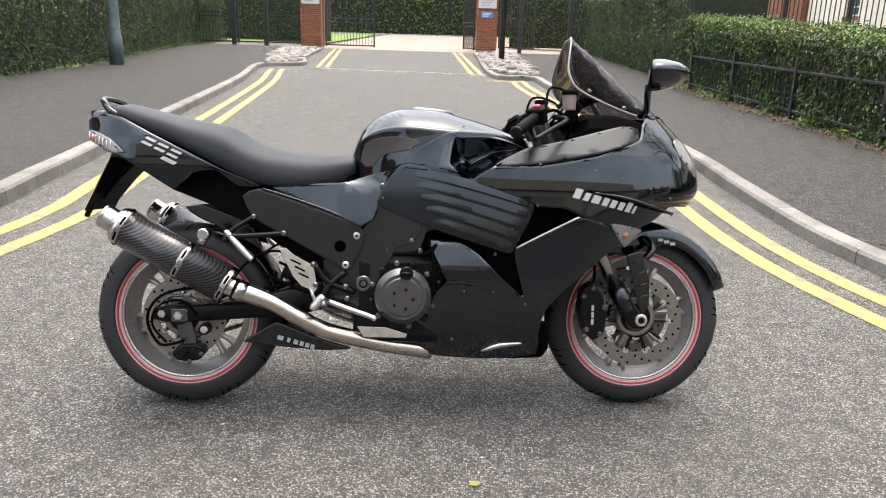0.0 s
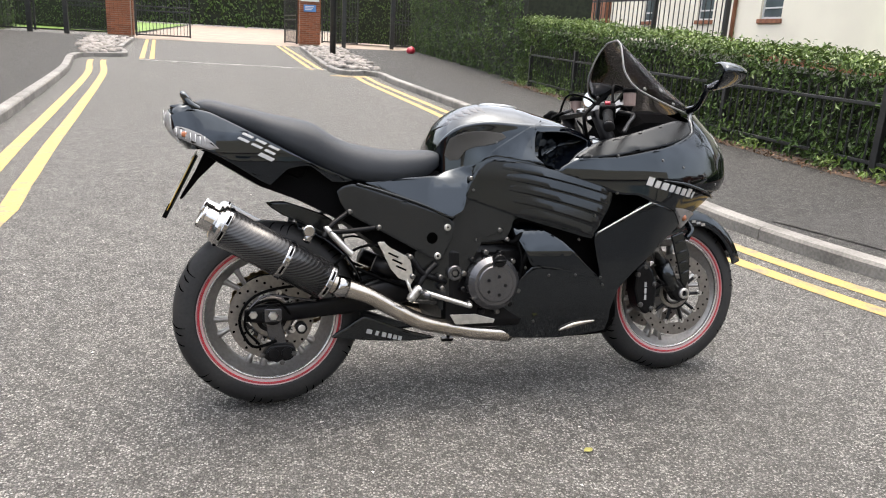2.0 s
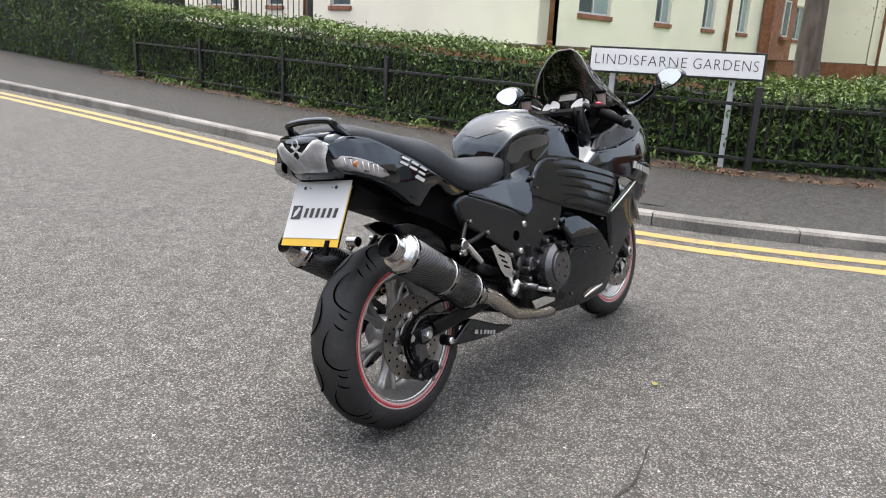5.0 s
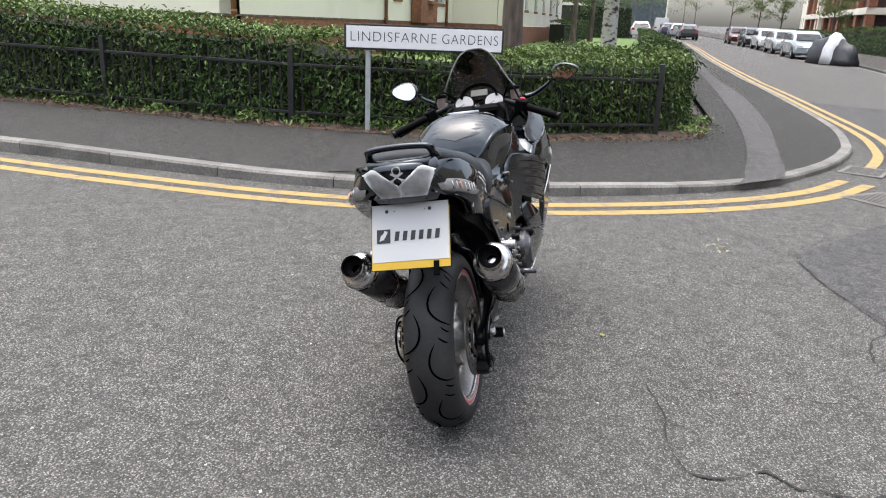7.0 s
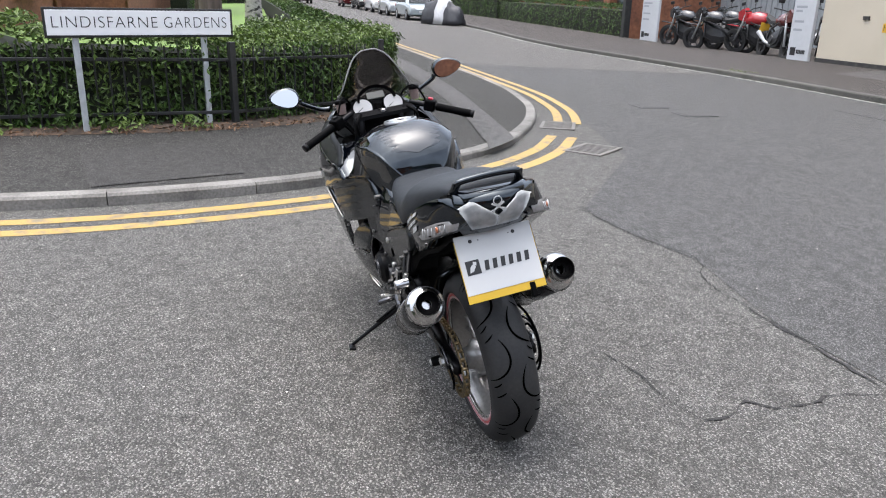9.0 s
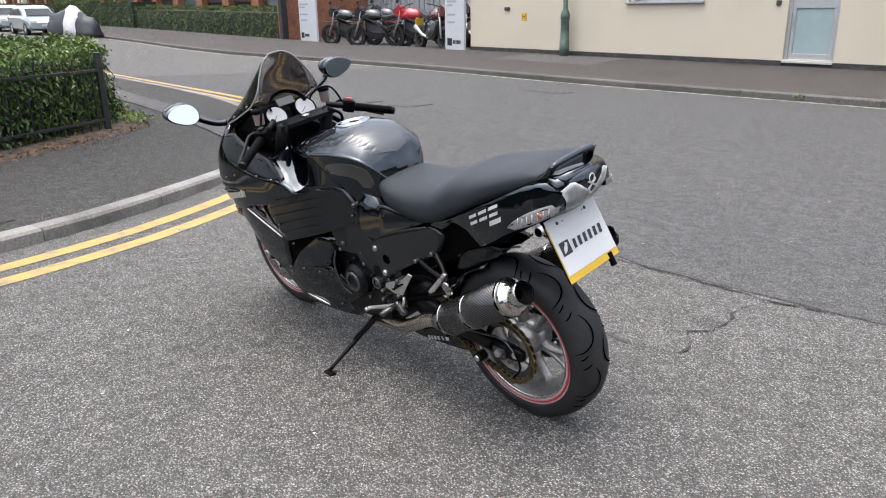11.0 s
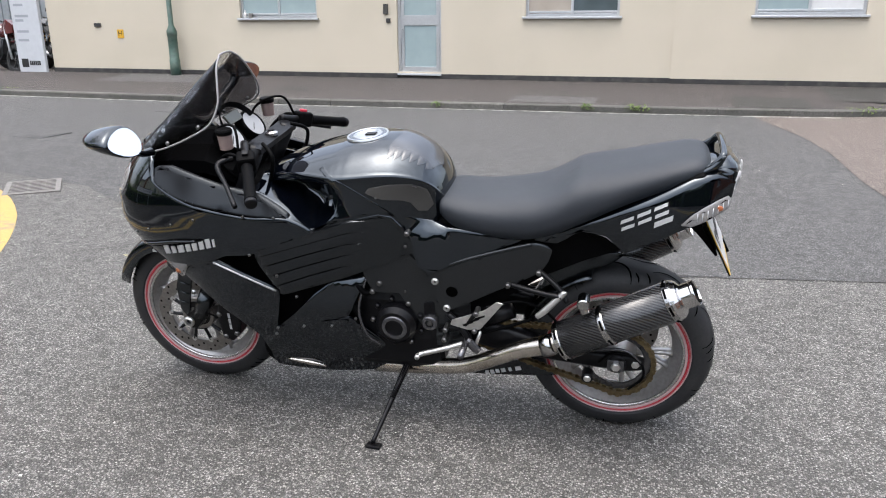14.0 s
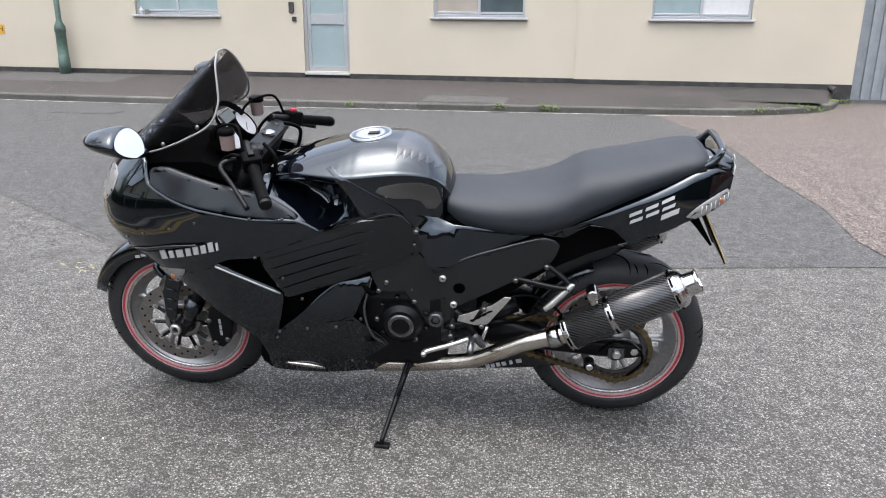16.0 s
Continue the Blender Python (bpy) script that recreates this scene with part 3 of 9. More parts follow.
for width, pts in ((0.009, [(0.56, -0.63), (0.54, -0.74), (0.56, -0.88), (0.59, -1.07), (0.63, -1.32), (0.68, -1.57)]),
                   (0.014, [(3.2, -1.75), (2.75, -1.51), (2.28, -1.54), (2.04, -1.59), (1.83, -1.68), (1.6, -1.73), (1.24, -1.57), (0.96, -1.59)]),
                   (0.03, [(0.96, -1.59), (0.68, -1.58), (0.44, -1.61), (0.02, -1.62), (-0.4, -1.74)]),
                   (0.012, [(0.52, -0.62), (0.36, -0.67), (0.2, -0.70), (0.05, -0.71), (-0.05, -0.76)]),
                   (0.02, [(-0.05, -0.76), (-0.03, -0.85), (0.05, -1.0), (-0.01, -1.07), (0.01, -1.21), (0.04, -1.39), (0.03, -1.6)])):
    crack("road_crack", pts, width, "dark open crack between two asphalt patches")
for pts in ([(8.15, -4.75), (8.6, -5.2)], [(7.3, -5.0), (7.75, -5.5)], [(6.9, -7.9), (7.9, -8.25)]):
    (a, b), (c, d) = pts
    root = thing("manhole_cover", "square cast iron manhole cover set in the road", "manhole cover", "road covers")
    bm = bmesh.new()
    box(bm, a, c, d, b, gz(b) - 0.02, gz(b) + 0.011, 0.004)
    part("frame", bm, CAST, root)
    bm = bmesh.new()
    box(bm, a + 0.05, c - 0.05, d + 0.05, b - 0.05, gz(b), gz(b) + 0.015, 0.003)
    part("plate", bm, ROAD_DARK, root)
# gully gratings by the corner kerb
for gx, gy, rot in ((6.5, -2.78, -24), (4.97, -2.56, -48)):
    root = thing("gully_grating", "worn cast iron gully grating in the road", "grating", "road gratings", m=Matrix.Translation((gx, gy, gz(gy))) @ pose(0, 0, 0, 0, 0, rot))
    bm = bmesh.new()
    box(bm, -0.24, 0.24, -0.17, 0.17, -0.03, 0.009)
    # solid near-black block stands in for the shaded pit
    part("pit", bm, DARKGAP, root)
    for y in (-0.19, 0.19):
        bm = bmesh.new()
        box(bm, -0.28, 0.28, y - 0.02, y + 0.02, -0.03, 0.016, 0.003)
        part("frame_side", bm, GRATE, root)
    for x in (-0.26, 0.26):
        bm = bmesh.new()
        box(bm, x - 0.02, x + 0.02, -0.17, 0.17, -0.03, 0.016, 0.003)
        part("frame_end", bm, GRATE, root)
    bm = bmesh.new()
    box(bm, -0.012, 0.012, -0.17, 0.17, -0.02, 0.015, 0.002)
    slat = mesh_of(bm, "slat", GRATE)
    for k in range(8):
        part("slat", slat, None, root, m=Matrix.Translation((-0.21 + k * 0.06, 0, 0)))

# double yellow lines follow the kerbs
NEAR_R = [p for p in KERB_R if p[1] < 15.2 and p[0] < 70]
CUT = next(i for i, p in enumerate(NEAR_R) if p[0] > 6.1 and p[1] < 0)
END = next(i for i, p in enumerate(NEAR_R) if p[0] > 6.8 and p[1] < 0)
NEAR_L = [p for p in KERB_L if 1.0 < p[1] < 16.6]
UP_R = [(1.11 - 0.043 * (y - 16.2), y) for y in (16.2, 18, 20, 22, 24, 26, 28.6)]
UP_L = [(-2.4 - 0.117 * (y - 17.5), y) for y in (17.5, 20, 22, 24, 26, 28.3)]
for line, side in ((NEAR_R[:CUT], -1), (NEAR_R[END:], -1), (NEAR_L, 1), (UP_R, -1), (UP_L, 1)):
    for off in (0.05, 0.28) if len(line) <= 8 else (0.27, 0.53) if line is NEAR_L else (0.23, 0.46):
        bm = bmesh.new()
        fine = line if len(line) > 8 else resample(line, 0.4)
        la, lb = offset_line(fine, side * off), offset_line(fine, side * (off + 0.115))
        va = [bm.verts.new((x, y, gz(y) + float(np.interp(y, (-3, -2), (0.0098, 0.0035))))) for x, y in la]
        vb = [bm.verts.new((x, y, gz(y) + float(np.interp(y, (-3, -2), (0.0098, 0.0035))))) for x, y in lb]
        for k in range(len(va) - 1):
            bm.faces.new((va[k], va[k + 1], vb[k + 1], vb[k]))
        bmesh.ops.recalc_face_normals(bm, faces=bm.faces)
        solo("yellow_line", bm, YELLOW, "worn yellow no-parking line painted beside the kerb", "road marking", "double yellow lines", "structure")
bm = bmesh.new()
strip(bm, [p for p in KERB_F if -2.6 < p[0] < 90], 0.08, 0.18, 0.011, 0.011)
bmesh.ops.recalc_face_normals(bm, faces=bm.faces)
solo("pale_gutter_line", bm, WHITE_LINE, "faded pale line along the far gutter", "road marking", kind="structure")

# ---- hedge side: fence, hedge, sign ----
FENCE = [(5.12, 11.9), (5.1, 9.7), (5.1, 7.5), (5.08, 5.36), (5.1, 3.1), (5.5, 0.98), (6.62, -0.62)]


def fence_panel(a, b, index):
    """One panel of low black railings between two posts."""
    ax, ay = a
    bx, by = b
    L = math.hypot(bx - ax, by - ay)
    ang = math.atan2(by - ay, bx - ax)
    za, zb = on_path(ax, ay) - 0.01, on_path(bx, by) - 0.01
    root = thing("railings", "low black iron railing panel grown through by the hedge", "fence", "hedge railings",
                 m=Matrix.Translation((ax, ay, za)) @ pose(0, 0, 0, 0, 0, math.degrees(ang)))
    s = (zb - za) / L
    bm = bmesh.new()
    box(bm, -0.03, 0.03, -0.03, 0.03, -0.1, 0.80, 0.006)
    part("post", bm, IRON, root)
    for z in (0.13, 0.62):
        bm = bmesh.new()
        box(bm, 0.03, L - 0.03, -0.018, 0.018, z, z + 0.03, 0.004)
        for v in bm.verts:
            v.co.z += s * v.co.x
        part("rail", bm, IRON, root)
    n = round((L - 0.1) / 0.115)
    bm = bmesh.new()
    tube(bm, [(0, 0, 0.02), (0, 0, 0.76)], 0.0085, 6)
    picket = mesh_of(bm, "picket", IRON)
    for k in range(1, n):
        x = L * k / n
        part("picket", picket, None, root, m=Matrix.Translation((x, 0, s * x)))


for i, (a, b) in enumerate(zip(FENCE, FENCE[1:])):
    fence_panel(a, b, i)
bm = bmesh.new()
box(bm, -0.03, 0.03, -0.03, 0.03, -0.1, 0.8, 0.006)
solo("fence_post", bm, IRON, "black iron end post of the hedge railings", "fence post", m=Matrix.Translation((6.62, -0.62, on_path(6.62, -0.62))))


def hedge(name, line, depth, height, size, density, materials, label, seed, top_rise=None, core_top=0.9, puff=0.06):
    """A clipped hedge along a line (it lies on the line's left): a solid near-black core, coloured as inner shade, and
    a coat of single leaves.
    """
    root = thing(name, label, "hedge")
    rng = np.random.default_rng(seed)
    pts = resample(line, 0.4)
    back = offset_line(pts, depth)
    hs = [height if top_rise is None else top_rise(x, y) for x, y in pts]
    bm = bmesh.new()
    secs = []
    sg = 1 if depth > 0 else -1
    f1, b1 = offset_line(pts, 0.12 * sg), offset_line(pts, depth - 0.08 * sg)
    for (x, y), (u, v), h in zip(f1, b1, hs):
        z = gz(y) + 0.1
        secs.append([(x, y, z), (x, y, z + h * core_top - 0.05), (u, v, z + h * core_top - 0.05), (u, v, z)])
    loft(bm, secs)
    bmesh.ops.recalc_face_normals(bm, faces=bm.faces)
    # solid block; its near-black colour stands in for shade between the leaves
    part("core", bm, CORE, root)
    S, N, T, M = [], [], [], []
    for i in range(len(pts) - 1):
        a, b, c, d = Vector(pts[i]), Vector(pts[i + 1]), Vector(back[i]), Vector(back[i + 1])
        t = (b - a)
        L = t.length
        nrm = Vector((t.y, -t.x)).normalized() * (1 if depth > 0 else -1)
        h = hs[i]
        n = int(L * h * density)
        for _ in range(n):
            f, g = rng.random(), rng.random()
            p = a + t * f
            z = gz(p.y) + 0.1 + g * h
            bulge = 0.05 * math.sin(p.x * 5.1 + z * 4) + 0.05 * math.sin(p.y * 4.3 - z * 6)
            d0 = puff * rng.normal() - 0.01 + bulge
            S.append((p.x + nrm.x * d0, p.y + nrm.y * d0, z))
            N.append((nrm.x, nrm.y, 0.45))
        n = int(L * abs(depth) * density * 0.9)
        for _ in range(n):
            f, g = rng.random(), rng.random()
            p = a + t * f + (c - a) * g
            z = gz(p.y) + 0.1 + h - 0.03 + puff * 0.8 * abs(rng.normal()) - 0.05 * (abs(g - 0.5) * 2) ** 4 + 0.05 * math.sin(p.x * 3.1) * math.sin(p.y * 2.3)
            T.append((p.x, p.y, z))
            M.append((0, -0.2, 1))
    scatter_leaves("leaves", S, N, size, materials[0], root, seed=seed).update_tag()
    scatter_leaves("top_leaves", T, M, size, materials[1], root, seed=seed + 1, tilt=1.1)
    return root


R1 = [(5.3, 13.2), (5.18, 11.9), (5.16, 9.7), (5.16, 7.5), (5.14, 5.36), (5.16, 3.1), (5.4, 1.6), (5.58, 0.98), (6.0, 0.35), (6.7, -0.5), (7.3, -0.85), (8.3, -1.0), (8.8, -0.6), (9.0, 0.3), (9.0, 0.9)]


def near_rise(x, y):
    if y > 3:
        return 0.98 + 0.04 * (y - 3) * min(1, (y - 3) / 4) * 0.8
    return 0.82 + 0.05 * math.sin(x * 3 + y * 2)


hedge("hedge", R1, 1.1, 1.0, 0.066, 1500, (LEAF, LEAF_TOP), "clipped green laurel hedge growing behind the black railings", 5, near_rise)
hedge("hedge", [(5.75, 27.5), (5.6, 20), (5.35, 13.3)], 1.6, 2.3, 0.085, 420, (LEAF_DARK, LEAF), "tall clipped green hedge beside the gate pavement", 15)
hedge("hedge", [(-8.9, 30), (-8.6, 23), (-7.25, 15), (-6.8, 10.3), (-6.7, 5.0)], -1.4, 2.6, 0.085, 430, (LEAF_DARK, LEAF_DARK), "tall dark evergreen hedge along the pavement", 25)

# soil and fallen leaves under the railings
bm = bmesh.new()
SL = resample([(5.05, 13), (5.03, 9.7), (5.03, 5.4), (5.04, 3.1), (5.42, 0.95), (6.6, -0.72), (7.4, -1.1), (8.6, -1.15)], 0.25)
va = [bm.verts.new((x, y, on_path(x, y) + 0.004)) for x, y in offset_line(SL, -0.10)]
vm = [bm.verts.new((x, y, on_path(x, y) + 0.035)) for x, y in offset_line(SL, 0.05)]
vb = [bm.verts.new((x, y, on_path(x, y) + 0.05)) for x, y in offset_line(SL, 0.5)]
for k in range(len(va) - 1):
    bm.faces.new((va[k], va[k + 1], vm[k + 1], vm[k]))
    bm.faces.new((vm[k], vm[k + 1], vb[k + 1], vb[k]))
bmesh.ops.recalc_face_normals(bm, faces=bm.faces)
solo("soil_strip", bm, SOIL, "strip of soil with dry leaves under the railings", "soil", kind="structure")
rng = np.random.default_rng(8)
S, N = [], []
for _ in range(1500):
    x, y = SL[rng.integers(len(SL))]
    x, y = x + rng.normal(0, 0.09) - 0.02, y + rng.normal(0, 0.12)
    S.append((x, y, on_path(x, y) + 0.015 + 0.02 * rng.random()))
    N.append((0, 0, 1))
tagged(scatter_leaves("fallen_leaves", S, N, 0.05, DRY, seed=9), "brown dry fallen leaves along the hedge foot", "leaves", kind="stuff")
S, N = [], []
for _ in range(2600):
    x, y = SL[rng.integers(len(SL))]
    k = math.sin(x * 7 + y * 5) + math.sin(y * 11)
    if k < 0.3:
        continue
    x, y = x + rng.normal(0, 0.07), y + rng.normal(0, 0.1)
    S.append((x, y, on_path(x, y) + 0.02 + 0.1 * rng.random()))
    N.append((-0.6, -0.3, 0.6))
tagged(scatter_leaves("weeds", S, N, 0.07, LEAF_TOP, seed=10), "green weeds growing at the foot of the railings", "weeds", kind="stuff")

# street name sign on two posts
SIGN_M = Matrix.Translation((5.26, 1.71, 0)) @ pose(0, 0, 0, 0, 0, math.degrees(math.atan2(-1.512, 0.516)))
sign = thing("street_name_sign", "white street name sign with black rim on two grey posts", "street sign", m=SIGN_M)
bm = bmesh.new()
box(bm, -0.795, 0.795, -0.012, 0.012, 0.98, 1.228, 0.004)
part("backing_board", bm, IRON, sign)
bm = bmesh.new()
box(bm, -0.775, 0.775, -0.0165, -0.01, 1.0, 1.208, 0.002)
part("face", bm, SIGN_WHITE, sign)
lettering("LINDISFARNE", 0.138, INK, sign, Matrix.Translation((-0.31, -0.0172, 1.104)) @ pose(0, 0, 0, 90, 0, 0), width=0.85, thin=-0.0022, spacing=1.1)
lettering("GARDENS", 0.138, INK, sign, Matrix.Translation((0.455, -0.0172, 1.104)) @ pose(0, 0, 0, 90, 0, 0), width=0.56, thin=-0.0022, spacing=1.1)
for x in (-0.56, 0.53):
    bm = bmesh.new()
    box(bm, x - 0.025, x + 0.025, 0.012, 0.055, 0.05, 1.2, 0.006)
    part("post", bm, GALV, sign)

# ---- white and brick flats behind the hedge ----
HEAD = 6.2


def wall_with_holes(root, name, material, length, z0, z1, holes, thick, m):
    """A wall along local x with rectangular holes (x0, x1, z0, z1), built of blocks round the holes."""
    bm = bmesh.new()
    xs = sorted({0, length} | {h[0] for h in holes} | {h[1] for h in holes})
    for a, b in zip(xs, xs[1:]):
        hs = sorted([(h[2], h[3]) for h in holes if h[0] <= a + 1e-6 and h[1] >= b - 1e-6])
        z = z0
        for lo, hi in hs + [(z1, z1)]:
            if lo > z:
                v = [bm.verts.new(p) for p in ((a, 0, z), (b, 0, z), (b, 0, lo), (a, 0, lo), (a, thick, z), (b, thick, z), (b, thick, lo), (a, thick, lo))]
                for q in ((0, 1, 2, 3), (5, 4, 7, 6), (4, 0, 3, 7), (1, 5, 6, 2), (3, 2, 6, 7), (4, 5, 1, 0)):
                    bm.faces.new([v[i] for i in q])
            z = hi
    bmesh.ops.remove_doubles(bm, verts=bm.verts, dist=0.0005)
    return part(name, bm, material, root, m=m)


def window(root, x0, x1, z0, z1, m, frame_mat, pane_mats, sill_mat, splits=2, sill_out=0.1, sill_h=0.06, rail=None, back=0.09):
    """A window set back in its opening: frame, panes and sill."""
    w = part("window", bmesh.new(), frame_mat, root, m=m)
    bm = bmesh.new()
    t = 0.05
    box(bm, x0, x1, back - 0.03, back + 0.03, z0, z0 + t, 0.004)
    box(bm, x0, x1, back - 0.03, back + 0.03, z1 - t, z1, 0.004)
    for k in range(splits + 1):
        c = x0 + (x1 - x0) * k / splits
        a = min(max(c - t / 2, x0), x1 - t)
        box(bm, a, a + t, back - 0.032, back + 0.032, z0, z1, 0.004)
    if rail:
        box(bm, x0, x1, back - 0.028, back + 0.028, rail, rail + t * 0.8, 0.004)
    part("window_frame", bm, frame_mat, w)
    for k in range(splits):
        bm = bmesh.new()
        a, b = x0 + (x1 - x0) * k / splits + t / 2, x0 + (x1 - x0) * (k + 1) / splits - t / 2
        box(bm, a, b, back - 0.004, back + 0.004, z0 + t, z1 - t)
        part("pane", bm, pane_mats[k % len(pane_mats)], w)
    bm = bmesh.new()
    box(bm, x0 - 0.05, x1 + 0.05, -sill_out, back, z0 - sill_h, z0, 0.008)
    part("window_sill", bm, sill_mat, w)
    return w


def flats():
    root = thing("apartment_block", "cream rendered flats with a red brick base and brown downpipes", "building")
    zb = gz(8) + 0.05
    # wall facing the side road, from the corner away from the main road
    mw = Matrix.Translation((12.5, 24.2, 0)) @ pose(0, 0, 0, 0, 0, -90)
    ms = Matrix.Translation((12.5, 8.1, 0))
    west = [(24.2 - b, 24.2 - a, 2.08, 3.25) for a, b in ((14.6, 15.45), (17.6, 18.4), (20.9, 21.7))]
    wall_with_holes(root, "wall", CREAM2, 16.1, 1.29, HEAD, west, 0.3, mw)
    wall_with_holes(root, "brick_base", BRICK_FAR, 16.1, zb - 0.4, 1.25, (), 0.33, mw)
    for a, b, z0, z1 in west:
        window(root, a, b, z0, z1, mw, WHITE, (DARKGLASS,), BRICK_FAR, 1, 0.05, 0.11, z0 + 0.25)
    south = [(a, b, 2.02, 3.2) for a, b in ((1.1, 2.5), (4.8, 5.65), (7.7, 8.5), (10.3, 11.1), (15.5, 16.7))]
    wall_with_holes(root, "wall", CREAM2, 19, 1.29, HEAD, south, 0.3, ms)
    wall_with_holes(root, "brick_base", BRICK_FAR, 19, zb - 0.4, 1.25, (), 0.33, ms)
    for a, b, z0, z1 in south:
        window(root, a, b, z0, z1, ms, WHITE, (DARKGLASS, FROST), BRICK_FAR, 2, 0.05, 0.11)
    for m, L in ((mw, 16.1), (ms, 19)):
        bm = bmesh.new()
        box(bm, 0, L, -0.02, 0.3, 1.25, 1.29)
        part("brown_band", bm, BARK, root, "dark brown drip band", m=m)
    for x, y in ((12.44, 8.03), (12.44, 16.5), (21.9, 8.03), (29.4, 8.03), (30.52, 5.74)):
        bm = bmesh.new()
        tube(bm, [(x, y, 0.2), (x, y, HEAD)], 0.055, 10)
        for z in (1.3, 3.2):
            tube(bm, [(x, y, z), (x, y, z + 0.08)], 0.068, 10)
        part("downpipe", bm, BRICK_FAR, root, "reddish brown downpipe", smooth=True)
    bm = bmesh.new()
    box(bm, 12.1, 31.6, 7.7, 24.4, HEAD, HEAD + 0.25)
    part("roof", bm, BARK, root)
    # the wing that projects towards the road
    mp = Matrix.Translation((30.6, 5.8, 0))
    front = [(2.0 + 3.0 * i, 2.9 + 3.0 * i, 2.02, 3.2) for i in range(6)]
    wall_with_holes(root, "wall", CREAM2, 20, 1.29, HEAD, front, 0.3, mp)
    wall_with_holes(root, "brick_base", BRICK_FAR, 20, zb - 0.4, 1.25, (), 0.33, mp)
    for a, b, z0, z1 in front:
        window(root, a, b, z0, z1, mp, WHITE, (DARKGLASS, FROST), BRICK_FAR, 2, 0.05, 0.11)
    for z0, z1, mt, nm in ((1.29, HEAD, CREAM2, "side_wall"), (zb - 0.4, 1.25, BRICK_FAR, "brick_base"), (1.25, 1.29, BARK, "brown_band")):
        bm = bmesh.new()
        box(bm, 30.6, 30.9, 6.135, 8.095, z0, z1)
        part(nm, bm, mt, root)
    bm = bmesh.new()
    box(bm, 30.2, 51, 5.4, 7.69, HEAD, HEAD + 0.25)
    part("roof", bm, BARK, root)
    # brick wing by the gate
    bm = bmesh.new()
    box(bm, 12.3, 20, 24.25, 34, 0, HEAD)
    part("brick_wing", bm, BRICK_FAR, root)
    bm = bmesh.new()
    box(bm, 24.7, 26.8, 7.7, 8.05, 1.25, HEAD)
    part("brick_bay", bm, BRICK_FAR, root)
    window(root, 13.05, 13.65, 2.02, 3.2, Matrix.Translation((12.5, 7.6, 0)), WHITE, (DARKGLASS,), BRICK_FAR, 1, 0.05, 0.11)
    return root


flats()


def far_block(x, y, w, d, h, rows, cols, wall_mat, label, rot=0, base=0.0, band=None):
    root = thing("apartment_block", label, "building", m=Matrix.Translation((x, y, base)) @ pose(0, 0, 0, 0, 0, rot))
    holes = [(w * (c + 0.3) / cols, w * (c + 0.7) / cols, h * (r + 0.35) / rows, h * (r + 0.78) / rows) for r in range(rows) for c in range(cols)]
    wall_with_holes(root, "wall", wall_mat, w, -0.5, h, holes, 0.3, None)
    bm = bmesh.new()
    box(bm, 0.31, w - 0.31, 0.31, d - 0.02, -0.5, h - 0.02)
    part("inner_block", bm, DARKGLASS, root)
    for a, b in ((0, 0.3), (w - 0.3, w)):
        bm = bmesh.new()
        box(bm, a, b, 0.305, d, -0.5, h - 0.01)
        part("side_wall", bm, wall_mat, root)
    for a, b, z0, z1 in holes:
        window(root, a, b, z0, z1, None, WHITE, (DARKGLASS, FROST), WHITE, 2)
    bm = bmesh.new()
    box(bm, -0.2, w + 0.2, -0.2, d, h, h + 0.25)
    part("roof", bm, BARK, root)
    if band:
        bm = bmesh.new()
        box(bm, -0.02, w + 0.02, -0.03, 0.0, -0.5, band)
        part("brick_base", bm, BRICK_FAR, root)
    return root


far_block(-15, -1, 13, 8, 6.5, 2, 4, BRICK_FAR, "red brick house with white windows behind the ivy hedge", 90, 0.1)
far_block(70, 9, 26, 9, 9, 3, 9, CREAM2, "pale far terrace along the main road", -2, 0, 0.9)

# weeds and litter at the foot of the ivy hedge
rng = np.random.default_rng(88)
S, N = [], []
FOOT = resample([(-8.75, 29), (-8.5, 23), (-7.1, 15), (-6.65, 10.3), (-6.55, 5.0)], 0.25)
for _ in range(1600):
    x, y = FOOT[rng.integers(len(FOOT))]
    if math.sin(y * 2.1) + math.sin(y * 5.3) > -0.2:
        S.append((x + rng.normal(0, 0.09) + 0.05, y + rng.normal(0, 0.15), gz(y) + 0.15 + 0.05 * rng.random()))
        N.append((0.4, 0, 1))
tagged(scatter_leaves("weeds", S, N, 0.07, LEAF_TOP, seed=89), "green weeds growing at the foot of the ivy hedge", "weeds", kind="stuff")

# ---- cream house across the main road ----
HY, HZ = -12.6, 0.09


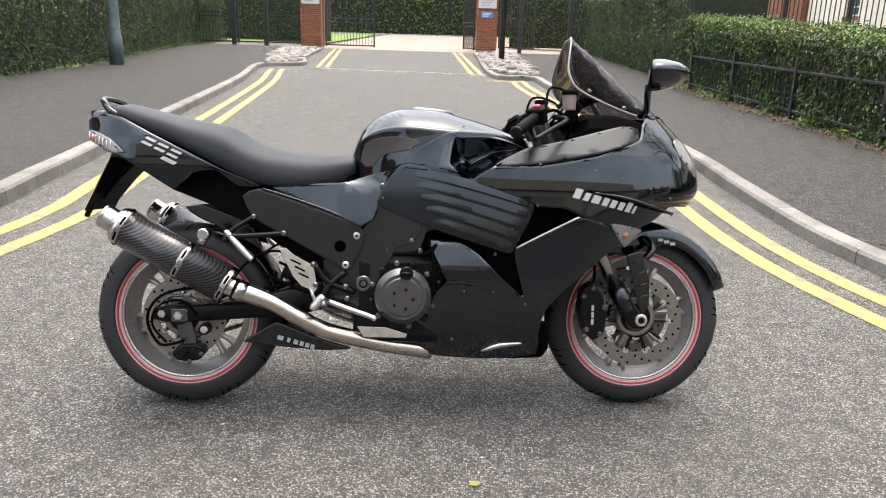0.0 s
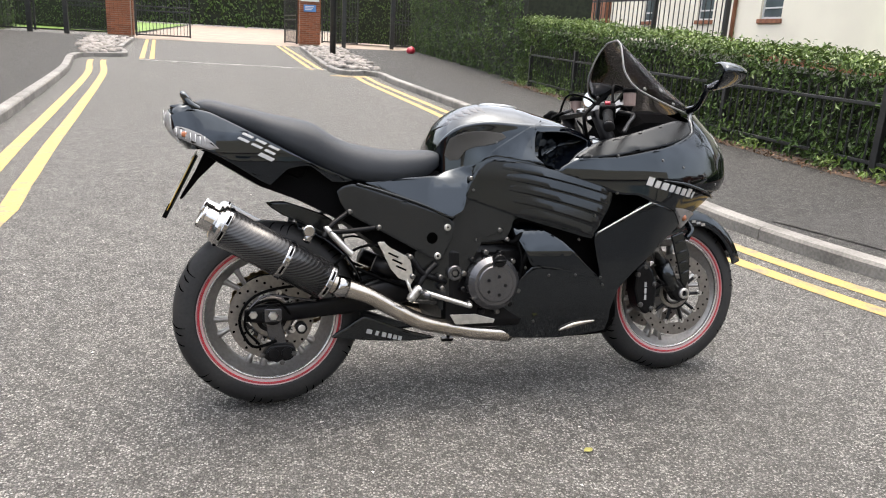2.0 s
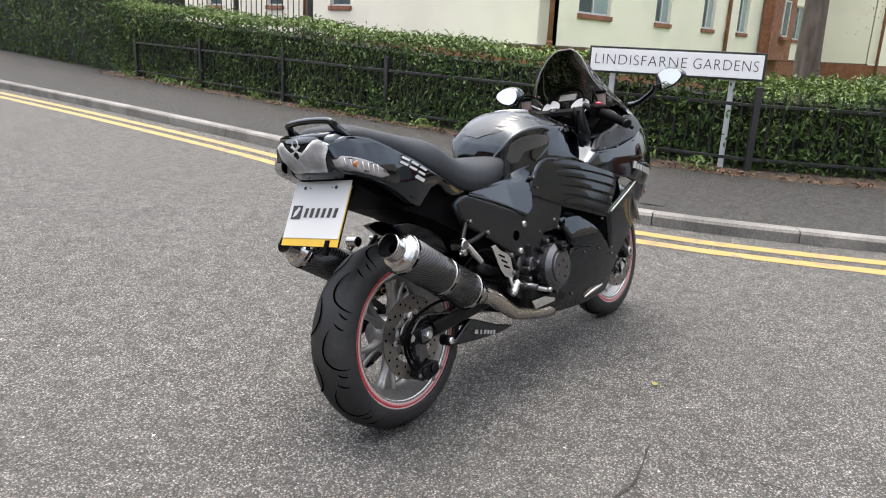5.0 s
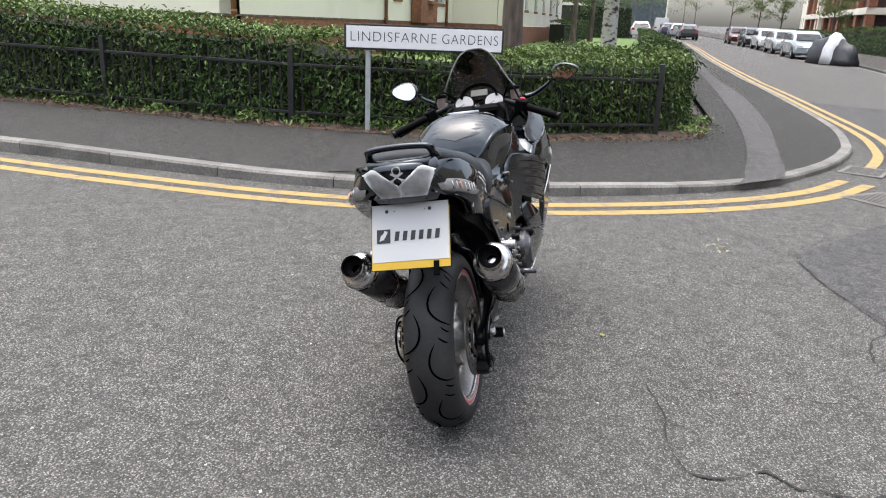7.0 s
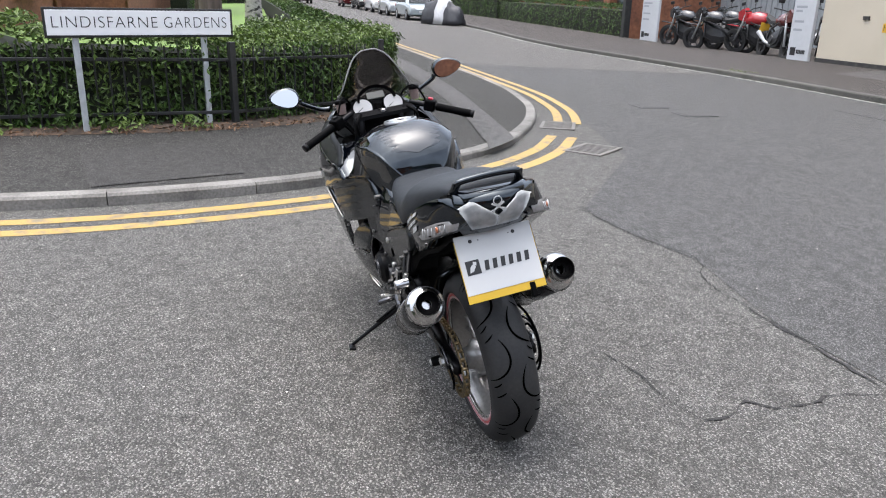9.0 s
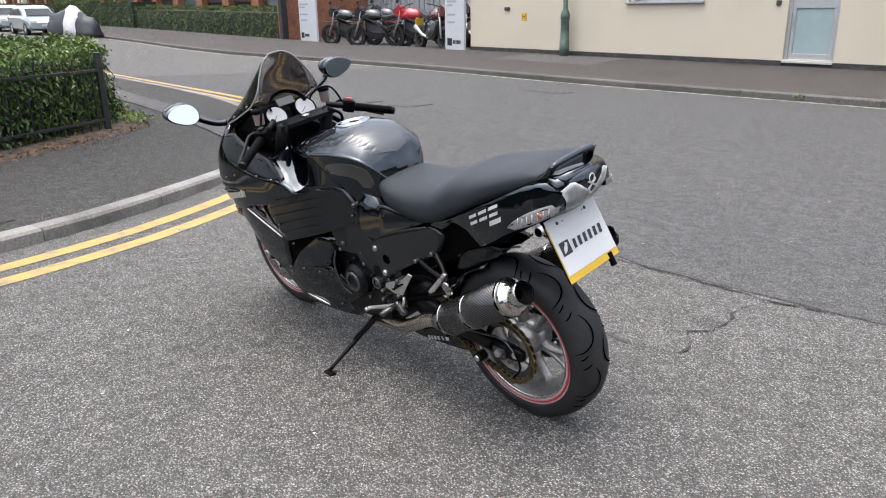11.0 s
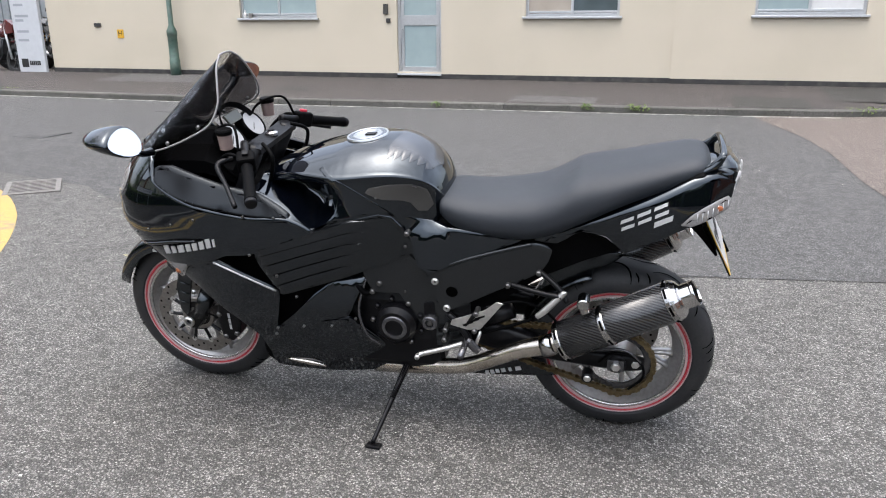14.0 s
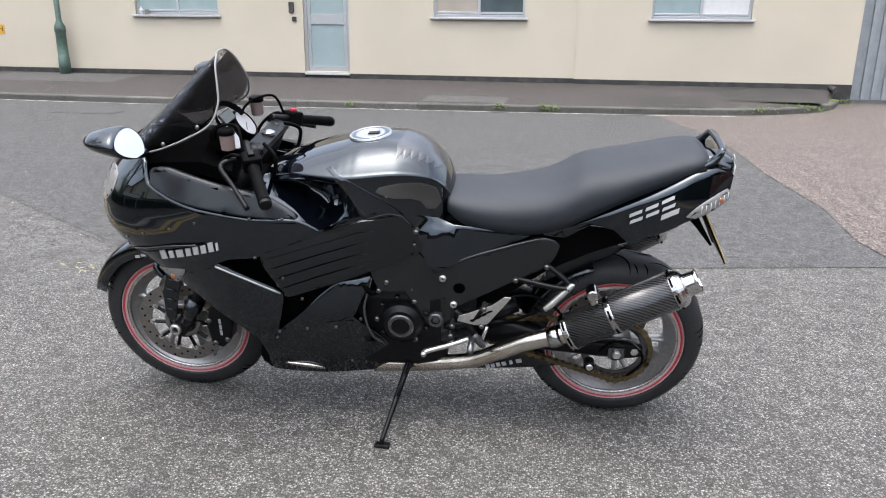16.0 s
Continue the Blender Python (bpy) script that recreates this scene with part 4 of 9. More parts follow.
def cream_house():
    root = thing("house", "long cream rendered house with dark plinth and silver windows", "house")
    x0, xj, x1 = -4.86, 0.12, 14.33
    # local x runs from the far end at x1 towards x0, so that the outside faces +y
    m = Matrix.Translation((x1, HY, 0)) @ pose(0, 0, 0, 0, 0, 180)
    X = lambda x: x1 - x
    wins = [(X(9.13), X(7.30)), (X(2.88), X(1.11)), (X(-1.22), X(-2.99))]
    holes = [(a, b, 1.30, 2.45) for a, b in wins] + [(X(5.52), X(4.575), 0.225, 2.3)]
    left = [h for h in holes if h[1] < X(xj)]
    wall_with_holes(root, "wall", CREAM, X(xj), 0.195, 3.7, left, 0.3, m)
    mj = m @ Matrix.Translation((X(xj), -0.03, 0))
    right = [(a - X(xj), b - X(xj), c, d) for a, b, c, d in holes if a > X(xj)]
    wall_with_holes(root, "wall", CREAM, xj - x0, 0.185, 3.7, right, 0.33, mj)
    for a, b, lo, hi, out in ((0, X(5.52), -0.3, 0.19, 0.022), (X(4.575), X(xj), -0.3, 0.195, 0.022), (X(5.52), X(4.575), -0.3, 0.16, -0.02), (X(xj), X(x0), -0.3, 0.185, 0.05)):
        bm = bmesh.new()
        box(bm, a, b, -out, 0.3, lo, hi, 0.004)
        part("plinth", bm, PLINTH, root, "dark painted plinth", m=m)
    for (a, b), mats in zip(wins, ((FROST, FROST), (BLIND, DARKGLASS), (FROST, WHITE))):
        window(root, a, b, 1.30, 2.45, m if a < X(xj) else m @ Matrix.Translation((0, -0.03, 0)), SILVER, mats, SILVER, 2, 0.07, 0.045, 1.36)
    # glazed entrance door
    door = part("door", bmesh.new(), SILVER, root, "silver framed door with frosted panes", m=m)
    a, b = X(5.52), X(4.575)
    bm = bmesh.new()
    for q in ((a, a + 0.06, 0.2, 2.3), (b - 0.06, b, 0.2, 2.3), (a + 0.06, b - 0.06, 2.24, 2.3)):
        box(bm, q[0], q[1], 0.06, 0.13, q[2], q[3], 0.004)
    part("door_frame", bm, SILVER, door)
    bm = bmesh.new()
    for q in ((a + 0.065, a + 0.13, 0.2, 2.235), (b - 0.13, b - 0.065, 0.2, 2.235), (a + 0.13, b - 0.13, 0.21, 0.33), (a + 0.13, b - 0.13, 1.14, 1.34), (a + 0.13, b - 0.13, 2.13, 2.235)):
        box(bm, q[0], q[1], 0.07, 0.115, q[2], q[3], 0.003)
    part("leaf_frame", bm, SILVER, door)
    for lo, hi in ((0.33, 1.14), (1.34, 2.13)):
        bm = bmesh.new()
        box(bm, a + 0.13, b - 0.13, 0.09, 0.1, lo, hi)
        part("pane", bm, FROST, door)
    bm = bmesh.new()
    tube(bm, [(a + 0.1, 0.07, 0.83), (a + 0.1, 0.03, 0.85), (a + 0.1, 0.03, 1.05), (a + 0.1, 0.07, 1.07)], 0.009, 8)
    part("handle", bm, SILVER, door, "upright silver pull handle")
    bm = bmesh.new()
    box(bm, a, b, -0.03, 0.13, 0.16, 0.2, 0.004)
    part("threshold", bm, GALV, door)
    # entry phone, box, vent and yellow hydrant plate
    for x, z, w, h, mt, nm in ((5.75, 1.46, 0.1, 0.2, PLINTH, "entry_phone"), (5.7, 1.24, 0.085, 0.085, PLINTH, "cable_box"), (12.9, 1.17, 0.18, 0.08, PLINTH, "air_vent")):
        bm = bmesh.new()
        box(bm, X(x) - w / 2, X(x) + w / 2, -0.035, 0.002, z - h / 2, z + h / 2, 0.004)
        part(nm, bm, mt, root, m=m)
    bm = bmesh.new()
    box(bm, X(12.3) - 0.085, X(12.3) + 0.085, -0.012, 0.002, 0.88, 1.07, 0.003)
    plate = part("hydrant_plate", bm, SIGN_YELLOW, root, "yellow hydrant plate with black H", m=m)
    lettering("H", 0.17, INK, plate, Matrix.Translation((X(12.3), -0.0125, 0.975)) @ pose(0, 0, 0, 90, 0, 0))
    bm = bmesh.new()
    tube(bm, [(X(-4.5), -0.05, 0.12), (X(-4.5), -0.35, 0.10)], 0.05, 10)
    part("drain_pipe", bm, PLINTH, root, m=m)
    bm = bmesh.new()
    box(bm, 0, X(x0), 0.3, 6, -0.3, 6.35)
    part("inner_block", bm, CREAM, root, m=m)
    bm = bmesh.new()
    box(bm, -0.2, X(x0) + 0.2, -0.3, 6.3, 3.7, 3.9)
    part("roof", bm, BARK, root, m=m)
    for x, z in ((8.85, 1.30), (8.98, 1.30)):
        bm = bmesh.new()
        lathe(bm, [(0.0, 0), (0.035, 0), (0.04, 0.09), (0.02, 0.12), (0.018, 0.16), (0, 0.16)] if x > 8.9 else [(0, 0), (0.04, 0), (0.045, 0.1), (0, 0.1)], 12)
        solo("bottle" if x > 8.9 else "paper_cup", bm, WHITE if x > 8.9 else KERB, "small white bottle on the window sill" if x > 8.9 else "brown paper cup on the window sill",
             "bottle" if x > 8.9 else "cup", m=Matrix.Translation((x, HY + 0.035, z)))


cream_house()

# corrugated steel gate beside the house
root = thing("steel_gate", "grey corrugated steel gate beside the house", "gate")
bm = bmesh.new()
box(bm, -10.3, -4.9, -12.87, -12.83, -0.1, 2.6)
for k in range(29):
    box(bm, -5.02 - k * 0.18, -4.93 - k * 0.18, -12.83, -12.79, -0.1, 2.6, 0.006)
part("sheet", bm, CORRUGATED, root)
bm = bmesh.new()
box(bm, -10.3, -4.9, -12.93, -12.871, 2.3, 2.4)
part("rail", bm, CORRUGATED, root)

# green post at the wall
bm = bmesh.new()
lathe(bm, [(0, -0.05), (0.115, -0.05), (0.115, 0.35), (0.105, 0.36), (0.1, 0.85), (0.112, 0.87), (0.112, 0.97), (0.07, 1.06), (0.055, 1.1), (0.05, 4.5), (0, 4.5)], 20)
solo("lamp_post", bm, GREEN_POST, "dark green painted steel lamp post at the wall", "lamp post", smooth=True, m=Matrix.Translation((10.75, -12.38, 0.07)))
S, N = [], []
rng = np.random.default_rng(31)
for cx, cy, n, sp in ((-4.3, -11.9, 160, 0.12), (-3.4, -10.75, 260, 0.14), (-2.7, -10.25, 60, 0.1), (0.55, -9.78, 60, 0.05), (1.3, -9.75, 40, 0.04), (-2.3, -12.5, 80, 0.1), (3.7, -9.6, 30, 0.04), (13.2, -9.8, 120, 0.14), (-1.0, -12.55, 60, 0.2)):
    for _ in range(n):
        x, y = cx + rng.normal(0, sp * 1.6), cy + rng.normal(0, sp * 0.5)
        S.append((x, y, gz(y) + 0.05 + 0.09 * rng.random()))
        N.append((0, 0.5, 0.6))
tagged(scatter_leaves("weeds", S, N, 0.05, LEAF_TOP, seed=32), "small green weeds in the kerb joints", "weeds", kind="stuff")

# ---- motorcycle dealer's forecourt ----
bm = bmesh.new()
fp = [(14.2, -9.75), (24.9, -10.3), (26, -12.5), (26, -17), (14.3, -17), (14.3, -12.6)]
vs = [bm.verts.new((x, y, -0.055 + 0.02 * (-y - 9.75))) for x, y in fp]
bm.faces.new(vs)
bmesh.ops.recalc_face_normals(bm, faces=bm.faces)
solo("forecourt", bm, PATH_FAR, "worn concrete forecourt in front of the dealer", "forecourt", kind="structure")
root = thing("dealer_building", "grey clad motorcycle dealer's shed behind the parked bikes", "building")
bm = bmesh.new()
box(bm, 14.4, 25.5, -17.3, -16.9, -0.2, 5.5)
part("wall", bm, CORRUGATED, root)
bm = bmesh.new()
for k in range(36):
    box(bm, 14.5 + k * 0.3, 14.56 + k * 0.3, -16.9, -16.86, 0, 5.4)
part("cladding_ribs", bm, CORRUGATED, root)
bm = bmesh.new()
box(bm, 25.5, 25.8, -17.3, -12.9, -0.2, 5.5)
part("side_wall", bm, BRICK_FAR, root)
for x0, x1, y, tag in ((14.45, 15.25, -12.5, 1), (22.9, 24.1, -12.9, 0)):
    b = thing("advertising_board", "tall pale board with faint print at the forecourt entrance", "board", "dealer boards")
    bm = bmesh.new()
    box(bm, x0, x1, y - 0.04, y + 0.04, 0.05, 3.2, 0.01)
    part("panel", bm, BOARD, b)
    for k, z in enumerate((1.75, 1.6, 1.35, 1.25, 1.0, 0.8)):
        bm = bmesh.new()
        w = (0.5, 0.36, 0.5, 0.3, 0.44, 0.4)[k] * (x1 - x0)
        box(bm, x1 - 0.1 - w, x1 - 0.1, y + 0.0405, y + 0.043, z, z + 0.055)
        part("print_bar", bm, GREYINK, b)
    bm = bmesh.new()
    box(bm, x1 - 0.3, x1 - 0.1, y + 0.0405, y + 0.044, 0.2, 0.4)
    part("emblem", bm, INK, b)
    for k in range(6):
        bm = bmesh.new()
        q = x1 - 0.34 - k * 0.055
        box(bm, q - 0.042, q, y + 0.0405, y + 0.044, 0.25, 0.35)
        part("name_bar", bm, INK, b)
bm = bmesh.new()
box(bm, 24.75, 25.0, -12.75, -12.5, 0.0, 3.5, 0.02)
solo("timber_post", bm, IRON, "dark timber post beside the forecourt", "post")

# hedges, walls and buildings along the far side of the main road
hedge("hedge", [(80, -11.6), (50, -13.0), (36, -13.2), (25.6, -13.1)][::-1], -1.8, 1.25, 0.12, 130, (LEAF_DARK, LEAF_DARK), "clipped green hedge along the far pavement", 41)


def far_house(x, y, w, h, rot, wall_mat, base_h, label, rows=2, cols=5):
    far_block(x, y, w, 8, h, rows, cols, wall_mat, label, rot, -0.2, base_h)


LOUVRE_WALL = mat("dark_brown_louvred_wall", (0.045, 0.022, 0.017), 0.8, grain=0.3, scale=8, second=(0.07, 0.03, 0.022), second_scale=1.5)


def pier_building(x, y, length, rot, storeys, label):
    """Brick piers with dark louvred bays between them, a pale band over each storey."""
    root = thing("building", label, "building", m=Matrix.Translation((x, y, -0.3)) @ pose(0, 0, 0, 0, 0, rot))
    bay = 3.1
    n = int(length / bay)
    for st in range(storeys):
        z = 2.9 * st
        bm = bmesh.new()
        box(bm, 0, n * bay, 0.3, 7, z, z + 2.45)
        part("louvred_wall", bm, LOUVRE_WALL, root, "dark brown louvred wall")
        bm = bmesh.new()
        box(bm, -0.3, n * bay + 0.3, -0.12, 7, z + 2.45, z + 2.9, 0.02)
        part("pale_band", bm, CREAM2, root, "pale concrete band")
        for k in range(n + 1):
            bm = bmesh.new()
            box(bm, k * bay - 0.36, k * bay + 0.36, -0.05, 0.5, z, z + 2.45, 0.01)
            part("pier", bm, BRICK_FAR, root, "red brick pier")
        for k in range(n):
            bm = bmesh.new()
            if (k + st) % 3 == 1:
                box(bm, k * bay + 0.7, k * bay + 2.4, 0.24, 0.32, z + 1.0, z + 2.2, 0.01)
                part("window", bm, DARKGLASS, root, "dark window")
            else:
                for q in range(9):
                    box(bm, k * bay + 0.4, k * bay + bay - 0.4, 0.22, 0.32, z + 0.2 + 0.25 * q, z + 0.29 + 0.25 * q)
                part("louvre", bm, LOUVRE_WALL, root)
    bm = bmesh.new()
    box(bm, -0.4, n * bay + 0.4, -0.3, 7.2, 2.9 * storeys, 2.9 * storeys + 0.25)
    part("roof", bm, BARK, root)


pier_building(54, -14.9, 28, 181, 2, "red brick building with dark louvred bays behind the hedge")
pier_building(82, -14.6, 25, 179, 3, "red brick flats with pale storey bands behind the hedge")
hedge("shrubs", [(43, -13.0), (50, -12.8), (57, -12.4)], -1.6, 2.0, 0.16, 90, (LEAF_DARK, LEAF), "loose green shrubs behind the parked cars", 43)
far_house(100, -17, 26, 10, 174, CREAM2, 1.2, "pale buff flats far along the road", 3, 8)
far_house(165, -2, 60, 12, 90, CREAM2, 2, "far pale flats closing the road", 3, 14)

# ---- gate to the flats ----
def brick_pillar(x, y, w, d, h, label):
    """A pier of single bricks over a mortar core, with a stone cap."""
    z = gz(y) + 0.08
    root = thing("gate_pillar", label, "gate pillar", "gate pillars", m=Matrix.Translation((x, y, z)))
    bm = bmesh.new()
    box(bm, -w / 2 + 0.008, w / 2 - 0.008, -d / 2 + 0.008, d / 2 - 0.008, -0.2, h)
    part("mortar_core", bm, MORTAR, root)
    bl, bh = w / 3, 0.075
    bm = bmesh.new()
    box(bm, -bl / 2 + 0.006, bl / 2 - 0.006, -0.05, 0.02, 0.005, bh - 0.006, 0.003)
    brick = mesh_of(bm, "brick", BRICK_M)
    bm = bmesh.new()
    box(bm, -bl / 4 + 0.006, bl / 4 - 0.006, -0.05, 0.02, 0.005, bh - 0.006, 0.003)
    half = mesh_of(bm, "half_brick", BRICK_M)
    for r in range(int(h / bh)):
        xs = [-bl, 0, bl] if r % 2 == 0 else [-bl / 2, bl / 2]
        for a in xs:
            part("brick", brick, None, root, m=Matrix.Translation((a, -d / 2 + 0.02 - 0.02, r * bh)))
        if r % 2:
            for a in (-w / 2 + bl / 4, w / 2 - bl / 4):
                part("brick", half, None, root, m=Matrix.Translation((a, -d / 2, r * bh)))
        for sgn in (-1, 1):
            part("brick", brick, None, root, m=Matrix.Translation((sgn * w / 2, 0.0, r * bh)) @ pose(0, 0, 0, 0, 0, 90 * sgn))
    bm = bmesh.new()
    box(bm, -w / 2 - 0.04, w / 2 + 0.04, -d / 2 - 0.06, d / 2 + 0.04, h, h + 0.1, 0.015)
    part("cap", bm, KERB, root)
    return root


pl = brick_pillar(-5.1, 29.6, 0.85, 0.8, 2.6, "orange-red brick gate pillar with white notice")
pr = brick_pillar(1.98, 29.6, 0.8, 0.8, 2.6, "orange-red brick gate pillar with white and blue notices")
for p, mats in ((pl, (WHITE,)), (pr, (WHITE, BLUE_SIGN))):
    for i, mt in enumerate(mats):
        bm = bmesh.new()
        z = (1.62, 1.24)[i] if p is pr else 1.6
        w, h = ((0.36, 0.42), (0.24, 0.26))[i]
        box(bm, -w, w, -0.48, -0.462, z, z + h, 0.004)
        s = part("notice", bm, mt, p, "white notice" if mt is WHITE else "blue notice")
        for k in range(3):
            bm = bmesh.new()
            box(bm, -w * 0.75, w * (0.7 - 0.2 * k), -0.4835, -0.481, z + h * (0.7 - 0.22 * k), z + h * (0.7 - 0.22 * k) + 0.03)
            part("print_bar", bm, GREYINK if mt is WHITE else WHITE, s)


def gate_leaf(m, w, h, label, solid=0.0, name="gate_leaf"):
    root = thing(name, label, "gate", "iron gates", m=m)
    bm = bmesh.new()
    for q in ((0, 0.06, 0, h), (w - 0.06, w, 0, h)):
        box(bm, q[0], q[1], -0.03, 0.03, q[2], q[3], 0.005)
    for z in (0.03, h * 0.4, h * 0.47, h - 0.06):
        box(bm, 0.06, w - 0.06, -0.02, 0.02, z, z + 0.05, 0.004)
    part("gate_frame", bm, IRON, root)
    bm = bmesh.new()
    tube(bm, [(0, 0, 0.05), (0, 0, h + 0.08)], 0.011, 6)
    bar = mesh_of(bm, "bar", IRON)
    n = int(w / 0.12)
    for k in range(1, n):
        part("bar", bar, None, root, m=Matrix.Translation((w * k / n, 0, 0)))
    return root


zg = gz(29.6)
gate_leaf(Matrix.Translation((-4.55, 29.4, zg + 0.06)) @ pose(0, 0, 0, 0, 0, 6), 2.0, 2.3, "black iron gate leaf standing open")
gate_leaf(Matrix.Translation((1.5, 29.6, zg + 0.06)) @ pose(0, 0, 0, 0, 0, 102), 2.0, 2.3, "black iron gate leaf swung open, seen nearly edge-on")
gate_leaf(Matrix.Translation((-7.0, 29.6, zg + 0.15)), 1.45, 2.2, "black iron side gate beside the brick pillar", name="side_gate")
gate_leaf(Matrix.Translation((2.5, 29.9, zg + 0.15)), 1.5, 2.2, "black iron side gate beside the brick pillar", name="side_gate")
gate_leaf(Matrix.Translation((-8.9, 27.0, zg + 0.12)), 1.5, 2.3, "black iron pedestrian gate in the hedge", name="side_gate")
gate_leaf(Matrix.Translation((5.6, 30.6, zg + 0.12)), 1.5, 2.3, "black iron pedestrian gate in the hedge", name="side_gate")
for x, y in ((-6.95, 29.3), (3.35, 29.3), (5.5, 30.4), (-7.6, 27), (-9.0, 26.9)):
    bm = bmesh.new()
    box(bm, -0.08, 0.08, -0.08, 0.08, -0.1, 2.7, 0.01)
    solo("gate_post", bm, IRON, "square black steel gate post", "post", "gate posts", m=Matrix.Translation((x, y, gz(y) + 0.1)))
bm = bmesh.new()
lathe(bm, [(0, -0.1), (0.09, -0.1), (0.09, 1.3), (0.1, 1.32), (0.1, 1.75), (0.13, 1.8), (0.13, 2.1), (0, 2.12)], 16)
solo("bollard_light", bm, IRON, "slim black lamp post with a grey head in the stone bed", "bollard", smooth=True, m=Matrix.Translation((2.2, 21.6, gz(21.6) + 0.06)))
bm = bmesh.new()
lathe(bm, [(0, -0.1), (0.145, -0.1), (0.145, 0.62), (0.125, 0.66), (0.12, 1.4), (0.105, 5), (0, 5)], 18)
solo("lamp_post", bm, TEAL_POST, "grey-green tapered street lamp post on the pavement", "lamp post", smooth=True, m=Matrix.Translation((-6.55, 14.4, gz(14.4) + 0.1)))

# cobble beds both sides of the gate road, behind their kerbs
def cobble_bed(name, outline, label, n, seed):
    root = thing(name, label, "stone bed", kind="structure")
    bm = bmesh.new()
    bm.faces.new([bm.verts.new((x, y, gz(y) + 0.085)) for x, y in outline])
    bmesh.ops.recalc_face_normals(bm, faces=bm.faces)
    part("mortar_bed", bm, MORTAR, root)
    rng = random.Random(seed)
    meshes = []
    for k in range(5):
        bm = bmesh.new()
        bmesh.ops.create_icosphere(bm, subdivisions=1, radius=1)
        for v in bm.verts:
            v.co = Vector((v.co.x * rng.uniform(0.09, 0.14), v.co.y * rng.uniform(0.11, 0.16), v.co.z * 0.07)) * rng.uniform(0.85, 1.15)
        meshes.append(mesh_of(bm, "cobble", STONE, True))
    xs, ys = [p[0] for p in outline], [p[1] for p in outline]
    made = 0
    while made < n:
        x, y = rng.uniform(min(xs), max(xs)), rng.uniform(min(ys), max(ys))
        ins = False
        j = len(outline) - 1
        for i in range(len(outline)):
            (a, b), (c, d) = outline[i], outline[j]
            if (b > y) != (d > y) and x < (c - a) * (y - b) / (d - b) + a:
                ins = not ins
            j = i
        if ins:
            part("cobble", rng.choice(meshes), None, root, m=Matrix.Translation((x, y, gz(y) + 0.1)) @ pose(0, 0, 0, rng.uniform(-20, 20), rng.uniform(-20, 20), rng.uniform(0, 180)))
            made += 1


cobble_bed("cobble_bed", [(-3.25, 18.1), (-3.85, 21), (-4.35, 26.6), (-5.6, 26.8), (-4.8, 20.5), (-4.0, 17.2)], "bed of grey beach cobbles beside the gate road", 170, 1)
cobble_bed("cobble_bed", [(1.75, 15.9), (1.62, 20), (1.58, 26), (2.9, 28), (2.95, 22), (2.7, 15.3)], "bed of pale beach cobbles beside the gate road", 260, 2)
# row of granite setts across the road
root = thing("sett_row", "row of worn granite setts across the gate road", "setts", kind="structure")
bm = bmesh.new()
box(bm, -0.065, 0.065, -0.09, 0.09, -0.05, 0.012, 0.012)
sett = mesh_of(bm, "sett", SETT)
rr = random.Random(5)
for k in range(31):
    x = -2.65 + k * 0.145
    y = 16.9 + 0.04 * math.sin(k) - 0.016 * k
    part("sett", sett, None, root, m=Matrix.Translation((x, y, gz(y) + rr.uniform(-0.004, 0.006))) @ pose(0, 0, 0, 0, 0, rr.uniform(-6, 6)))
# block paving court behind the gate
bm = bmesh.new()
ys = [28.6 + 2 * i for i in range(20)]
rows = [[bm.verts.new((x, y, gz(y) + 0.006)) for x in (-5, 0, 5, 14)] for y in ys]
for a, b in zip(rows, rows[1:]):
    for k in range(3):
        bm.faces.new((a[k], a[k + 1], b[k + 1], b[k]))
solo("paved_court", bm, PAVER, "buff block paving of the court behind the gate", "paving", kind="structure")
hedge("hedge", [(-30, 62), (-14, 64), (0, 66), (18, 64), (30, 60)], 3, 11.0, 0.34, 26, (LEAF_DARK, LEAF_DARK), "tall dark belt of trees closing the court", 51)
hedge("hedge", [(3.2, 34), (6, 33.4), (14, 33)], 1.5, 2.4, 0.12, 120, (LEAF, LEAF_TOP), "clipped hedge beyond the side gate", 52)
hedge("hedge", [(-22, 36), (-12, 36), (-6, 34.5)], 2, 2.6, 0.12, 110, (LEAF_DARK, LEAF), "clipped hedge beyond the side gate", 53)
bm = bmesh.new()
bm.faces.new([bm.verts.new((x, y, gz(y) + 0.06)) for x, y in ((-12, 33), (-5.2, 33), (-5.2, 58), (-12, 58))])
solo("lawn", bm, GRASS, "strip of green lawn beyond the gate", "lawn", kind="structure")
bm = bmesh.new()
bmesh.ops.create_icosphere(bm, subdivisions=2, radius=0.16)
for v in bm.verts:
    v.co.z *= 0.75 if v.co.z < 0 else 1.0 + 0.5 * max(0, v.co.x)
    v.co += v.normal * 0.03 * noise.noise(v.co * 14)
solo("plastic_sack", bm, RED_SACK, "small bright red plastic sack by the hedge", "sack", smooth=True, m=Matrix.Translation((5.2, 24.5, gz(24.5) + 0.22)))

# tall black railings before the flats
root = thing("tall_railings", "tall black iron railings in front of the flats", "railings")
bm = bmesh.new()
tube(bm, [(0, 0, 0), (0, 0, 2.0)], 0.014, 6)
bar = mesh_of(bm, "bar", IRON)
ra, rb = Vector((8.1, 24.0)), Vector((10.2, 13.4))
n = 62
for k in range(n + 1):
    p = ra.lerp(rb, k / n)
    if k % 14 == 6 or k == n:
        bm = bmesh.new()
        box(bm, -0.05, 0.05, -0.05, 0.05, -0.1, 2.1, 0.005)
        part("post", bm, IRON, root, m=Matrix.Translation((p.x, p.y, gz(p.y) + 0.15)))
    else:
        part("bar", bar, None, root, m=Matrix.Translation((p.x, p.y, gz(p.y) + 0.15)))
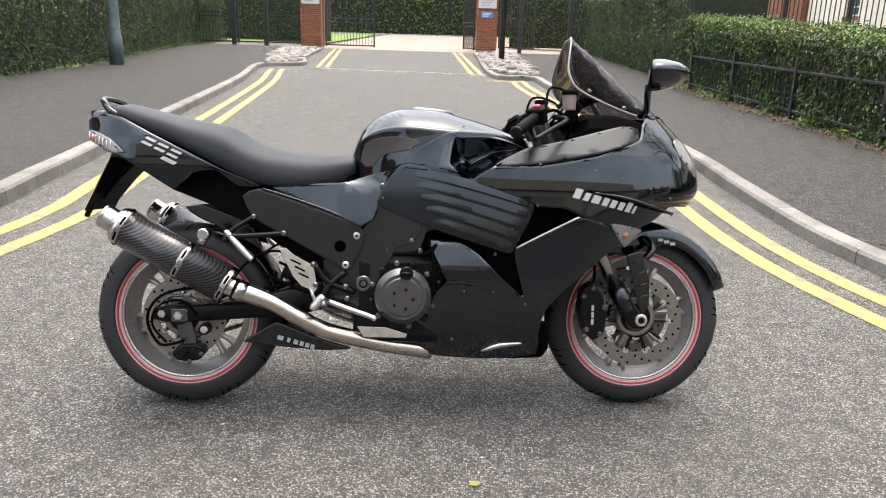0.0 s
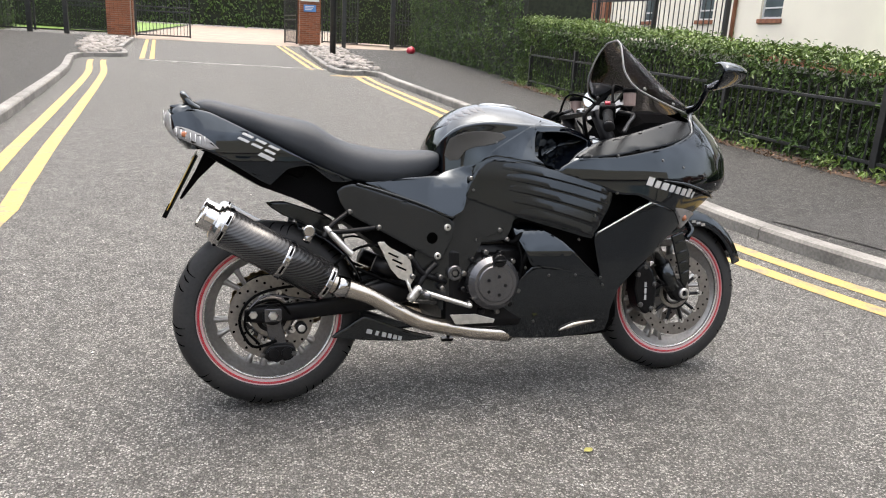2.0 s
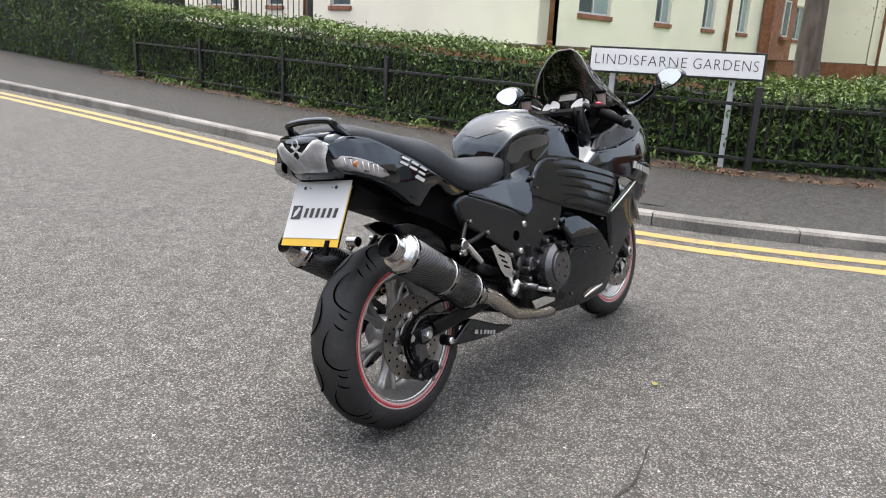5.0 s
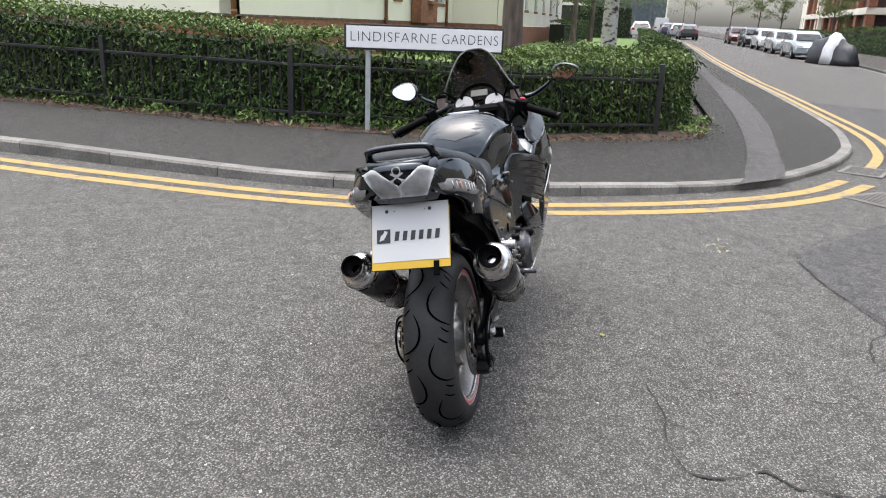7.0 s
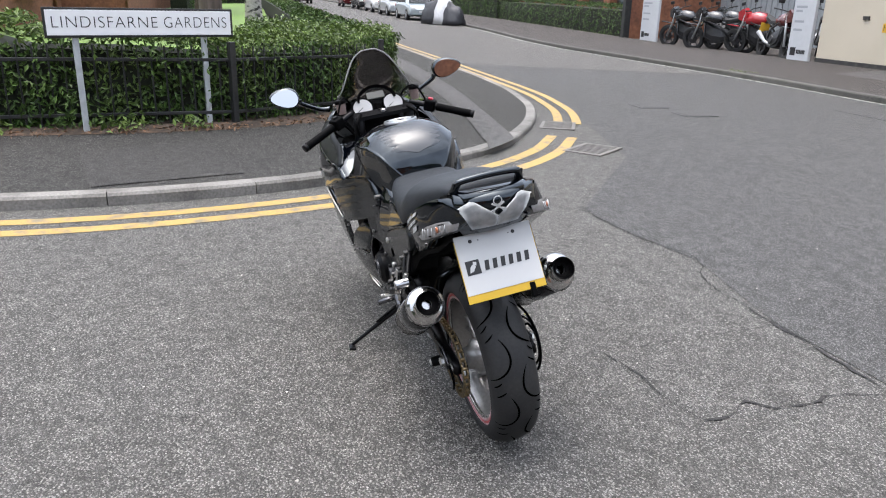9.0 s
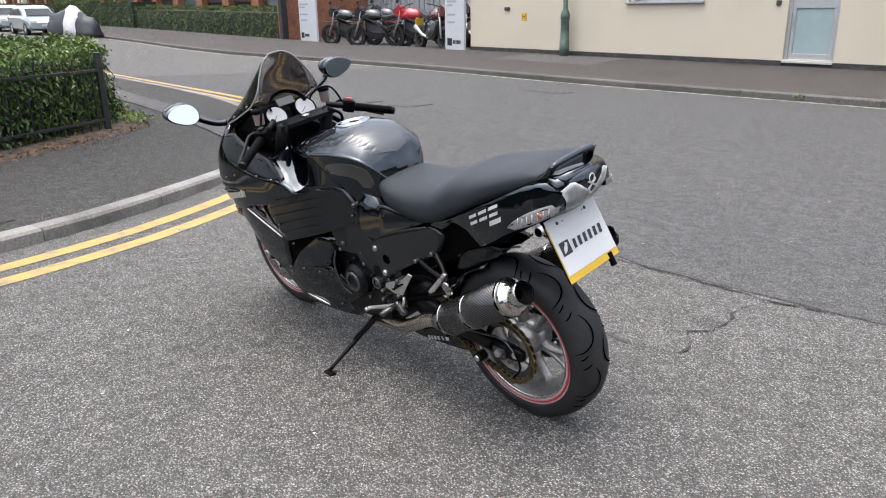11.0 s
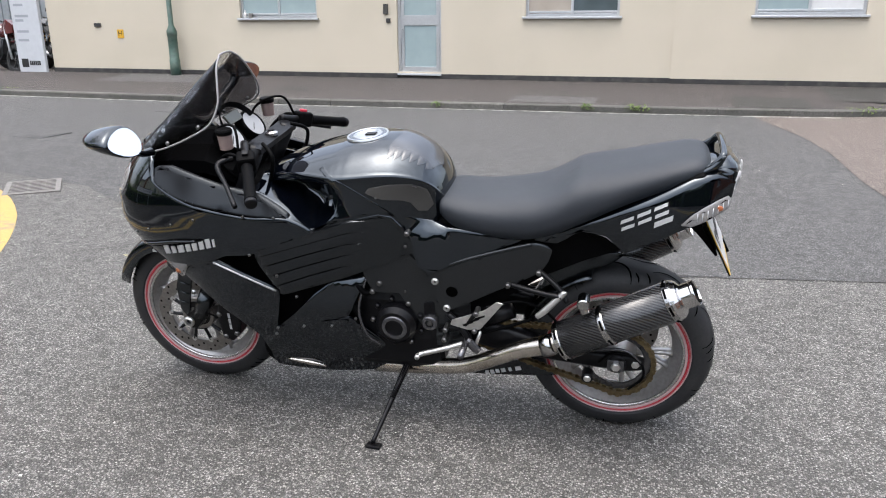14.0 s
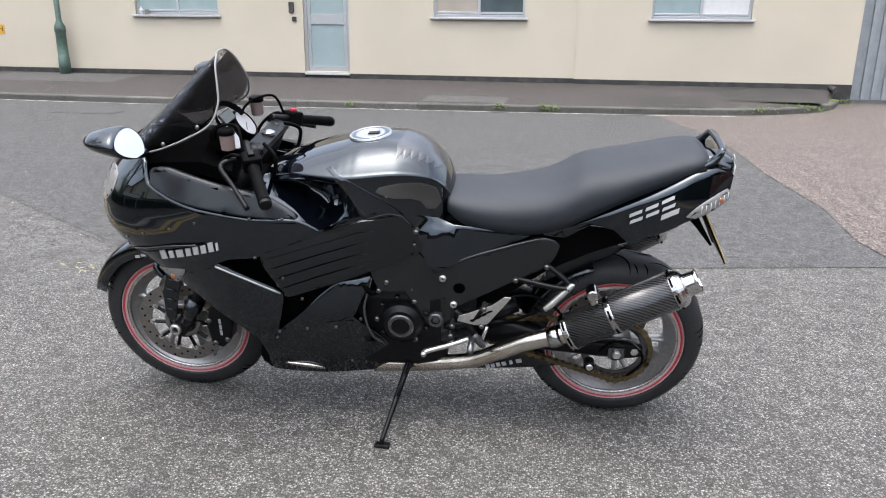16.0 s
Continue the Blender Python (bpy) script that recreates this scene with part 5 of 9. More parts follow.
ang = math.degrees(math.atan2((rb - ra).y, (rb - ra).x))
for z in (0.3, 1.9):
    bm = bmesh.new()
    box(bm, 0, (rb - ra).length, -0.02, 0.02, z, z + 0.05)
    part("rail", bm, IRON, root, m=Matrix.Translation((ra.x, ra.y, gz(18) + 0.15)) @ pose(0, 0, 0, 0, 0, ang))

# lawn before the flats and trees
bm = bmesh.new()
pts = [(6.2, 13), (6.2, 3), (7.2, 1.2), (9.2, 0.2), (60, 0.6), (60, 8), (12.6, 8), (12.4, 13)]
bm.faces.new([bm.verts.new((x, y, 0.16)) for x, y in pts])
bmesh.ops.recalc_face_normals(bm, faces=bm.faces)
solo("lawn", bm, GRASS, "mown green lawn in front of the flats", "lawn", kind="structure")


def tree(x, y, z, h, r, crown_r, crown_z, bark, leaf, n, seed, label, droop=0.0, lean=0.0, low=0.0):
    rng = random.Random(seed)
    root = thing("tree", label, "tree", m=Matrix.Translation((x, y, z)))
    bm = bmesh.new()
    pts = [(lean * t * t + 0.05 * math.sin(t * 7 + seed), 0.04 * math.cos(t * 5 + seed), h * t) for t in [i / 10 for i in range(11)]]
    tube(bm, [(0, 0, -0.2)] + pts, [r * 1.35, r * 1.2] + [r * (1 - 0.75 * i / 10) for i in range(1, 11)], 12)
    tips = []
    for k in range(14):
        t = rng.uniform(0.35, 0.95)
        a, L = rng.uniform(0, 6.28), crown_r * rng.uniform(0.5, 0.95)
        b = Vector((lean * t * t, 0, h * t))
        m1 = b + Vector((math.cos(a) * L * 0.5, math.sin(a) * L * 0.5, L * 0.35))
        e = b + Vector((math.cos(a) * L, math.sin(a) * L, L * (0.45 - droop)))
        tube(bm, [b, m1, e], [r * 0.35, r * 0.2, r * 0.07], 6)
        tips += [m1, e, (m1 + e) / 2]
    part("trunk", bm, bark, root, smooth=True)
    S, N = [], []
    g = np.random.default_rng(seed)
    clumps = tips + [Vector((rng.gauss(0, 0.5) * crown_r, rng.gauss(0, 0.5) * crown_r, crown_z + rng.gauss(0, 0.35) * crown_r)) for _ in range(26)]
    for c in clumps:
        for _ in range(n // len(clumps)):
            v = g.normal(0, 1, 3)
            v /= np.linalg.norm(v)
            q = g.uniform(0.2, 1) * crown_r * 0.3
            d = droop * abs(g.normal()) * crown_r * 0.8
            if c.z + v[2] * q * 0.8 - d < low * (1 + 0.25 * math.sin(c.x * 9 + c.y * 5)):
                continue
            S.append((c.x + v[0] * q, c.y + v[1] * q, c.z + v[2] * q * 0.8 - d))
            N.append(tuple(v + np.array([0, 0, 0.4])))
    scatter_leaves("crown", S, N, 0.075 if n > 8000 else 0.16, leaf, root, seed=seed, tilt=1.2)


tree(7.67, 1.24, 0.13, 6.0, 0.155, 2.6, 5.4, BARK, TREE_LEAF, 14000, 61, "street tree with grey-brown trunk behind the hedge")
tree(22.0, 0.85, 0.1, 8.5, 0.27, 3.4, 5.6, BIRCH, TREE_LEAF, 34000, 62, "weeping birch with white and black bark", 0.42, 1.2, 1.9)
for i, (x, y, s) in enumerate(((38, 3.6, 1.1), (46, 3.4, 1), (60, 3.5, 1.3))):
    tree(x, y, 0.1, 7 * s, 0.16, 2.6 * s, 5.2 * s, BARK, TREE_LEAF, 5000, 63 + i, "slim street tree on the lawn by the flats", 0.25, 0.0, 2.3)
for i, (x, y, s) in enumerate(((57, -12.2, 0.8), (72, -11.0, 0.9), (84, -10.5, 1.0), (105, -9.5, 1.3), (128, -6, 1.6), (118, 3, 1.6), (140, 1, 2.0), (150, -5, 2.0), (98, 4, 1.4))):
    tree(x, y, -0.2, 5.5 * s, 0.08, 1.9 * s, 4.6 * s, BARK, TREE_LEAF, 2600, 73 + i, "small round street tree on the far pavement", 0.0)
hedge("hedge", [(9.2, -0.9), (14, -1.15), (26, -1.2), (60, -0.2)], 1.2, 0.8, 0.11, 120, (LEAF_DARK, LEAF), "low clipped hedge between lawn and pavement", 57)
hedge("hedge", [(40, 4.2), (47, 4.0), (54, 4.2)], 1.0, 1.2, 0.14, 90, (LEAF_DARK, LEAF_DARK), "low shrubs before the flats", 58)
hedge("hedge", [(62, 1.5), (60, 3), (56, 5.2)], -3, 2.6, 0.2, 60, (LEAF_DARK, LEAF), "belt of dark shrubs closing the lawn", 59)

# ---- parked vehicles ----
CAR_GLASS = mat("car_window", (0.03, 0.035, 0.04), 0.05, spec=0.7)
RUBBER = mat("car_tyre", (0.02, 0.02, 0.02), 0.8)
COVER_DARK = mat("dark_cover_cloth", (0.03, 0.032, 0.04), 0.55, grain=0.2, scale=10, bump=0.4)
COVER_PALE = mat("silver_cover_cloth", (0.75, 0.76, 0.78), 0.45, grain=0.1, scale=10, bump=0.4)
RED_LAMP = mat("red_lamp", (0.45, 0.02, 0.02), 0.2)


def car(x, y, rot, paint, label, van=False, s=1.0):
    """A parked car: lofted body with glasshouse, wheels, lamps and plate bars."""
    z = gz(y)
    root = thing("car" if not van else "van", label, "car" if not van else "van", "parked cars", m=Matrix.Translation((x, y, z)) @ pose(0, 0, 0, 0, 0, rot) @ Matrix.Scale(s, 4))
    H = 1.45 if not van else 1.95
    prof = [(-2.1, 0.35, 0.62), (-2.08, 0.3, 0.92), (-1.6, 0.25, 0.98), (-0.9, 0.22, 1.0), (0.6, 0.22, 0.98), (1.3, 0.22, 0.9), (1.9, 0.25, 0.78), (2.1, 0.32, 0.6)]
    bm = bmesh.new()
    secs = []
    for u, lo, hi in prof:
        w = 0.86 - 0.12 * max(0, abs(u) - 1.5)
        secs.append([(u, -w, lo + 0.1), (u, -w * 0.9, lo), (u, w * 0.9, lo), (u, w, lo + 0.1), (u, w * 1.0, hi - 0.15), (u, w * 0.92, hi), (u, -w * 0.92, hi), (u, -w, hi - 0.15)])
    loft(bm, secs)
    bmesh.ops.recalc_face_normals(bm, faces=bm.faces)
    part("body", bm, paint, root, smooth=False)
    top = [(-1.95, 0.93, 0.78), (-1.45, H - 0.12, 0.66), (-0.9, H, 0.62), (0.1, H, 0.62), (0.5, H - 0.1, 0.66), (1.2, 0.93, 0.76)] if not van else [(-2.05, 0.9, 0.84), (-2.0, H - 0.05, 0.76), (-1.2, H, 0.74), (0.6, H, 0.72), (0.9, H - 0.15, 0.74), (1.4, 0.93, 0.8)]
    bm = bmesh.new()
    loft(bm, [[(u, -w * 0.9, h), (u, -w, h - 0.08), (u, -0.82, 0.86), (u, 0.82, 0.86), (u, w, h - 0.08), (u, w * 0.9, h)] for u, h, w in top])
    bmesh.ops.recalc_face_normals(bm, faces=bm.faces)
    part("roof", bm, paint, root)
    for sgn in (-1, 1):
        for a, b in ((-1.35, -0.5), (-0.42, 0.55)) if not van else ((0.0, 0.8),):
            bm = bmesh.new()
            prism(bm, [(a - 0.12, 0.97), (b + (0.25 if b > 0.5 else 0), 0.97), (b, H - 0.16), (a + 0.12, H - 0.16)], 0, 0.02)
            part("side_window", bm, CAR_GLASS, root, m=Matrix.Translation((0, sgn * 0.80, 0)) @ pose(0, 0, 0, 90 - 12 * sgn * 0, 0, 0) @ Matrix.Translation((0, 0, -0.01)))
    for u0, u1, z0, z1, nm in ((-1.97, -1.55, 0.97, H - 0.17, "rear_window"), (1.2, 0.56, 0.97, H - 0.15, "windscreen")):
        bm = bmesh.new()
        o = -0.02 if u0 < 0 else 0.02
        vs = [bm.verts.new(q) for q in ((u0 + o, -0.66, z0), (u0 + o, 0.66, z0), (u1 + o, 0.56, z1), (u1 + o, -0.56, z1))]
        bm.faces.new(vs)
        bmesh.ops.solidify(bm, geom=bm.faces[:], thickness=0.02)
        bmesh.ops.recalc_face_normals(bm, faces=bm.faces)
        part(nm, bm, CAR_GLASS, root)
    for u in (-1.3, 1.32):
        for sgn in (-1, 1):
            bm = bmesh.new()
            lathe(bm, [(0.19, -0.1), (0.3, -0.1), (0.32, -0.07), (0.32, 0.07), (0.3, 0.1), (0.19, 0.1)], 20, closed=True)
            w = part("wheel", bm, RUBBER, root, m=Matrix.Translation((u, sgn * 0.77, 0.32)) @ pose(0, 0, 0, 90, 0, 0))
            bm = bmesh.new()
            lathe(bm, [(0, -0.08), (0.19, -0.09), (0.19, 0.09), (0, 0.08)], 16)
            part("wheel_rim", bm, SILVER, w)
    for sgn in (-1, 1):
        bm = bmesh.new()
        box(bm, -2.11, -2.02, sgn * 0.68 - 0.12, sgn * 0.68 + 0.12, 0.7, 0.88, 0.02)
        part("tail_lamp", bm, RED_LAMP, root)
        bm = bmesh.new()
        box(bm, 1.95, 2.08, sgn * 0.6 - 0.14, sgn * 0.6 + 0.14, 0.6, 0.72, 0.02)
        part("headlamp", bm, WHITE, root)
    bm = bmesh.new()
    box(bm, 2.1, 2.12, -0.26, 0.26, 0.42, 0.52)
    part("number_plate", bm, WHITE, root)


PAINTS = {n: mat(n + "_car_paint", c, 0.25, coat=0.6) for n, c in (("silver", (0.45, 0.47, 0.48)), ("white", (0.75, 0.75, 0.74)), ("black", (0.012, 0.012, 0.014)), ("dark_red", (0.10, 0.012, 0.012)), ("pale_blue", (0.4, 0.46, 0.48)), ("red", (0.5, 0.02, 0.03)), ("blue", (0.03, 0.05, 0.12)))}
for x, y, n, lb in ((43.8, -8.3, "pale_blue", "pale silver-blue car parked at the far kerb"), (50, -8.15, "silver", "silver car parked at the far kerb"), (56.2, -8.0, "white", "white car parked at the far kerb"), (62.4, -7.7, "black", "black car parked at the far kerb"), (69, -7.2, "dark_red", "dark red car parked at the far kerb")):
    car(x, y, 182, PAINTS[n], lb)
for x, y, n, lb, van in ((76.5, -3.3, "black", "black car parked at the near kerb", 0), (82.8, -2.5, "silver", "silver car parked at the near kerb", 0), (89, -1.6, "blue", "dark blue car parked further along the kerb", 0), (96.5, -0.8, "white", "white van parked far along the road", 1), (70, 1.0, "white", "white car parked beyond the hedge", 0)):
    car(x, y, 4, PAINTS[n], lb, van)
car(-9.5, 44, 90, PAINTS["red"], "red car parked beyond the gate")

# motorcycle under its cover
root = thing("covered_motorcycle", "motorcycle parked under a black and silver cover", "motorcycle", m=Matrix.Translation((37.6, -8.5, gz(-8.5))) @ pose(0, 0, 0, 0, 0, 210) @ Matrix.Scale(1.15, 4))
for nm, rows, mt in (("dark_cover", [(-1.15, 0.55, 0.22), (-1.0, 0.95, 0.34), (-0.5, 1.05, 0.4), (-0.1, 1.2, 0.42)], COVER_DARK), ("pale_cover", [(-0.1, 1.2, 0.42), (0.1, 1.3, 0.44), (0.3, 1.24, 0.44), (0.5, 1.02, 0.40)], COVER_PALE), ("front_cover", [(0.5, 1.02, 0.40), (0.8, 0.84, 0.38), (1.1, 0.8, 0.34), (1.25, 0.5, 0.25)], COVER_DARK)):
    bm = bmesh.new()
    loft(bm, [[(u + 0.04 * math.sin(9 * a), w * math.cos(a) * (1.15 - 0.4 * math.sin(a)), max(0.03, h * math.sin(a) ** 0.8 + 0.03 * math.sin(a * 7 + u * 5))) for a in [math.pi * k / 14 for k in range(15)]] for u, h, w in rows])
    bmesh.ops.recalc_face_normals(bm, faces=bm.faces)
    part(nm, bm, mt, root, smooth=True)


def shop_bike(x, y, rot, paint, label, seed):
    """A parked motorcycle of the dealer, with its main parts."""
    rr = random.Random(seed)
    z = -0.055 + 0.02 * (-y - 9.75)
    root = thing("motorcycle", label, "motorcycle", "dealer's motorcycles", m=Matrix.Translation((x, y, z)) @ pose(0, 0, 0, 0, 0, rot) @ pose(0, 0, 0, -8, 0, 0) @ Matrix.Scale(1.18, 4))
    for u in (-0.7, 0.72):
        bm = bmesh.new()
        lathe(bm, [(0.23, -0.06), (0.29, -0.06), (0.31, 0), (0.29, 0.06), (0.23, 0.06)], 28, closed=True)
        w = part("wheel", bm, RUBBER, root, m=Matrix.Translation((u, 0, 0.31)) @ pose(0, 0, 0, 90, 0, 0))
        bm = bmesh.new()
        lathe(bm, [(0.2, -0.05), (0.235, -0.05), (0.235, 0.05), (0.2, 0.05)], 28, closed=True)
        for k in range(6):
            a = k * math.pi / 3
            tube(bm, [(0.03 * math.cos(a), 0.03 * math.sin(a), 0), (0.21 * math.cos(a), 0.21 * math.sin(a), 0)], 0.014, 6)
        lathe(bm, [(0.02, -0.05), (0.12, -0.05), (0.12, -0.045), (0.02, -0.045)], 20, closed=True)
        part("rim", bm, ENGINE_FAR if seed % 2 else INK, w)
    bm = bmesh.new()
    loft(bm, [[(u, v * w, lo), (u, v * w * 1.15, (lo + hi) / 2), (u, v * w * 0.6, hi), (u, -v * w * 0.6, hi), (u, -v * w * 1.15, (lo + hi) / 2), (u, -v * w, lo)] for v in (1,) for u, w, lo, hi in ((-0.15, 0.09, 0.78, 0.84), (0.0, 0.14, 0.74, 0.98), (0.2, 0.17, 0.74, 1.02), (0.42, 0.13, 0.74, 0.96))])
    bmesh.ops.recalc_face_normals(bm, faces=bm.faces)
    part("fuel_tank", bm, paint, root, smooth=True)
    bm = bmesh.new()
    loft(bm, [[(u, -w, z0), (u, -w, z0 + 0.06), (u, 0, z0 + 0.09), (u, w, z0 + 0.06), (u, w, z0)] for u, w, z0 in ((-0.85, 0.06, 0.90), (-0.6, 0.12, 0.84), (-0.3, 0.13, 0.77), (-0.08, 0.10, 0.78))])
    bmesh.ops.recalc_face_normals(bm, faces=bm.faces)
    part("seat", bm, RUBBER, root)
    bm = bmesh.new()
    loft(bm, [[(u, -w, lo), (u, -w * 1.1, (lo + hi) / 2), (u, -w * 0.8, hi), (u, w * 0.8, hi), (u, w * 1.1, (lo + hi) / 2), (u, w, lo)] for u, w, lo, hi in ((-0.28, 0.08, 0.36, 0.5), (-0.12, 0.15, 0.26, 0.56), (0.12, 0.16, 0.24, 0.62), (0.3, 0.12, 0.28, 0.7), (0.38, 0.1, 0.4, 0.72))])
    bmesh.ops.recalc_face_normals(bm, faces=bm.faces)
    part("engine", bm, ENGINE_FAR, root, smooth=False)
    for v in (-0.16, 0.16):
        bm = bmesh.new()
        tube(bm, [(0.45, v * 0.3, 0.95), (0.25, v, 0.78), (-0.1, v, 0.66), (-0.28, v * 0.8, 0.42)], 0.022, 8)
        tube(bm, [(-0.1, v * 0.8, 0.7), (-0.5, v * 0.6, 0.78), (-0.85, v * 0.4, 0.9)], 0.016, 8)
        tube(bm, [(0.35, v * 0.8, 0.74), (0.36, v * 0.9, 0.4), (0.1, v * 0.9, 0.26)], 0.018, 8)
        part("frame_rail", bm, INK, root, smooth=True)
    bm = bmesh.new()
    lathe(bm, [(0.0, 0.0), (0.1, 0.0), (0.11, -0.02), (0.11, -0.05)], 20)
    part("engine_cover", bm, SILVER if seed % 2 else ENGINE_FAR, root, m=Matrix.Translation((0.05, -0.19, 0.42)) @ pose(0, 0, 0, 90, 0, 0))
    for v in (-0.1, 0.1):
        bm = bmesh.new()
        tube(bm, [(-0.7, v, 0.31), (-0.2, v * 0.8, 0.42)], 0.028, 8)
        part("swing_arm", bm, ENGINE_FAR, root)
    for v in (-0.1, 0.1):
        bm = bmesh.new()
        tube(bm, [(0.72, v, 0.31), (0.52, v, 0.75), (0.45, v, 1.0)], 0.026, 8)
        part("fork_leg", bm, SILVER, root, smooth=True)
    bm = bmesh.new()
    tube(bm, [(0.3, -0.38, 1.08), (0.42, -0.18, 1.06), (0.45, 0, 1.02), (0.42, 0.18, 1.06), (0.3, 0.38, 1.08)], 0.014, 8)
    part("handlebar", bm, INK, root)
    bm = bmesh.new()
    loft(bm, [[(u, -w, lo), (u, -w, hi), (u, w, hi), (u, w, lo)] for u, w, lo, hi in ((0.40, 0.13, 0.80, 0.98), (0.52, 0.12, 0.8, 1.1), (0.66, 0.06, 0.84, 1.0))])
    bmesh.ops.recalc_face_normals(bm, faces=bm.faces)
    part("nose_fairing", bm, paint, root)
    bm = bmesh.new()
    box(bm, 0.50, 0.96, -0.05, 0.05, 0.66, 0.69, 0.01, m=Matrix.Translation((0.72, 0, 0.66)) @ pose(0, 0, 0, 0, -6, 0) @ Matrix.Translation((-0.72, 0, -0.66)))
    part("mudguard", bm, paint, root)
    bm = bmesh.new()
    tube(bm, [(0.1, -0.14, 0.3), (-0.3, -0.16, 0.36), (-0.75, -0.18, 0.55)], [0.03, 0.035, 0.055], 10)
    part("exhaust", bm, SILVER if seed % 3 else INK, root, smooth=True)
    for v in (-0.3, 0.3):
        bm = bmesh.new()
        tube(bm, [(0.4, v * 0.8, 1.08), (0.42, v, 1.22)], 0.008, 6)
        box(bm, 0.4, 0.43, v - 0.07, v + 0.07, 1.2, 1.28, 0.01)
        part("mirror", bm, INK, root)
    bm = bmesh.new()
    box(bm, -0.95, -0.93, -0.11, 0.11, 0.58, 0.78, 0.005, m=pose(0, 0, 0, 0, 0, 0))
    part("number_plate", bm, SIGN_YELLOW if seed % 2 == 0 else WHITE, root)
    bm = bmesh.new()
    tube(bm, [(-0.93, 0, 0.78), (-0.8, 0, 0.9)], 0.02, 6)
    part("plate_hanger", bm, INK, root)


ENGINE_FAR = mat("dark_engine", (0.03, 0.03, 0.032), 0.45, 0.5, grain=0.3, scale=30)
shop_bike(20.6, -12.9, 25, PAINTS["black"], "black and grey naked motorcycle on the dealer's forecourt", 1)
shop_bike(19.6, -13.9, 20, PAINTS["black"], "black motorcycle with chrome exhaust on the forecourt", 3)
shop_bike(19.0, -12.9, 30, PAINTS["black"], "grey and black motorcycle on the dealer's forecourt", 5)
shop_bike(17.7, -13.5, 28, PAINTS["red"], "orange-red motorcycle on the dealer's forecourt", 7)
shop_bike(16.3, -12.8, 165, PAINTS["dark_red"], "dark red motorcycle with yellow rear plate on the forecourt", 2)
shop_bike(15.6, -14.0, 150, PAINTS["black"], "black motorcycle with yellow rear plate on the forecourt", 4)
shop_bike(17.0, -14.8, 140, PAINTS["black"], "black motorcycle at the back of the forecourt", 9)

# ---- small things on the road ----
LEAF_Y = mat("yellow_green_leaf", (0.36, 0.34, 0.07), 0.6)
SPRIG = mat("pale_dry_sprig", (0.42, 0.38, 0.24), 0.7, per_island=0.3)
for x, y, s, rot in ((0.92, -0.435, 0.035, 20), (5.0, -1.9, 0.05, 80)):
    bm = bmesh.new()
    rows = [[(0.5 * s * t, -0.32 * s * math.sin(math.pi * (t + 1) / 2), 0.004), (0.5 * s * t, 0, 0.0015), (0.5 * s * t, 0.32 * s * math.sin(math.pi * (t + 1) / 2), 0.005)] for t in (-1, -0.6, -0.2, 0.2, 0.6, 0.95)]
    loft(bm, rows, closed=False)
    solo("fallen_leaf", bm, LEAF_Y, "small yellow-green fallen leaf on the road", "leaf", m=Matrix.Translation((x, y, gz(y) + 0.004)) @ pose(0, 0, 0, 0, 0, rot))
S, N = [], []
rng = np.random.default_rng(77)
for cx, cy, n, sp in ((2.63, -1.0, 12, 0.06), (2.60, -1.08, 6, 0.08)):
    for _ in range(n):
        S.append((cx + rng.normal(0, sp), cy + rng.normal(0, sp * 0.5), gz(cy) + 0.02))
        N.append((0, 0, 1))
tagged(scatter_leaves("fallen_sprig", S, N, 0.035, SPRIG, seed=78), "small fallen sprig of pale dry leaves on the road", "leaves", kind="stuff")
S, N = [], []
for _ in range(500):
    x, y = rng.uniform(-4, 7), rng.uniform(-9, 3)
    S.append((x, y, gz(y) + 0.012))
    N.append((0, 0, 1))
GRIT = mat("pale_grit", (0.6, 0.57, 0.52), 0.8, per_island=0.4)
tagged(scatter_leaves("road_grit", S, N, 0.012, GRIT, seed=79, slim=0.8, tilt=0.3), "scattered pale grit and crumbs on the road", "grit", kind="stuff")
# brick houses and trees behind the camera close the place
far_house(-26, 12, 24, 7, 270, BRICK_FAR, None, "red brick house across the junction", 2, 6)
far_house(-24, -14, 18, 6, 180, BRICK_FAR, None, "red brick house further down the main road", 2, 5)
for i, (x, y) in enumerate(((-16, 6), (-18, -6), (-20, 0))):
    tree(x, y, 0, 7, 0.18, 3.0, 5.5, BARK, TREE_LEAF, 2500, 91 + i, "broad street tree across the junction", 0.1)

# ---- the motorcycle ----
CAP_M = mat("satin_steel_cap", (0.42, 0.43, 0.44), 0.3, 0.9, grain=0.1, scale=200)
GLOSS = mat("gloss_black_paint", (0.001, 0.0015, 0.003), 0.045, spec=0.72)
MATTE = mat("satin_black_plastic", (0.0025, 0.0025, 0.003), 0.19, grain=0.25, scale=350, bump=0.02, spec=0.62)
ROUGHBLACK = mat("rough_black_plastic", (0.002, 0.002, 0.0023), 0.55, grain=0.3, scale=250, bump=0.25, spec=0.04)
GRIPPAD = mat("dark_grey_textured_pad", (0.066, 0.063, 0.058), 0.45, grain=0.3, scale=700, bump=0.3, spec=0.3)
COCKPIT_M = mat("grained_cockpit_plastic", (0.006, 0.006, 0.007), 0.3, grain=0.2, scale=500, bump=0.03, spec=0.24)
FRAME_M = mat("dark_satin_frame", (0.015, 0.015, 0.0152), 0.24, grain=0.2, scale=300, bump=0.04, spec=0.42)
for m in (GLOSS, MATTE, COCKPIT_M, FRAME_M):
    m.node_tree.nodes["Principled BSDF"].inputs["Specular Tint"].default_value = (0.84, 0.93, 1.0, 1)  # tints reflections blue, in place of a bluer sky
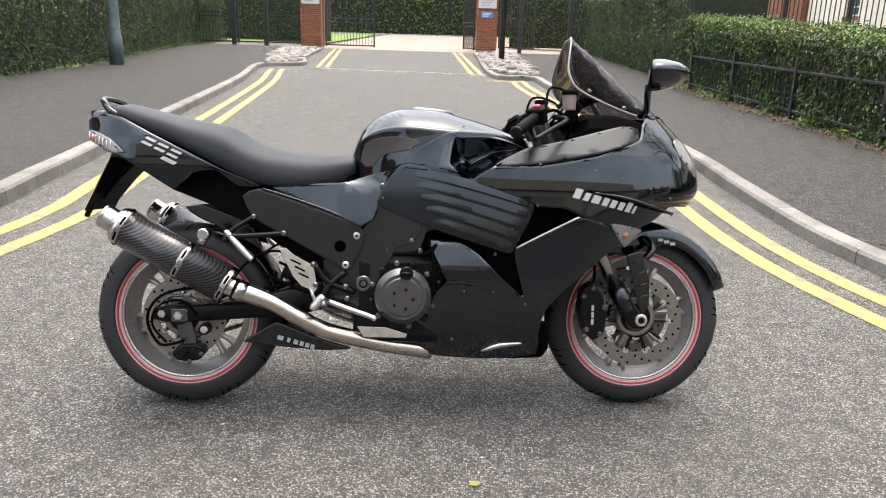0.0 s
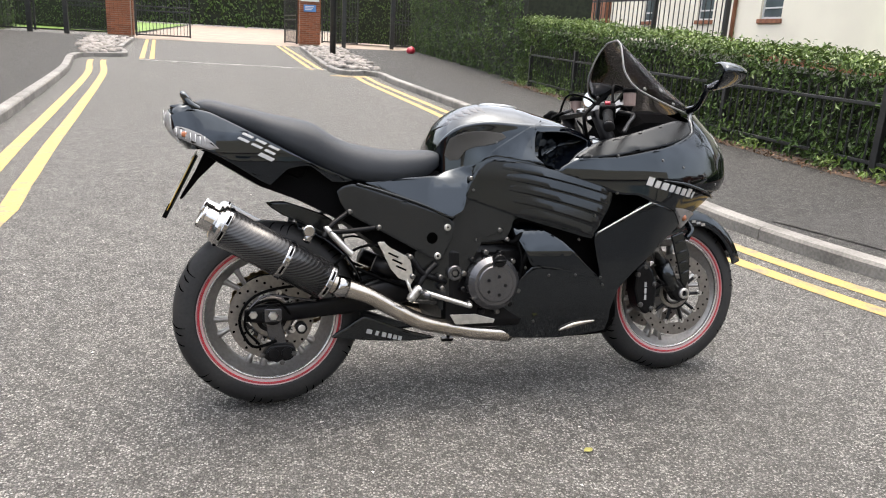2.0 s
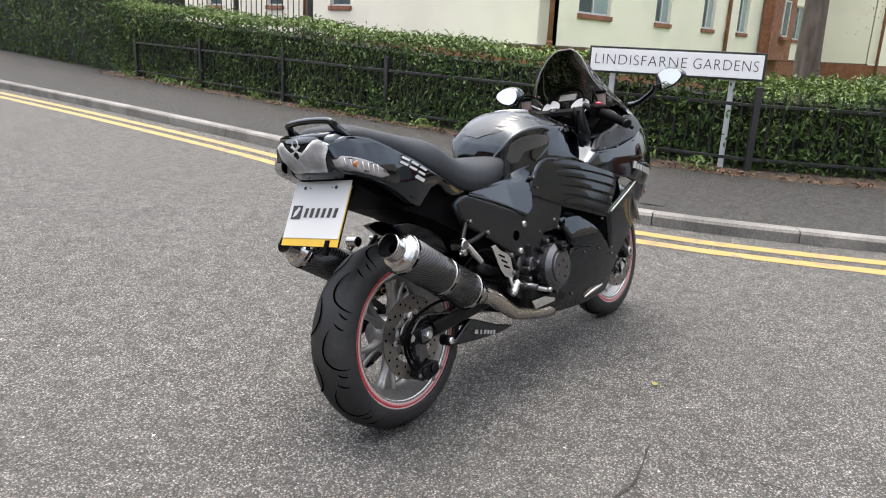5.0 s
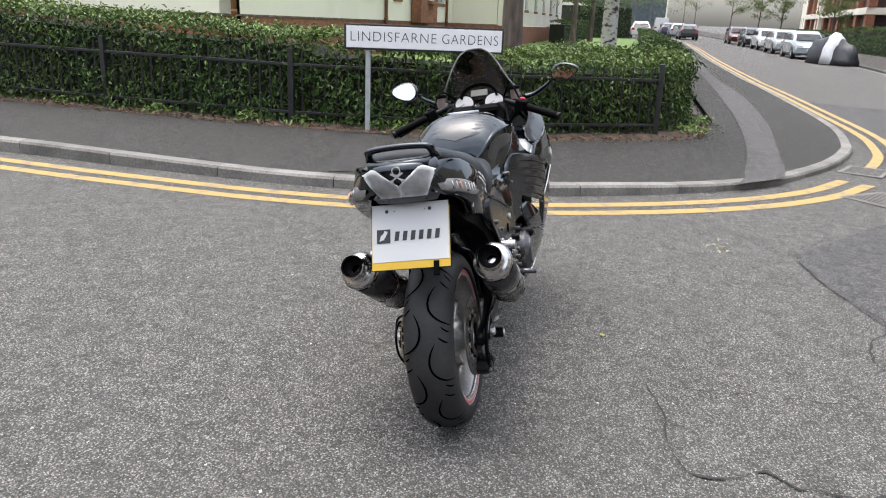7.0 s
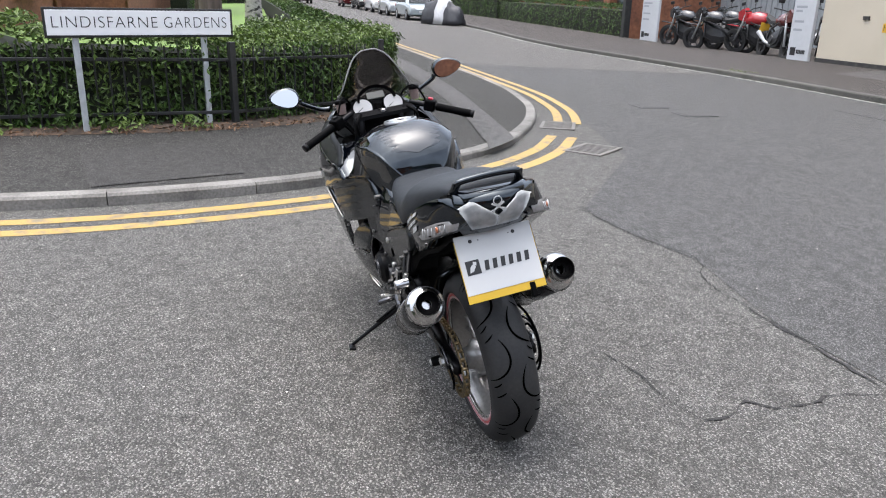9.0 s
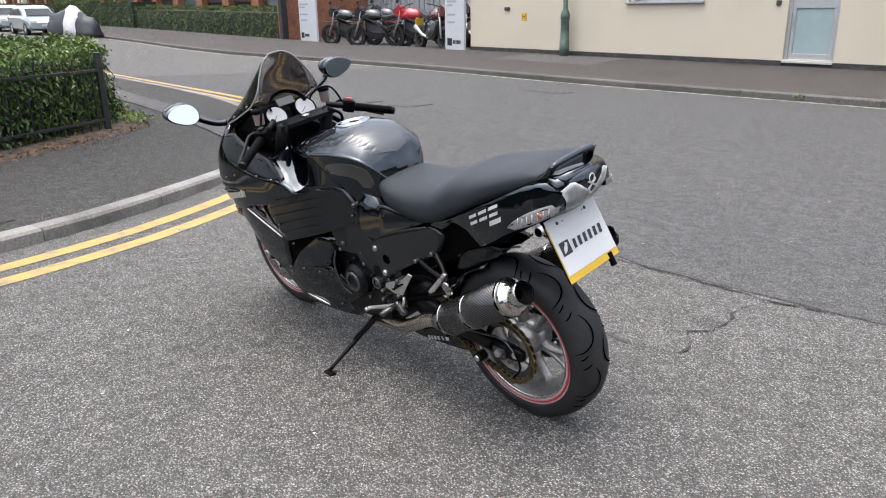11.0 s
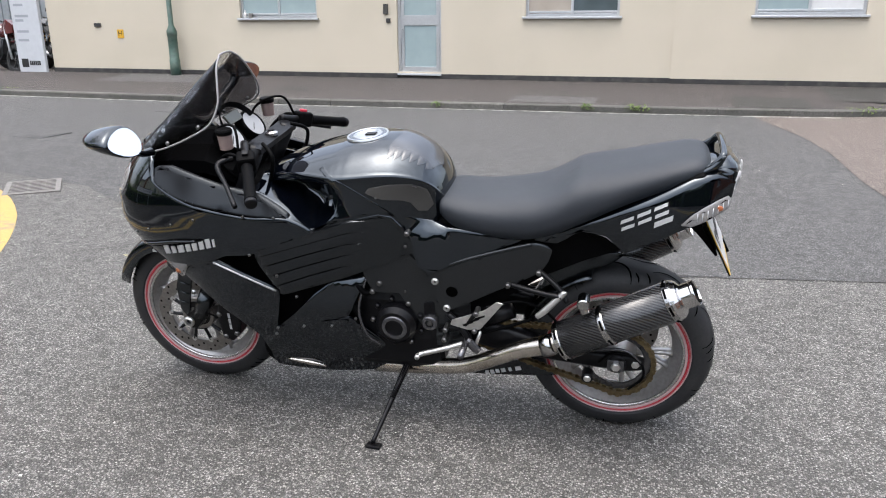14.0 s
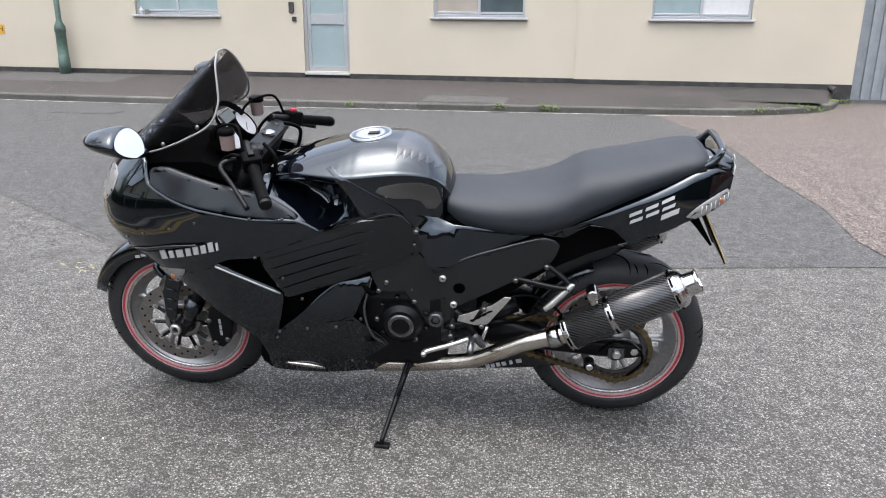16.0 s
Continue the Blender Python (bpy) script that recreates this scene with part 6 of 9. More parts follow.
# slight blue in the vinyl colours stands for the sky's tint
SEAT_M = mat("black_seat_vinyl", (0.023, 0.0275, 0.0345), 0.58, spec=0.32, grain=0.18, scale=450, bump=0.25, second=(0.031, 0.036, 0.044), second_scale=6)
TYRE_M = mat("tyre_rubber", (0.025, 0.025, 0.0265), 0.62, grain=0.15, scale=120, bump=0.12, second=(0.036, 0.0355, 0.035), second_scale=9, spec=0.3)
# near-black for grooves, slots and holes: their shade is put into the colour
HOLLOW_BLACK = mat("tread_groove_black", (0.0015, 0.0015, 0.0015), 1.0, spec=0.0)
RIM_M = mat("grey_cast_alloy", (0.35, 0.34, 0.33), 0.36, 0.75, grain=0.12, scale=90, bump=0.1)
POLISHED = mat("polished_rim_lip", (0.5, 0.49, 0.47), 0.25, 0.9, grain=0.1, scale=60)
RED_TAPE = mat("red_rim_tape", (0.62, 0.03, 0.05), 0.35)
PINK_TAPE = mat("pale_rim_tape", (0.72, 0.5, 0.5), 0.4)
CHROME = mat("chrome", (0.38, 0.372, 0.365), 0.12, 1.0, grain=0.05, scale=60)
OUTLET_M = mat("polished_outlet", (0.5, 0.49, 0.48), 0.16, 1.0, grain=0.05, scale=60)
STEEL = mat("brushed_steel", (0.55, 0.54, 0.52), 0.32, 0.9, grain=0.12, scale=80)
BOLT = mat("zinc_bolt", (0.12, 0.118, 0.115), 0.35, 0.9)
PIPE_M = mat("heat_tinted_steel", (0.52, 0.48, 0.43), 0.2, 1.0, grain=0.1, scale=30, second=(0.42, 0.37, 0.31), second_scale=8)
DISC_M = mat("brake_disc_steel", (0.22, 0.205, 0.19), 0.4, 0.9, grain=0.15, scale=90)
ENGINE_M = mat("black_engine_case", (0.005, 0.005, 0.006), 0.36, grain=0.3, scale=80, bump=0.2, spec=0.16)
COVER_M = mat("charcoal_engine_cover", (0.095, 0.095, 0.1), 0.27, 0.8, grain=0.15, scale=60)
CHAIN_M = mat("gold_chain", (0.2, 0.15, 0.08), 0.45, 0.8, grain=0.4, scale=60)
LENS = mat("clear_lens", (0.27, 0.262, 0.258), 0.06, grain=0.15, scale=120, spec=0.7)
LENS_TAIL = mat("pale_tail_lens", (0.9, 0.9, 0.9), 0.12, grain=0.12, scale=60, second=(0.6, 0.62, 0.63), second_scale=14)
AMBER = mat("amber_bulb", (0.46, 0.15, 0.06), 0.3)
PLATE_W = mat("white_plate", (0.78, 0.78, 0.77), 0.35)
PLATE_Y = mat("yellow_plate_edge", (0.8, 0.5, 0.02), 0.4)
DECAL = mat("white_decal", (0.6, 0.6, 0.6), 0.35)
DECAL_S = mat("silver_decal", (0.5, 0.5, 0.5), 0.3, 0.5)
FLUID = mat("brake_fluid_cup", (0.3, 0.22, 0.2), 0.35)
DIAL = mat("white_dial", (0.45, 0.45, 0.45), 0.3)
LCD = mat("green_grey_display", (0.07, 0.074, 0.06), 0.2)
SCREEN_M = glass("smoked_screen", (0.1, 0.088, 0.088), 0.02)
SCREEN_M.node_tree.nodes["Principled BSDF"].inputs["IOR"].default_value = 1.12
SCREEN_EDGE = mat("pale_screen_edge", (0.3, 0.29, 0.29), 0.4)
MIRROR_M = mat("mirror_glass", (0.56, 0.57, 0.59), 0.01, 1.0)


def carbon():
    """Carbon twill: diagonal dark and grey bands under clear lacquer."""
    m = mat("carbon_twill", (0.02, 0.02, 0.021), 0.27, coat=0.3, spec=0.35)
    n, l = m.node_tree.nodes, m.node_tree.links
    co = n.new("ShaderNodeTexCoord")
    w = n.new("ShaderNodeTexWave")
    w.bands_direction = "DIAGONAL"
    w.inputs["Scale"].default_value, w.inputs["Distortion"].default_value = 50, 0.15
    l.new(co.outputs["Object"], w.inputs["Vector"])
    r = n.new("ShaderNodeMix")
    r.data_type = "RGBA"
    l.new(w.outputs["Fac"], r.inputs["Factor"])
    r.inputs["A"].default_value, r.inputs["B"].default_value = (0.006, 0.006, 0.0062, 1), (0.03, 0.03, 0.031, 1)
    l.new(r.outputs["Result"], n["Principled BSDF"].inputs["Base Color"])
    return m


CARBON = carbon()
ROOT_M = Matrix.Translation((0, -0.021, 0.004)) @ pose(0, 0, 0, 0, 0, 3.6) @ pose(0, 0, 0, -10.0, 0, 0)
bike = thing("motorcycle", "black sports touring motorcycle leaning on its side stand", "motorcycle", m=ROOT_M)
NOSE_W = (0.4, 0.5, 0.6, 0.65, 0.70, 0.78, 0.84, 0.9, 0.97, 1.02)
NOSE_U = (1.36, 1.42, 1.53, 1.60, 1.632, 1.622, 1.585, 1.525, 1.46, 1.40)


def table(xs, ys, blur=1.0):
    """A smooth curve through a table of values, as a function."""
    lo, hi = xs[0], xs[-1]
    g = np.linspace(lo, hi, 240)
    y = np.interp(g, xs, ys)
    k = max(1, int(240 * blur * 0.5 / len(xs)))
    pad = np.concatenate((2 * y[0] - y[k:0:-1], y, 2 * y[-1] - y[-2:-k - 2:-1]))
    win = np.hanning(2 * k + 3)[1:-1]
    y = np.convolve(pad, win / win.sum(), "valid")
    return lambda x: float(np.interp(x, g, y))


side_u = table((0.40, 0.55, 0.7, 0.85, 1.0, 1.2, 1.4, 1.6), (0.143, 0.165, 0.205, 0.25, 0.28, 0.295, 0.295, 0.295))
side_w = table((0.1, 0.2, 0.3, 0.45, 0.6, 0.7, 0.8, 0.88, 0.97, 1.05), (0.5, 0.64, 0.8, 0.92, 0.985, 1, 0.95, 0.84, 0.68, 0.5))
nose_line = table(NOSE_W, NOSE_U, 0.8)


def half_width(u, w):
    """Half the fairing's width at a point of its side view."""
    a = side_u(u)
    if u > 1.1:
        f = min(1, max(0, (u - 1.1) / (nose_line(w) - 1.1)))
        a *= max(0.0, 1 - f ** 3.2) ** 0.6
    return a * side_w(w)


tail_u = table((-0.29, -0.24, -0.18, -0.1, 0.0, 0.12, 0.3), (0.085, 0.125, 0.165, 0.182, 0.18, 0.168, 0.15))
tail_w = table((0.62, 0.70, 0.76, 0.82, 0.88, 0.94), (0.9, 0.98, 1.04, 1.02, 0.9, 0.74))


def tail_width(u, w):
    return tail_u(u) * tail_w(w)


def smooth_outline(pts, step):
    """A closed outline through the points, its long runs subdivided and corners eased slightly."""
    out, n = [], len(pts)
    for i in range(n):
        p0, p1, p2, p3 = (Vector(pts[(i + k) % n]) for k in (-1, 0, 1, 2))
        d = (p2 - p1).length
        m = max(1, round(d / step))
        for k in range(m):
            t = k / m
            c = 0.5 * ((2 * p1) + (p2 - p0) * t + (2 * p0 - 5 * p1 + 4 * p2 - p3) * t * t + (3 * p1 - p0 - 3 * p2 + p3) * t ** 3)
            out.append((p1.lerp(p2, t) * 0.5 + c * 0.5))
    return out


def panel(name, pts, width, material, parent=None, off=0.0, roll=0.012, sides=(-1, 1), deep=0.018, label="", step=0.03, push=None, edge=0.003):
    """A moulded body panel: its outline in the side view, laid on the width function, with rolled edges turned in; one for each side."""
    line = smooth_outline(pts, step)
    for side in sides:
        bm = bmesh.new()
        vs = [bm.verts.new((p.x, 0, p.y)) for p in line]
        es = [bm.edges.new((vs[i], vs[(i + 1) % len(vs)])) for i in range(len(vs))]
        bmesh.ops.triangle_fill(bm, edges=es, use_beauty=True)
        us, ws = [p.x for p in line], [p.y for p in line]
        for lo, hi, ax in ((min(us), max(us), 0), (min(ws), max(ws), 2)):
            k = lo + step
            while k < hi:
                co, no = (Vector((k, 0, 0)), Vector((1, 0, 0))) if ax == 0 else (Vector((0, 0, k)), Vector((0, 0, 1)))
                bmesh.ops.bisect_plane(bm, geom=bm.verts[:] + bm.edges[:] + bm.faces[:], plane_co=co, plane_no=no, dist=0.0008)
                k += step
        bmesh.ops.inset_region(bm, faces=bm.faces[:], thickness=roll * 0.55, use_boundary=True, use_even_offset=False)
        rim = {v for e in bm.edges if e.is_boundary for v in e.verts}
        full = lambda u, w: width(u, w) + off + (push(u, w) if push else 0)
        out2d, h = {}, 0.006
        for e in bm.edges:
            if e.is_boundary:
                c = e.link_faces[0].calc_center_median()
                d = (e.verts[0].co + e.verts[1].co) / 2 - c
                t = (e.verts[1].co - e.verts[0].co).normalized()
                d = (d - t * d.dot(t)).normalized()
                for v in e.verts:
                    out2d[v] = out2d.get(v, Vector()) + d
        normals = {}
        for v in bm.verts:
            x, z = v.co.x, v.co.z
            n = Vector((-(full(x + h, z) - full(x - h, z)) / (2 * h), 1, -(full(x, z + h) - full(x, z - h)) / (2 * h))).normalized()
            if v in rim:
                n = (n + out2d[v].normalized() * 0.3).normalized()
            n.y *= side
            normals[v] = n
            v.co.y = side * max(0.0, full(x, z) - (edge if v in rim else 0))
        ring = [e for e in bm.edges if e.is_boundary]
        ex = bmesh.ops.extrude_edge_only(bm, edges=ring)
        for v in ex["geom"]:
            if isinstance(v, bmesh.types.BMVert):
                src = min((e.other_vert(v) for e in v.link_edges if e.other_vert(v) in rim), key=lambda q: (q.co - v.co).length)
                normals[v] = out2d[src].normalized()
                v.co.y = side * max(0.0, abs(v.co.y) - deep)
        bmesh.ops.recalc_face_normals(bm, faces=bm.faces)
        c = sum((f.normal.y * f.calc_area() for f in bm.faces))
        if c * side < 0:
            bmesh.ops.reverse_faces(bm, faces=bm.faces)
        bm.verts.index_update()
        ns = [tuple(normals[v]) for v in bm.verts]
        ob = part(name, bm, material, parent or bike, label, smooth=True)
        ob.data.normals_split_custom_set_from_vertices(ns)


def side_point(u, w, side, off=0.0, width=half_width):
    return Vector((u, side * (width(u, w) + off), w))


def face_on(u, w, side, off=0.0, width=half_width, turn=0.0):
    """A frame lying on the panel: x towards the picture's right as one faces that side, y up, z outwards."""
    p = side_point(u, w, side, off, width)
    e = 0.01
    tu = side_point(u + e, w, side, off, width) - side_point(u - e, w, side, off, width)
    tw = side_point(u, w + e, side, off, width) - side_point(u, w - e, side, off, width)
    x = tu.normalized() * (1 if side < 0 else -1)
    z = x.cross(tw).normalized()
    y = z.cross(x)
    return Matrix(((x.x, y.x, z.x, p.x), (x.y, y.y, z.y, p.y), (x.z, y.z, z.z, p.z), (0, 0, 0, 1))) @ pose(0, 0, 0, 0, 0, turn)


# -- wheels --
def wheel(name, u, w, R, half, rim_r, label, discs, rear):
    hub = part(name, bmesh.new(), RIM_M, bike, label)
    hub.matrix_local = Matrix.Translation((u, 0, w)) @ pose(0, 0, 0, 90, 0, 0)
    # turned parts: local z is the axle
    prof = []
    n = 14
    for k in range(n + 1):
        a = math.pi * k / n - math.pi / 2
        x = math.sin(a)
        crown = R - (R - rim_r - 0.012) * (abs(x) ** 2.6)
        prof.append((crown, half * (0.80 * x + 0.2 * x * (1 - abs(x) ** 3) * 1.6)))
    prof = [(rim_r + 0.008, -half * 0.5), (rim_r + 0.0105, -half * 0.735)] + prof + [(rim_r + 0.0105, half * 0.735), (rim_r + 0.008, half * 0.5)]
    bm = bmesh.new()
    lathe(bm, prof, 72, closed=True)
    bmesh.ops.recalc_face_normals(bm, faces=bm.faces)
    part("tyre", bm, TYRE_M, hub, "black road tyre with curved tread grooves", smooth=True)
    bm = bmesh.new()

    def on_tyre(x, a, lift=0.0022):
        r = R - (R - rim_r - 0.012) * (abs(x) ** 2.6) + lift
        z = half * (0.80 * x + 0.2 * x * (1 - abs(x) ** 3) * 1.6)
        return Vector((r * math.cos(a), r * math.sin(a), z))

    N = 10 if rear else 9
    for k in range(N):
        for sgn in (-1, 1):
            a0 = 2 * math.pi * (k + (0.5 if sgn > 0 else 0)) / N
            for path, da, ln, w0 in (((0.3, -0.12, 0.2, 0.82), 0.0, 0.42, 0.006), ((0.48, 0.56, 0.64, 0.74), 0.45, 0.05, 0.0048), ((0.4, 0.5, 0.6, 0.7), 0.56, 0.06, 0.0048)):
                mid = []
                for i in range(17):
                    t = i / 16
                    x = sum(c * p for c, p in zip(((1 - t) ** 3, 3 * t * (1 - t) ** 2, 3 * t * t * (1 - t), t ** 3), path))
                    mid.append((sgn * x, a0 + da + ln * (1 - (1 - t) ** 1.7)))
                L, Rr = [], []
                for i, (x, a) in enumerate(mid):
                    p, q = mid[max(0, i - 1)], mid[min(16, i + 1)]
                    dx, da2 = (q[0] - p[0]) * half, (q[1] - p[1]) * R
                    d = math.hypot(dx, da2)
                    wdt = w0 * (1 - 0.75 * abs(2 * i / 16 - 1) ** 3) / 2
                    ox, oa = -da2 / d * wdt / half, dx / d * wdt / R
                    L.append(bm.verts.new(on_tyre(x + ox, a + oa)))
                    Rr.append(bm.verts.new(on_tyre(x - ox, a - oa)))
                for i in range(16):
                    bm.faces.new((L[i], L[i + 1], Rr[i + 1], Rr[i]))
    # grooves are dark strips laid on the rubber, their shade painted in
    ob = part("tread_pattern", bm, HOLLOW_BLACK, hub)
    ob["kind"] = "stuff"
    # rim
    h = half * 0.72
    bm = bmesh.new()
    lathe(bm, [(rim_r - 0.002, -h), (rim_r + 0.004, -h), (rim_r + 0.004, h), (rim_r - 0.002, h), (rim_r - 0.012, h - 0.006), (rim_r - 0.018, h - 0.02), (rim_r - 0.04, 0.02), (rim_r - 0.045, 0.0), (rim_r - 0.04, -0.02), (rim_r - 0.018, -h + 0.02), (rim_r - 0.012, -h + 0.006)], 72, closed=True)
    bmesh.ops.recalc_face_normals(bm, faces=bm.faces)
    part("rim", bm, RIM_M, hub, smooth=True)
    for sgn in (-1, 1):
        for r0, r1, z, mt, nm in ((rim_r - 0.001, rim_r + 0.0065, h + 0.0012, RED_TAPE, "rim_stripe"), (rim_r + 0.0065, rim_r + 0.012, h + 0.0008, PINK_TAPE, "rim_edge"), (rim_r - 0.008, rim_r - 0.001, h + 0.0006, PINK_TAPE, "rim_edge"), (rim_r - 0.017, rim_r - 0.0085, h - 0.004, POLISHED, "rim_lip")):
            bm = bmesh.new()
            lathe(bm, [(r0, sgn * z), (r1, sgn * (z - (0.002 if nm != "rim_lip" else -0.003))), (r1, sgn * (z - 0.004)), (r0, sgn * (z - 0.006))], 72, closed=True)
            bmesh.ops.recalc_face_normals(bm, faces=bm.faces)
            part(nm, bm, mt, hub, "red pinstripe tape" if mt is RED_TAPE else "", smooth=True)
    # spokes and hub
    bm = bmesh.new()
    hw = 0.055 if rear else 0.045
    lathe(bm, [(0.014, -hw - 0.02), (0.035, -hw - 0.02), (0.04, -hw), (0.058, -hw + 0.01), (0.058, hw - 0.01), (0.04, hw), (0.035, hw + 0.02), (0.014, hw + 0.02)], 32, closed=True)
    bmesh.ops.recalc_face_normals(bm, faces=bm.faces)
    part("hub", bm, RIM_M, hub, smooth=True)
    S = 6
    for k in range(S):
        bm = bmesh.new()
        a = 2 * math.pi * k / S + 0.25
        ring = ((-1, -0.5), (-0.5, -1), (0.5, -1), (1, -0.5), (1, 0.5), (0.5, 1), (-0.5, 1), (-1, 0.5))
        for sgn in (-1, 1):
            secs = []
            for r, wd, th, tw in ((0.045, 0.013, 0.02, 0.10), (0.075, 0.009, 0.018, 0.05), (0.105, 0.0075, 0.017, 0.075), (rim_r - 0.06, 0.0075, 0.016, 0.135), (rim_r - 0.033, 0.014, 0.022, 0.15)):
                c, q0 = math.cos(a + sgn * tw), math.sin(a + sgn * tw)
                p, q = Vector((c * r, q0 * r, 0)), Vector((-q0, c, 0))
                secs.append([p + q * wd * i + Vector((0, 0, th * j)) for i, j in ring])
            loft(bm, secs)
        bmesh.ops.recalc_face_normals(bm, faces=bm.faces)
        part("spoke", bm, RIM_M, hub, smooth=True)
    # drilled brake discs (local z points to -v, the right side)
    for z, r0, r1 in discs:
        bm = bmesh.new()
        lathe(bm, [(r0, z - 0.0025), (r1, z - 0.0025), (r1, z + 0.0025), (r0, z + 0.0025)], 64, closed=True)
        bmesh.ops.recalc_face_normals(bm, faces=bm.faces)
        d = part("brake_disc", bm, DISC_M, hub, "drilled steel brake disc")
        bm = bmesh.new()
        # drillings are near-black discs on the surface, coloured as shaded holes
        for i in range(36):
            a = 2 * math.pi * i / 36
            r = r0 + (r1 - r0) * (0.25, 0.55, 0.82)[i % 3]
            for sg in (-1, 1):
                bmesh.ops.create_circle(bm, cap_ends=True, segments=8, radius=0.0042, matrix=Matrix.Translation((r * math.cos(a), r * math.sin(a), z + sg * 0.0031)))
        tagged(part("drilling", bm, HOLLOW_BLACK, d), kind="stuff")
        bm = bmesh.new()
        lathe(bm, [(0.035, z - 0.004), (0.05, z - 0.005), (0.056, z - 0.003), (0.056, z + 0.003), (0.05, z + 0.005), (0.035, z + 0.004)], 32, closed=True)
        bmesh.ops.recalc_face_normals(bm, faces=bm.faces)
        part("disc_carrier", bm, ENGINE_M, d)
        for i in range(10):
            a = 2 * math.pi * i / 10
            c = Vector((math.cos(a), math.sin(a), 0)) * (r0 - 0.002)
            bm = bmesh.new()
            tube(bm, [c * 0.45 + Vector((0, 0, z)), c + Vector((0, 0, z))], 0.006, 6)
            bmesh.ops.recalc_face_normals(bm, faces=bm.faces)
            part("carrier_arm", bm, ENGINE_M, d)
            bm = bmesh.new()
            tube(bm, [c + Vector((0, 0, z - 0.005)), c + Vector((0, 0, z + 0.005))], 0.009, 10)
            bmesh.ops.recalc_face_normals(bm, faces=bm.faces)
            part("disc_button", bm, STEEL, d)
    return hub


RW, FW = (0.02, 0.286), (1.438, 0.284)
wheel("rear_wheel", *RW, 0.285, 0.094, 0.208, "rear alloy wheel with red rim stripe", ((0.088, 0.078, 0.126),), True)
wheel("front_wheel", *FW, 0.284, 0.062, 0.211, "front alloy wheel with red rim stripe", ((0.07, 0.104, 0.146), (-0.07, 0.104, 0.146)), False)


def disc_part(name, u, v0, v1, w, r, material, parent=None, seg=24, label="", inner=0.0, bevel=0.003):
    """A short turned part across the bike, from v0 to v1."""
    bm = bmesh.new()
    s = 1 if v1 > v0 else -1
    prof = [(inner, v0), (r, v0), (r, v1 - s * bevel), (r - bevel, v1), (inner, v1)]
    lathe(bm, [(a, -b) for a, b in prof], seg, closed=inner > 0)
    bmesh.ops.recalc_face_normals(bm, faces=bm.faces)
    return part(name, bm, material, parent or bike, label, smooth=False, m=Matrix.Translation((u, 0, w)) @ pose(0, 0, 0, 90, 0, 0))


def eased(rows, n=4):
    """More rows between those given, on a smooth curve."""
    out = []
    for i in range(len(rows) - 1):
        p0, p1, p2, p3 = (np.array(rows[min(max(i + k, 0), len(rows) - 1)]) for k in (-1, 0, 1, 2))
        for k in range(n):
            t = k / n
            out.append(tuple(0.5 * ((2 * p1) + (p2 - p0) * t + (2 * p0 - 5 * p1 + 4 * p2 - p3) * t * t + (3 * p1 - p0 - 3 * p2 + p3) * t ** 3)))
    return out + [rows[-1]]


def bar(name, pts, r, material, parent=None, seg=10, label=""):
    bm = bmesh.new()
    pts = [tuple(p) for p in pts]
    if 3 <= len(pts) <= 10:
        rs = r if isinstance(r, list) else [r] * len(pts)
        curve = eased([(*p, q) for p, q in zip(pts, rs)], 5)
        pts, r = [tuple(float(x) for x in c[:3]) for c in curve], [max(0.001, float(c[3])) for c in curve]
    tube(bm, pts, r, seg)
    bmesh.ops.recalc_face_normals(bm, faces=bm.faces)
    return part(name, bm, material, parent or bike, label, smooth=True)


def plate2d(name, pts, v0, v1, material, parent=None, label="", bevel=0.0):
    """A flat plate in the side view, from v0 to v1."""
    bm = bmesh.new()
    prism(bm, pts, 0, 1)
    for v in bm.verts:
        v.co = Vector((v.co.x, v0 + (v1 - v0) * v.co.z, v.co.y))
    if bevel:
        bmesh.ops.bevel(bm, geom=bm.edges[:], offset=bevel, segments=2, affect="EDGES", profile=0.5)
    bmesh.ops.recalc_face_normals(bm, faces=bm.faces)
    return part(name, bm, material, parent or bike, label)


# -- swing arm, chain, rear brake --
for s in (-1, 1):
    bm = bmesh.new()
    secs = []
    for u, w, h, v, t in ((-0.06, 0.300, 0.016, 0.125, 0.012), (-0.02, 0.303, 0.026, 0.126, 0.014), (0.07, 0.305, 0.025, 0.126, 0.014), (0.2, 0.315, 0.026, 0.12, 0.02), (0.36, 0.345, 0.045, 0.11, 0.03), (0.53, 0.385, 0.045, 0.10, 0.03)):
        secs.append([(u, s * (v + t * i), w + h * j) for i, j in ((-1, -0.7), (-0.7, -1), (0.7, -1), (1, -0.7), (1, 0.7), (0.7, 1), (-0.7, 1), (-1, 0.7))])
    loft(bm, secs)
    bmesh.ops.recalc_face_normals(bm, faces=bm.faces)
    part("swing_arm", bm, ENGINE_M, bike, smooth=True)
    disc_part("axle_nut", 0.02, s * 0.13, s * 0.162, 0.3, 0.014, STEEL, seg=6)
    plate2d("adjuster_block", [(-0.004, 0.281), (0.042, 0.281), (0.046, 0.286), (0.046, 0.316), (0.042, 0.32), (-0.004, 0.32)], s * 0.145, s * 0.15, COVER_M, label="grey steel axle adjuster", bevel=0.002)
    disc_part("axle_plate", 0.02, s * 0.13, s * 0.145, 0.3, 0.03, ENGINE_M)
    disc_part("paddock_bobbin", 0.1, s * 0.14, s * 0.175, 0.262, 0.017, ENGINE_M, label="black swing arm bobbin")
    disc_part("bobbin_cap", 0.1, s * 0.175, s * 0.178, 0.262, 0.011, STEEL)
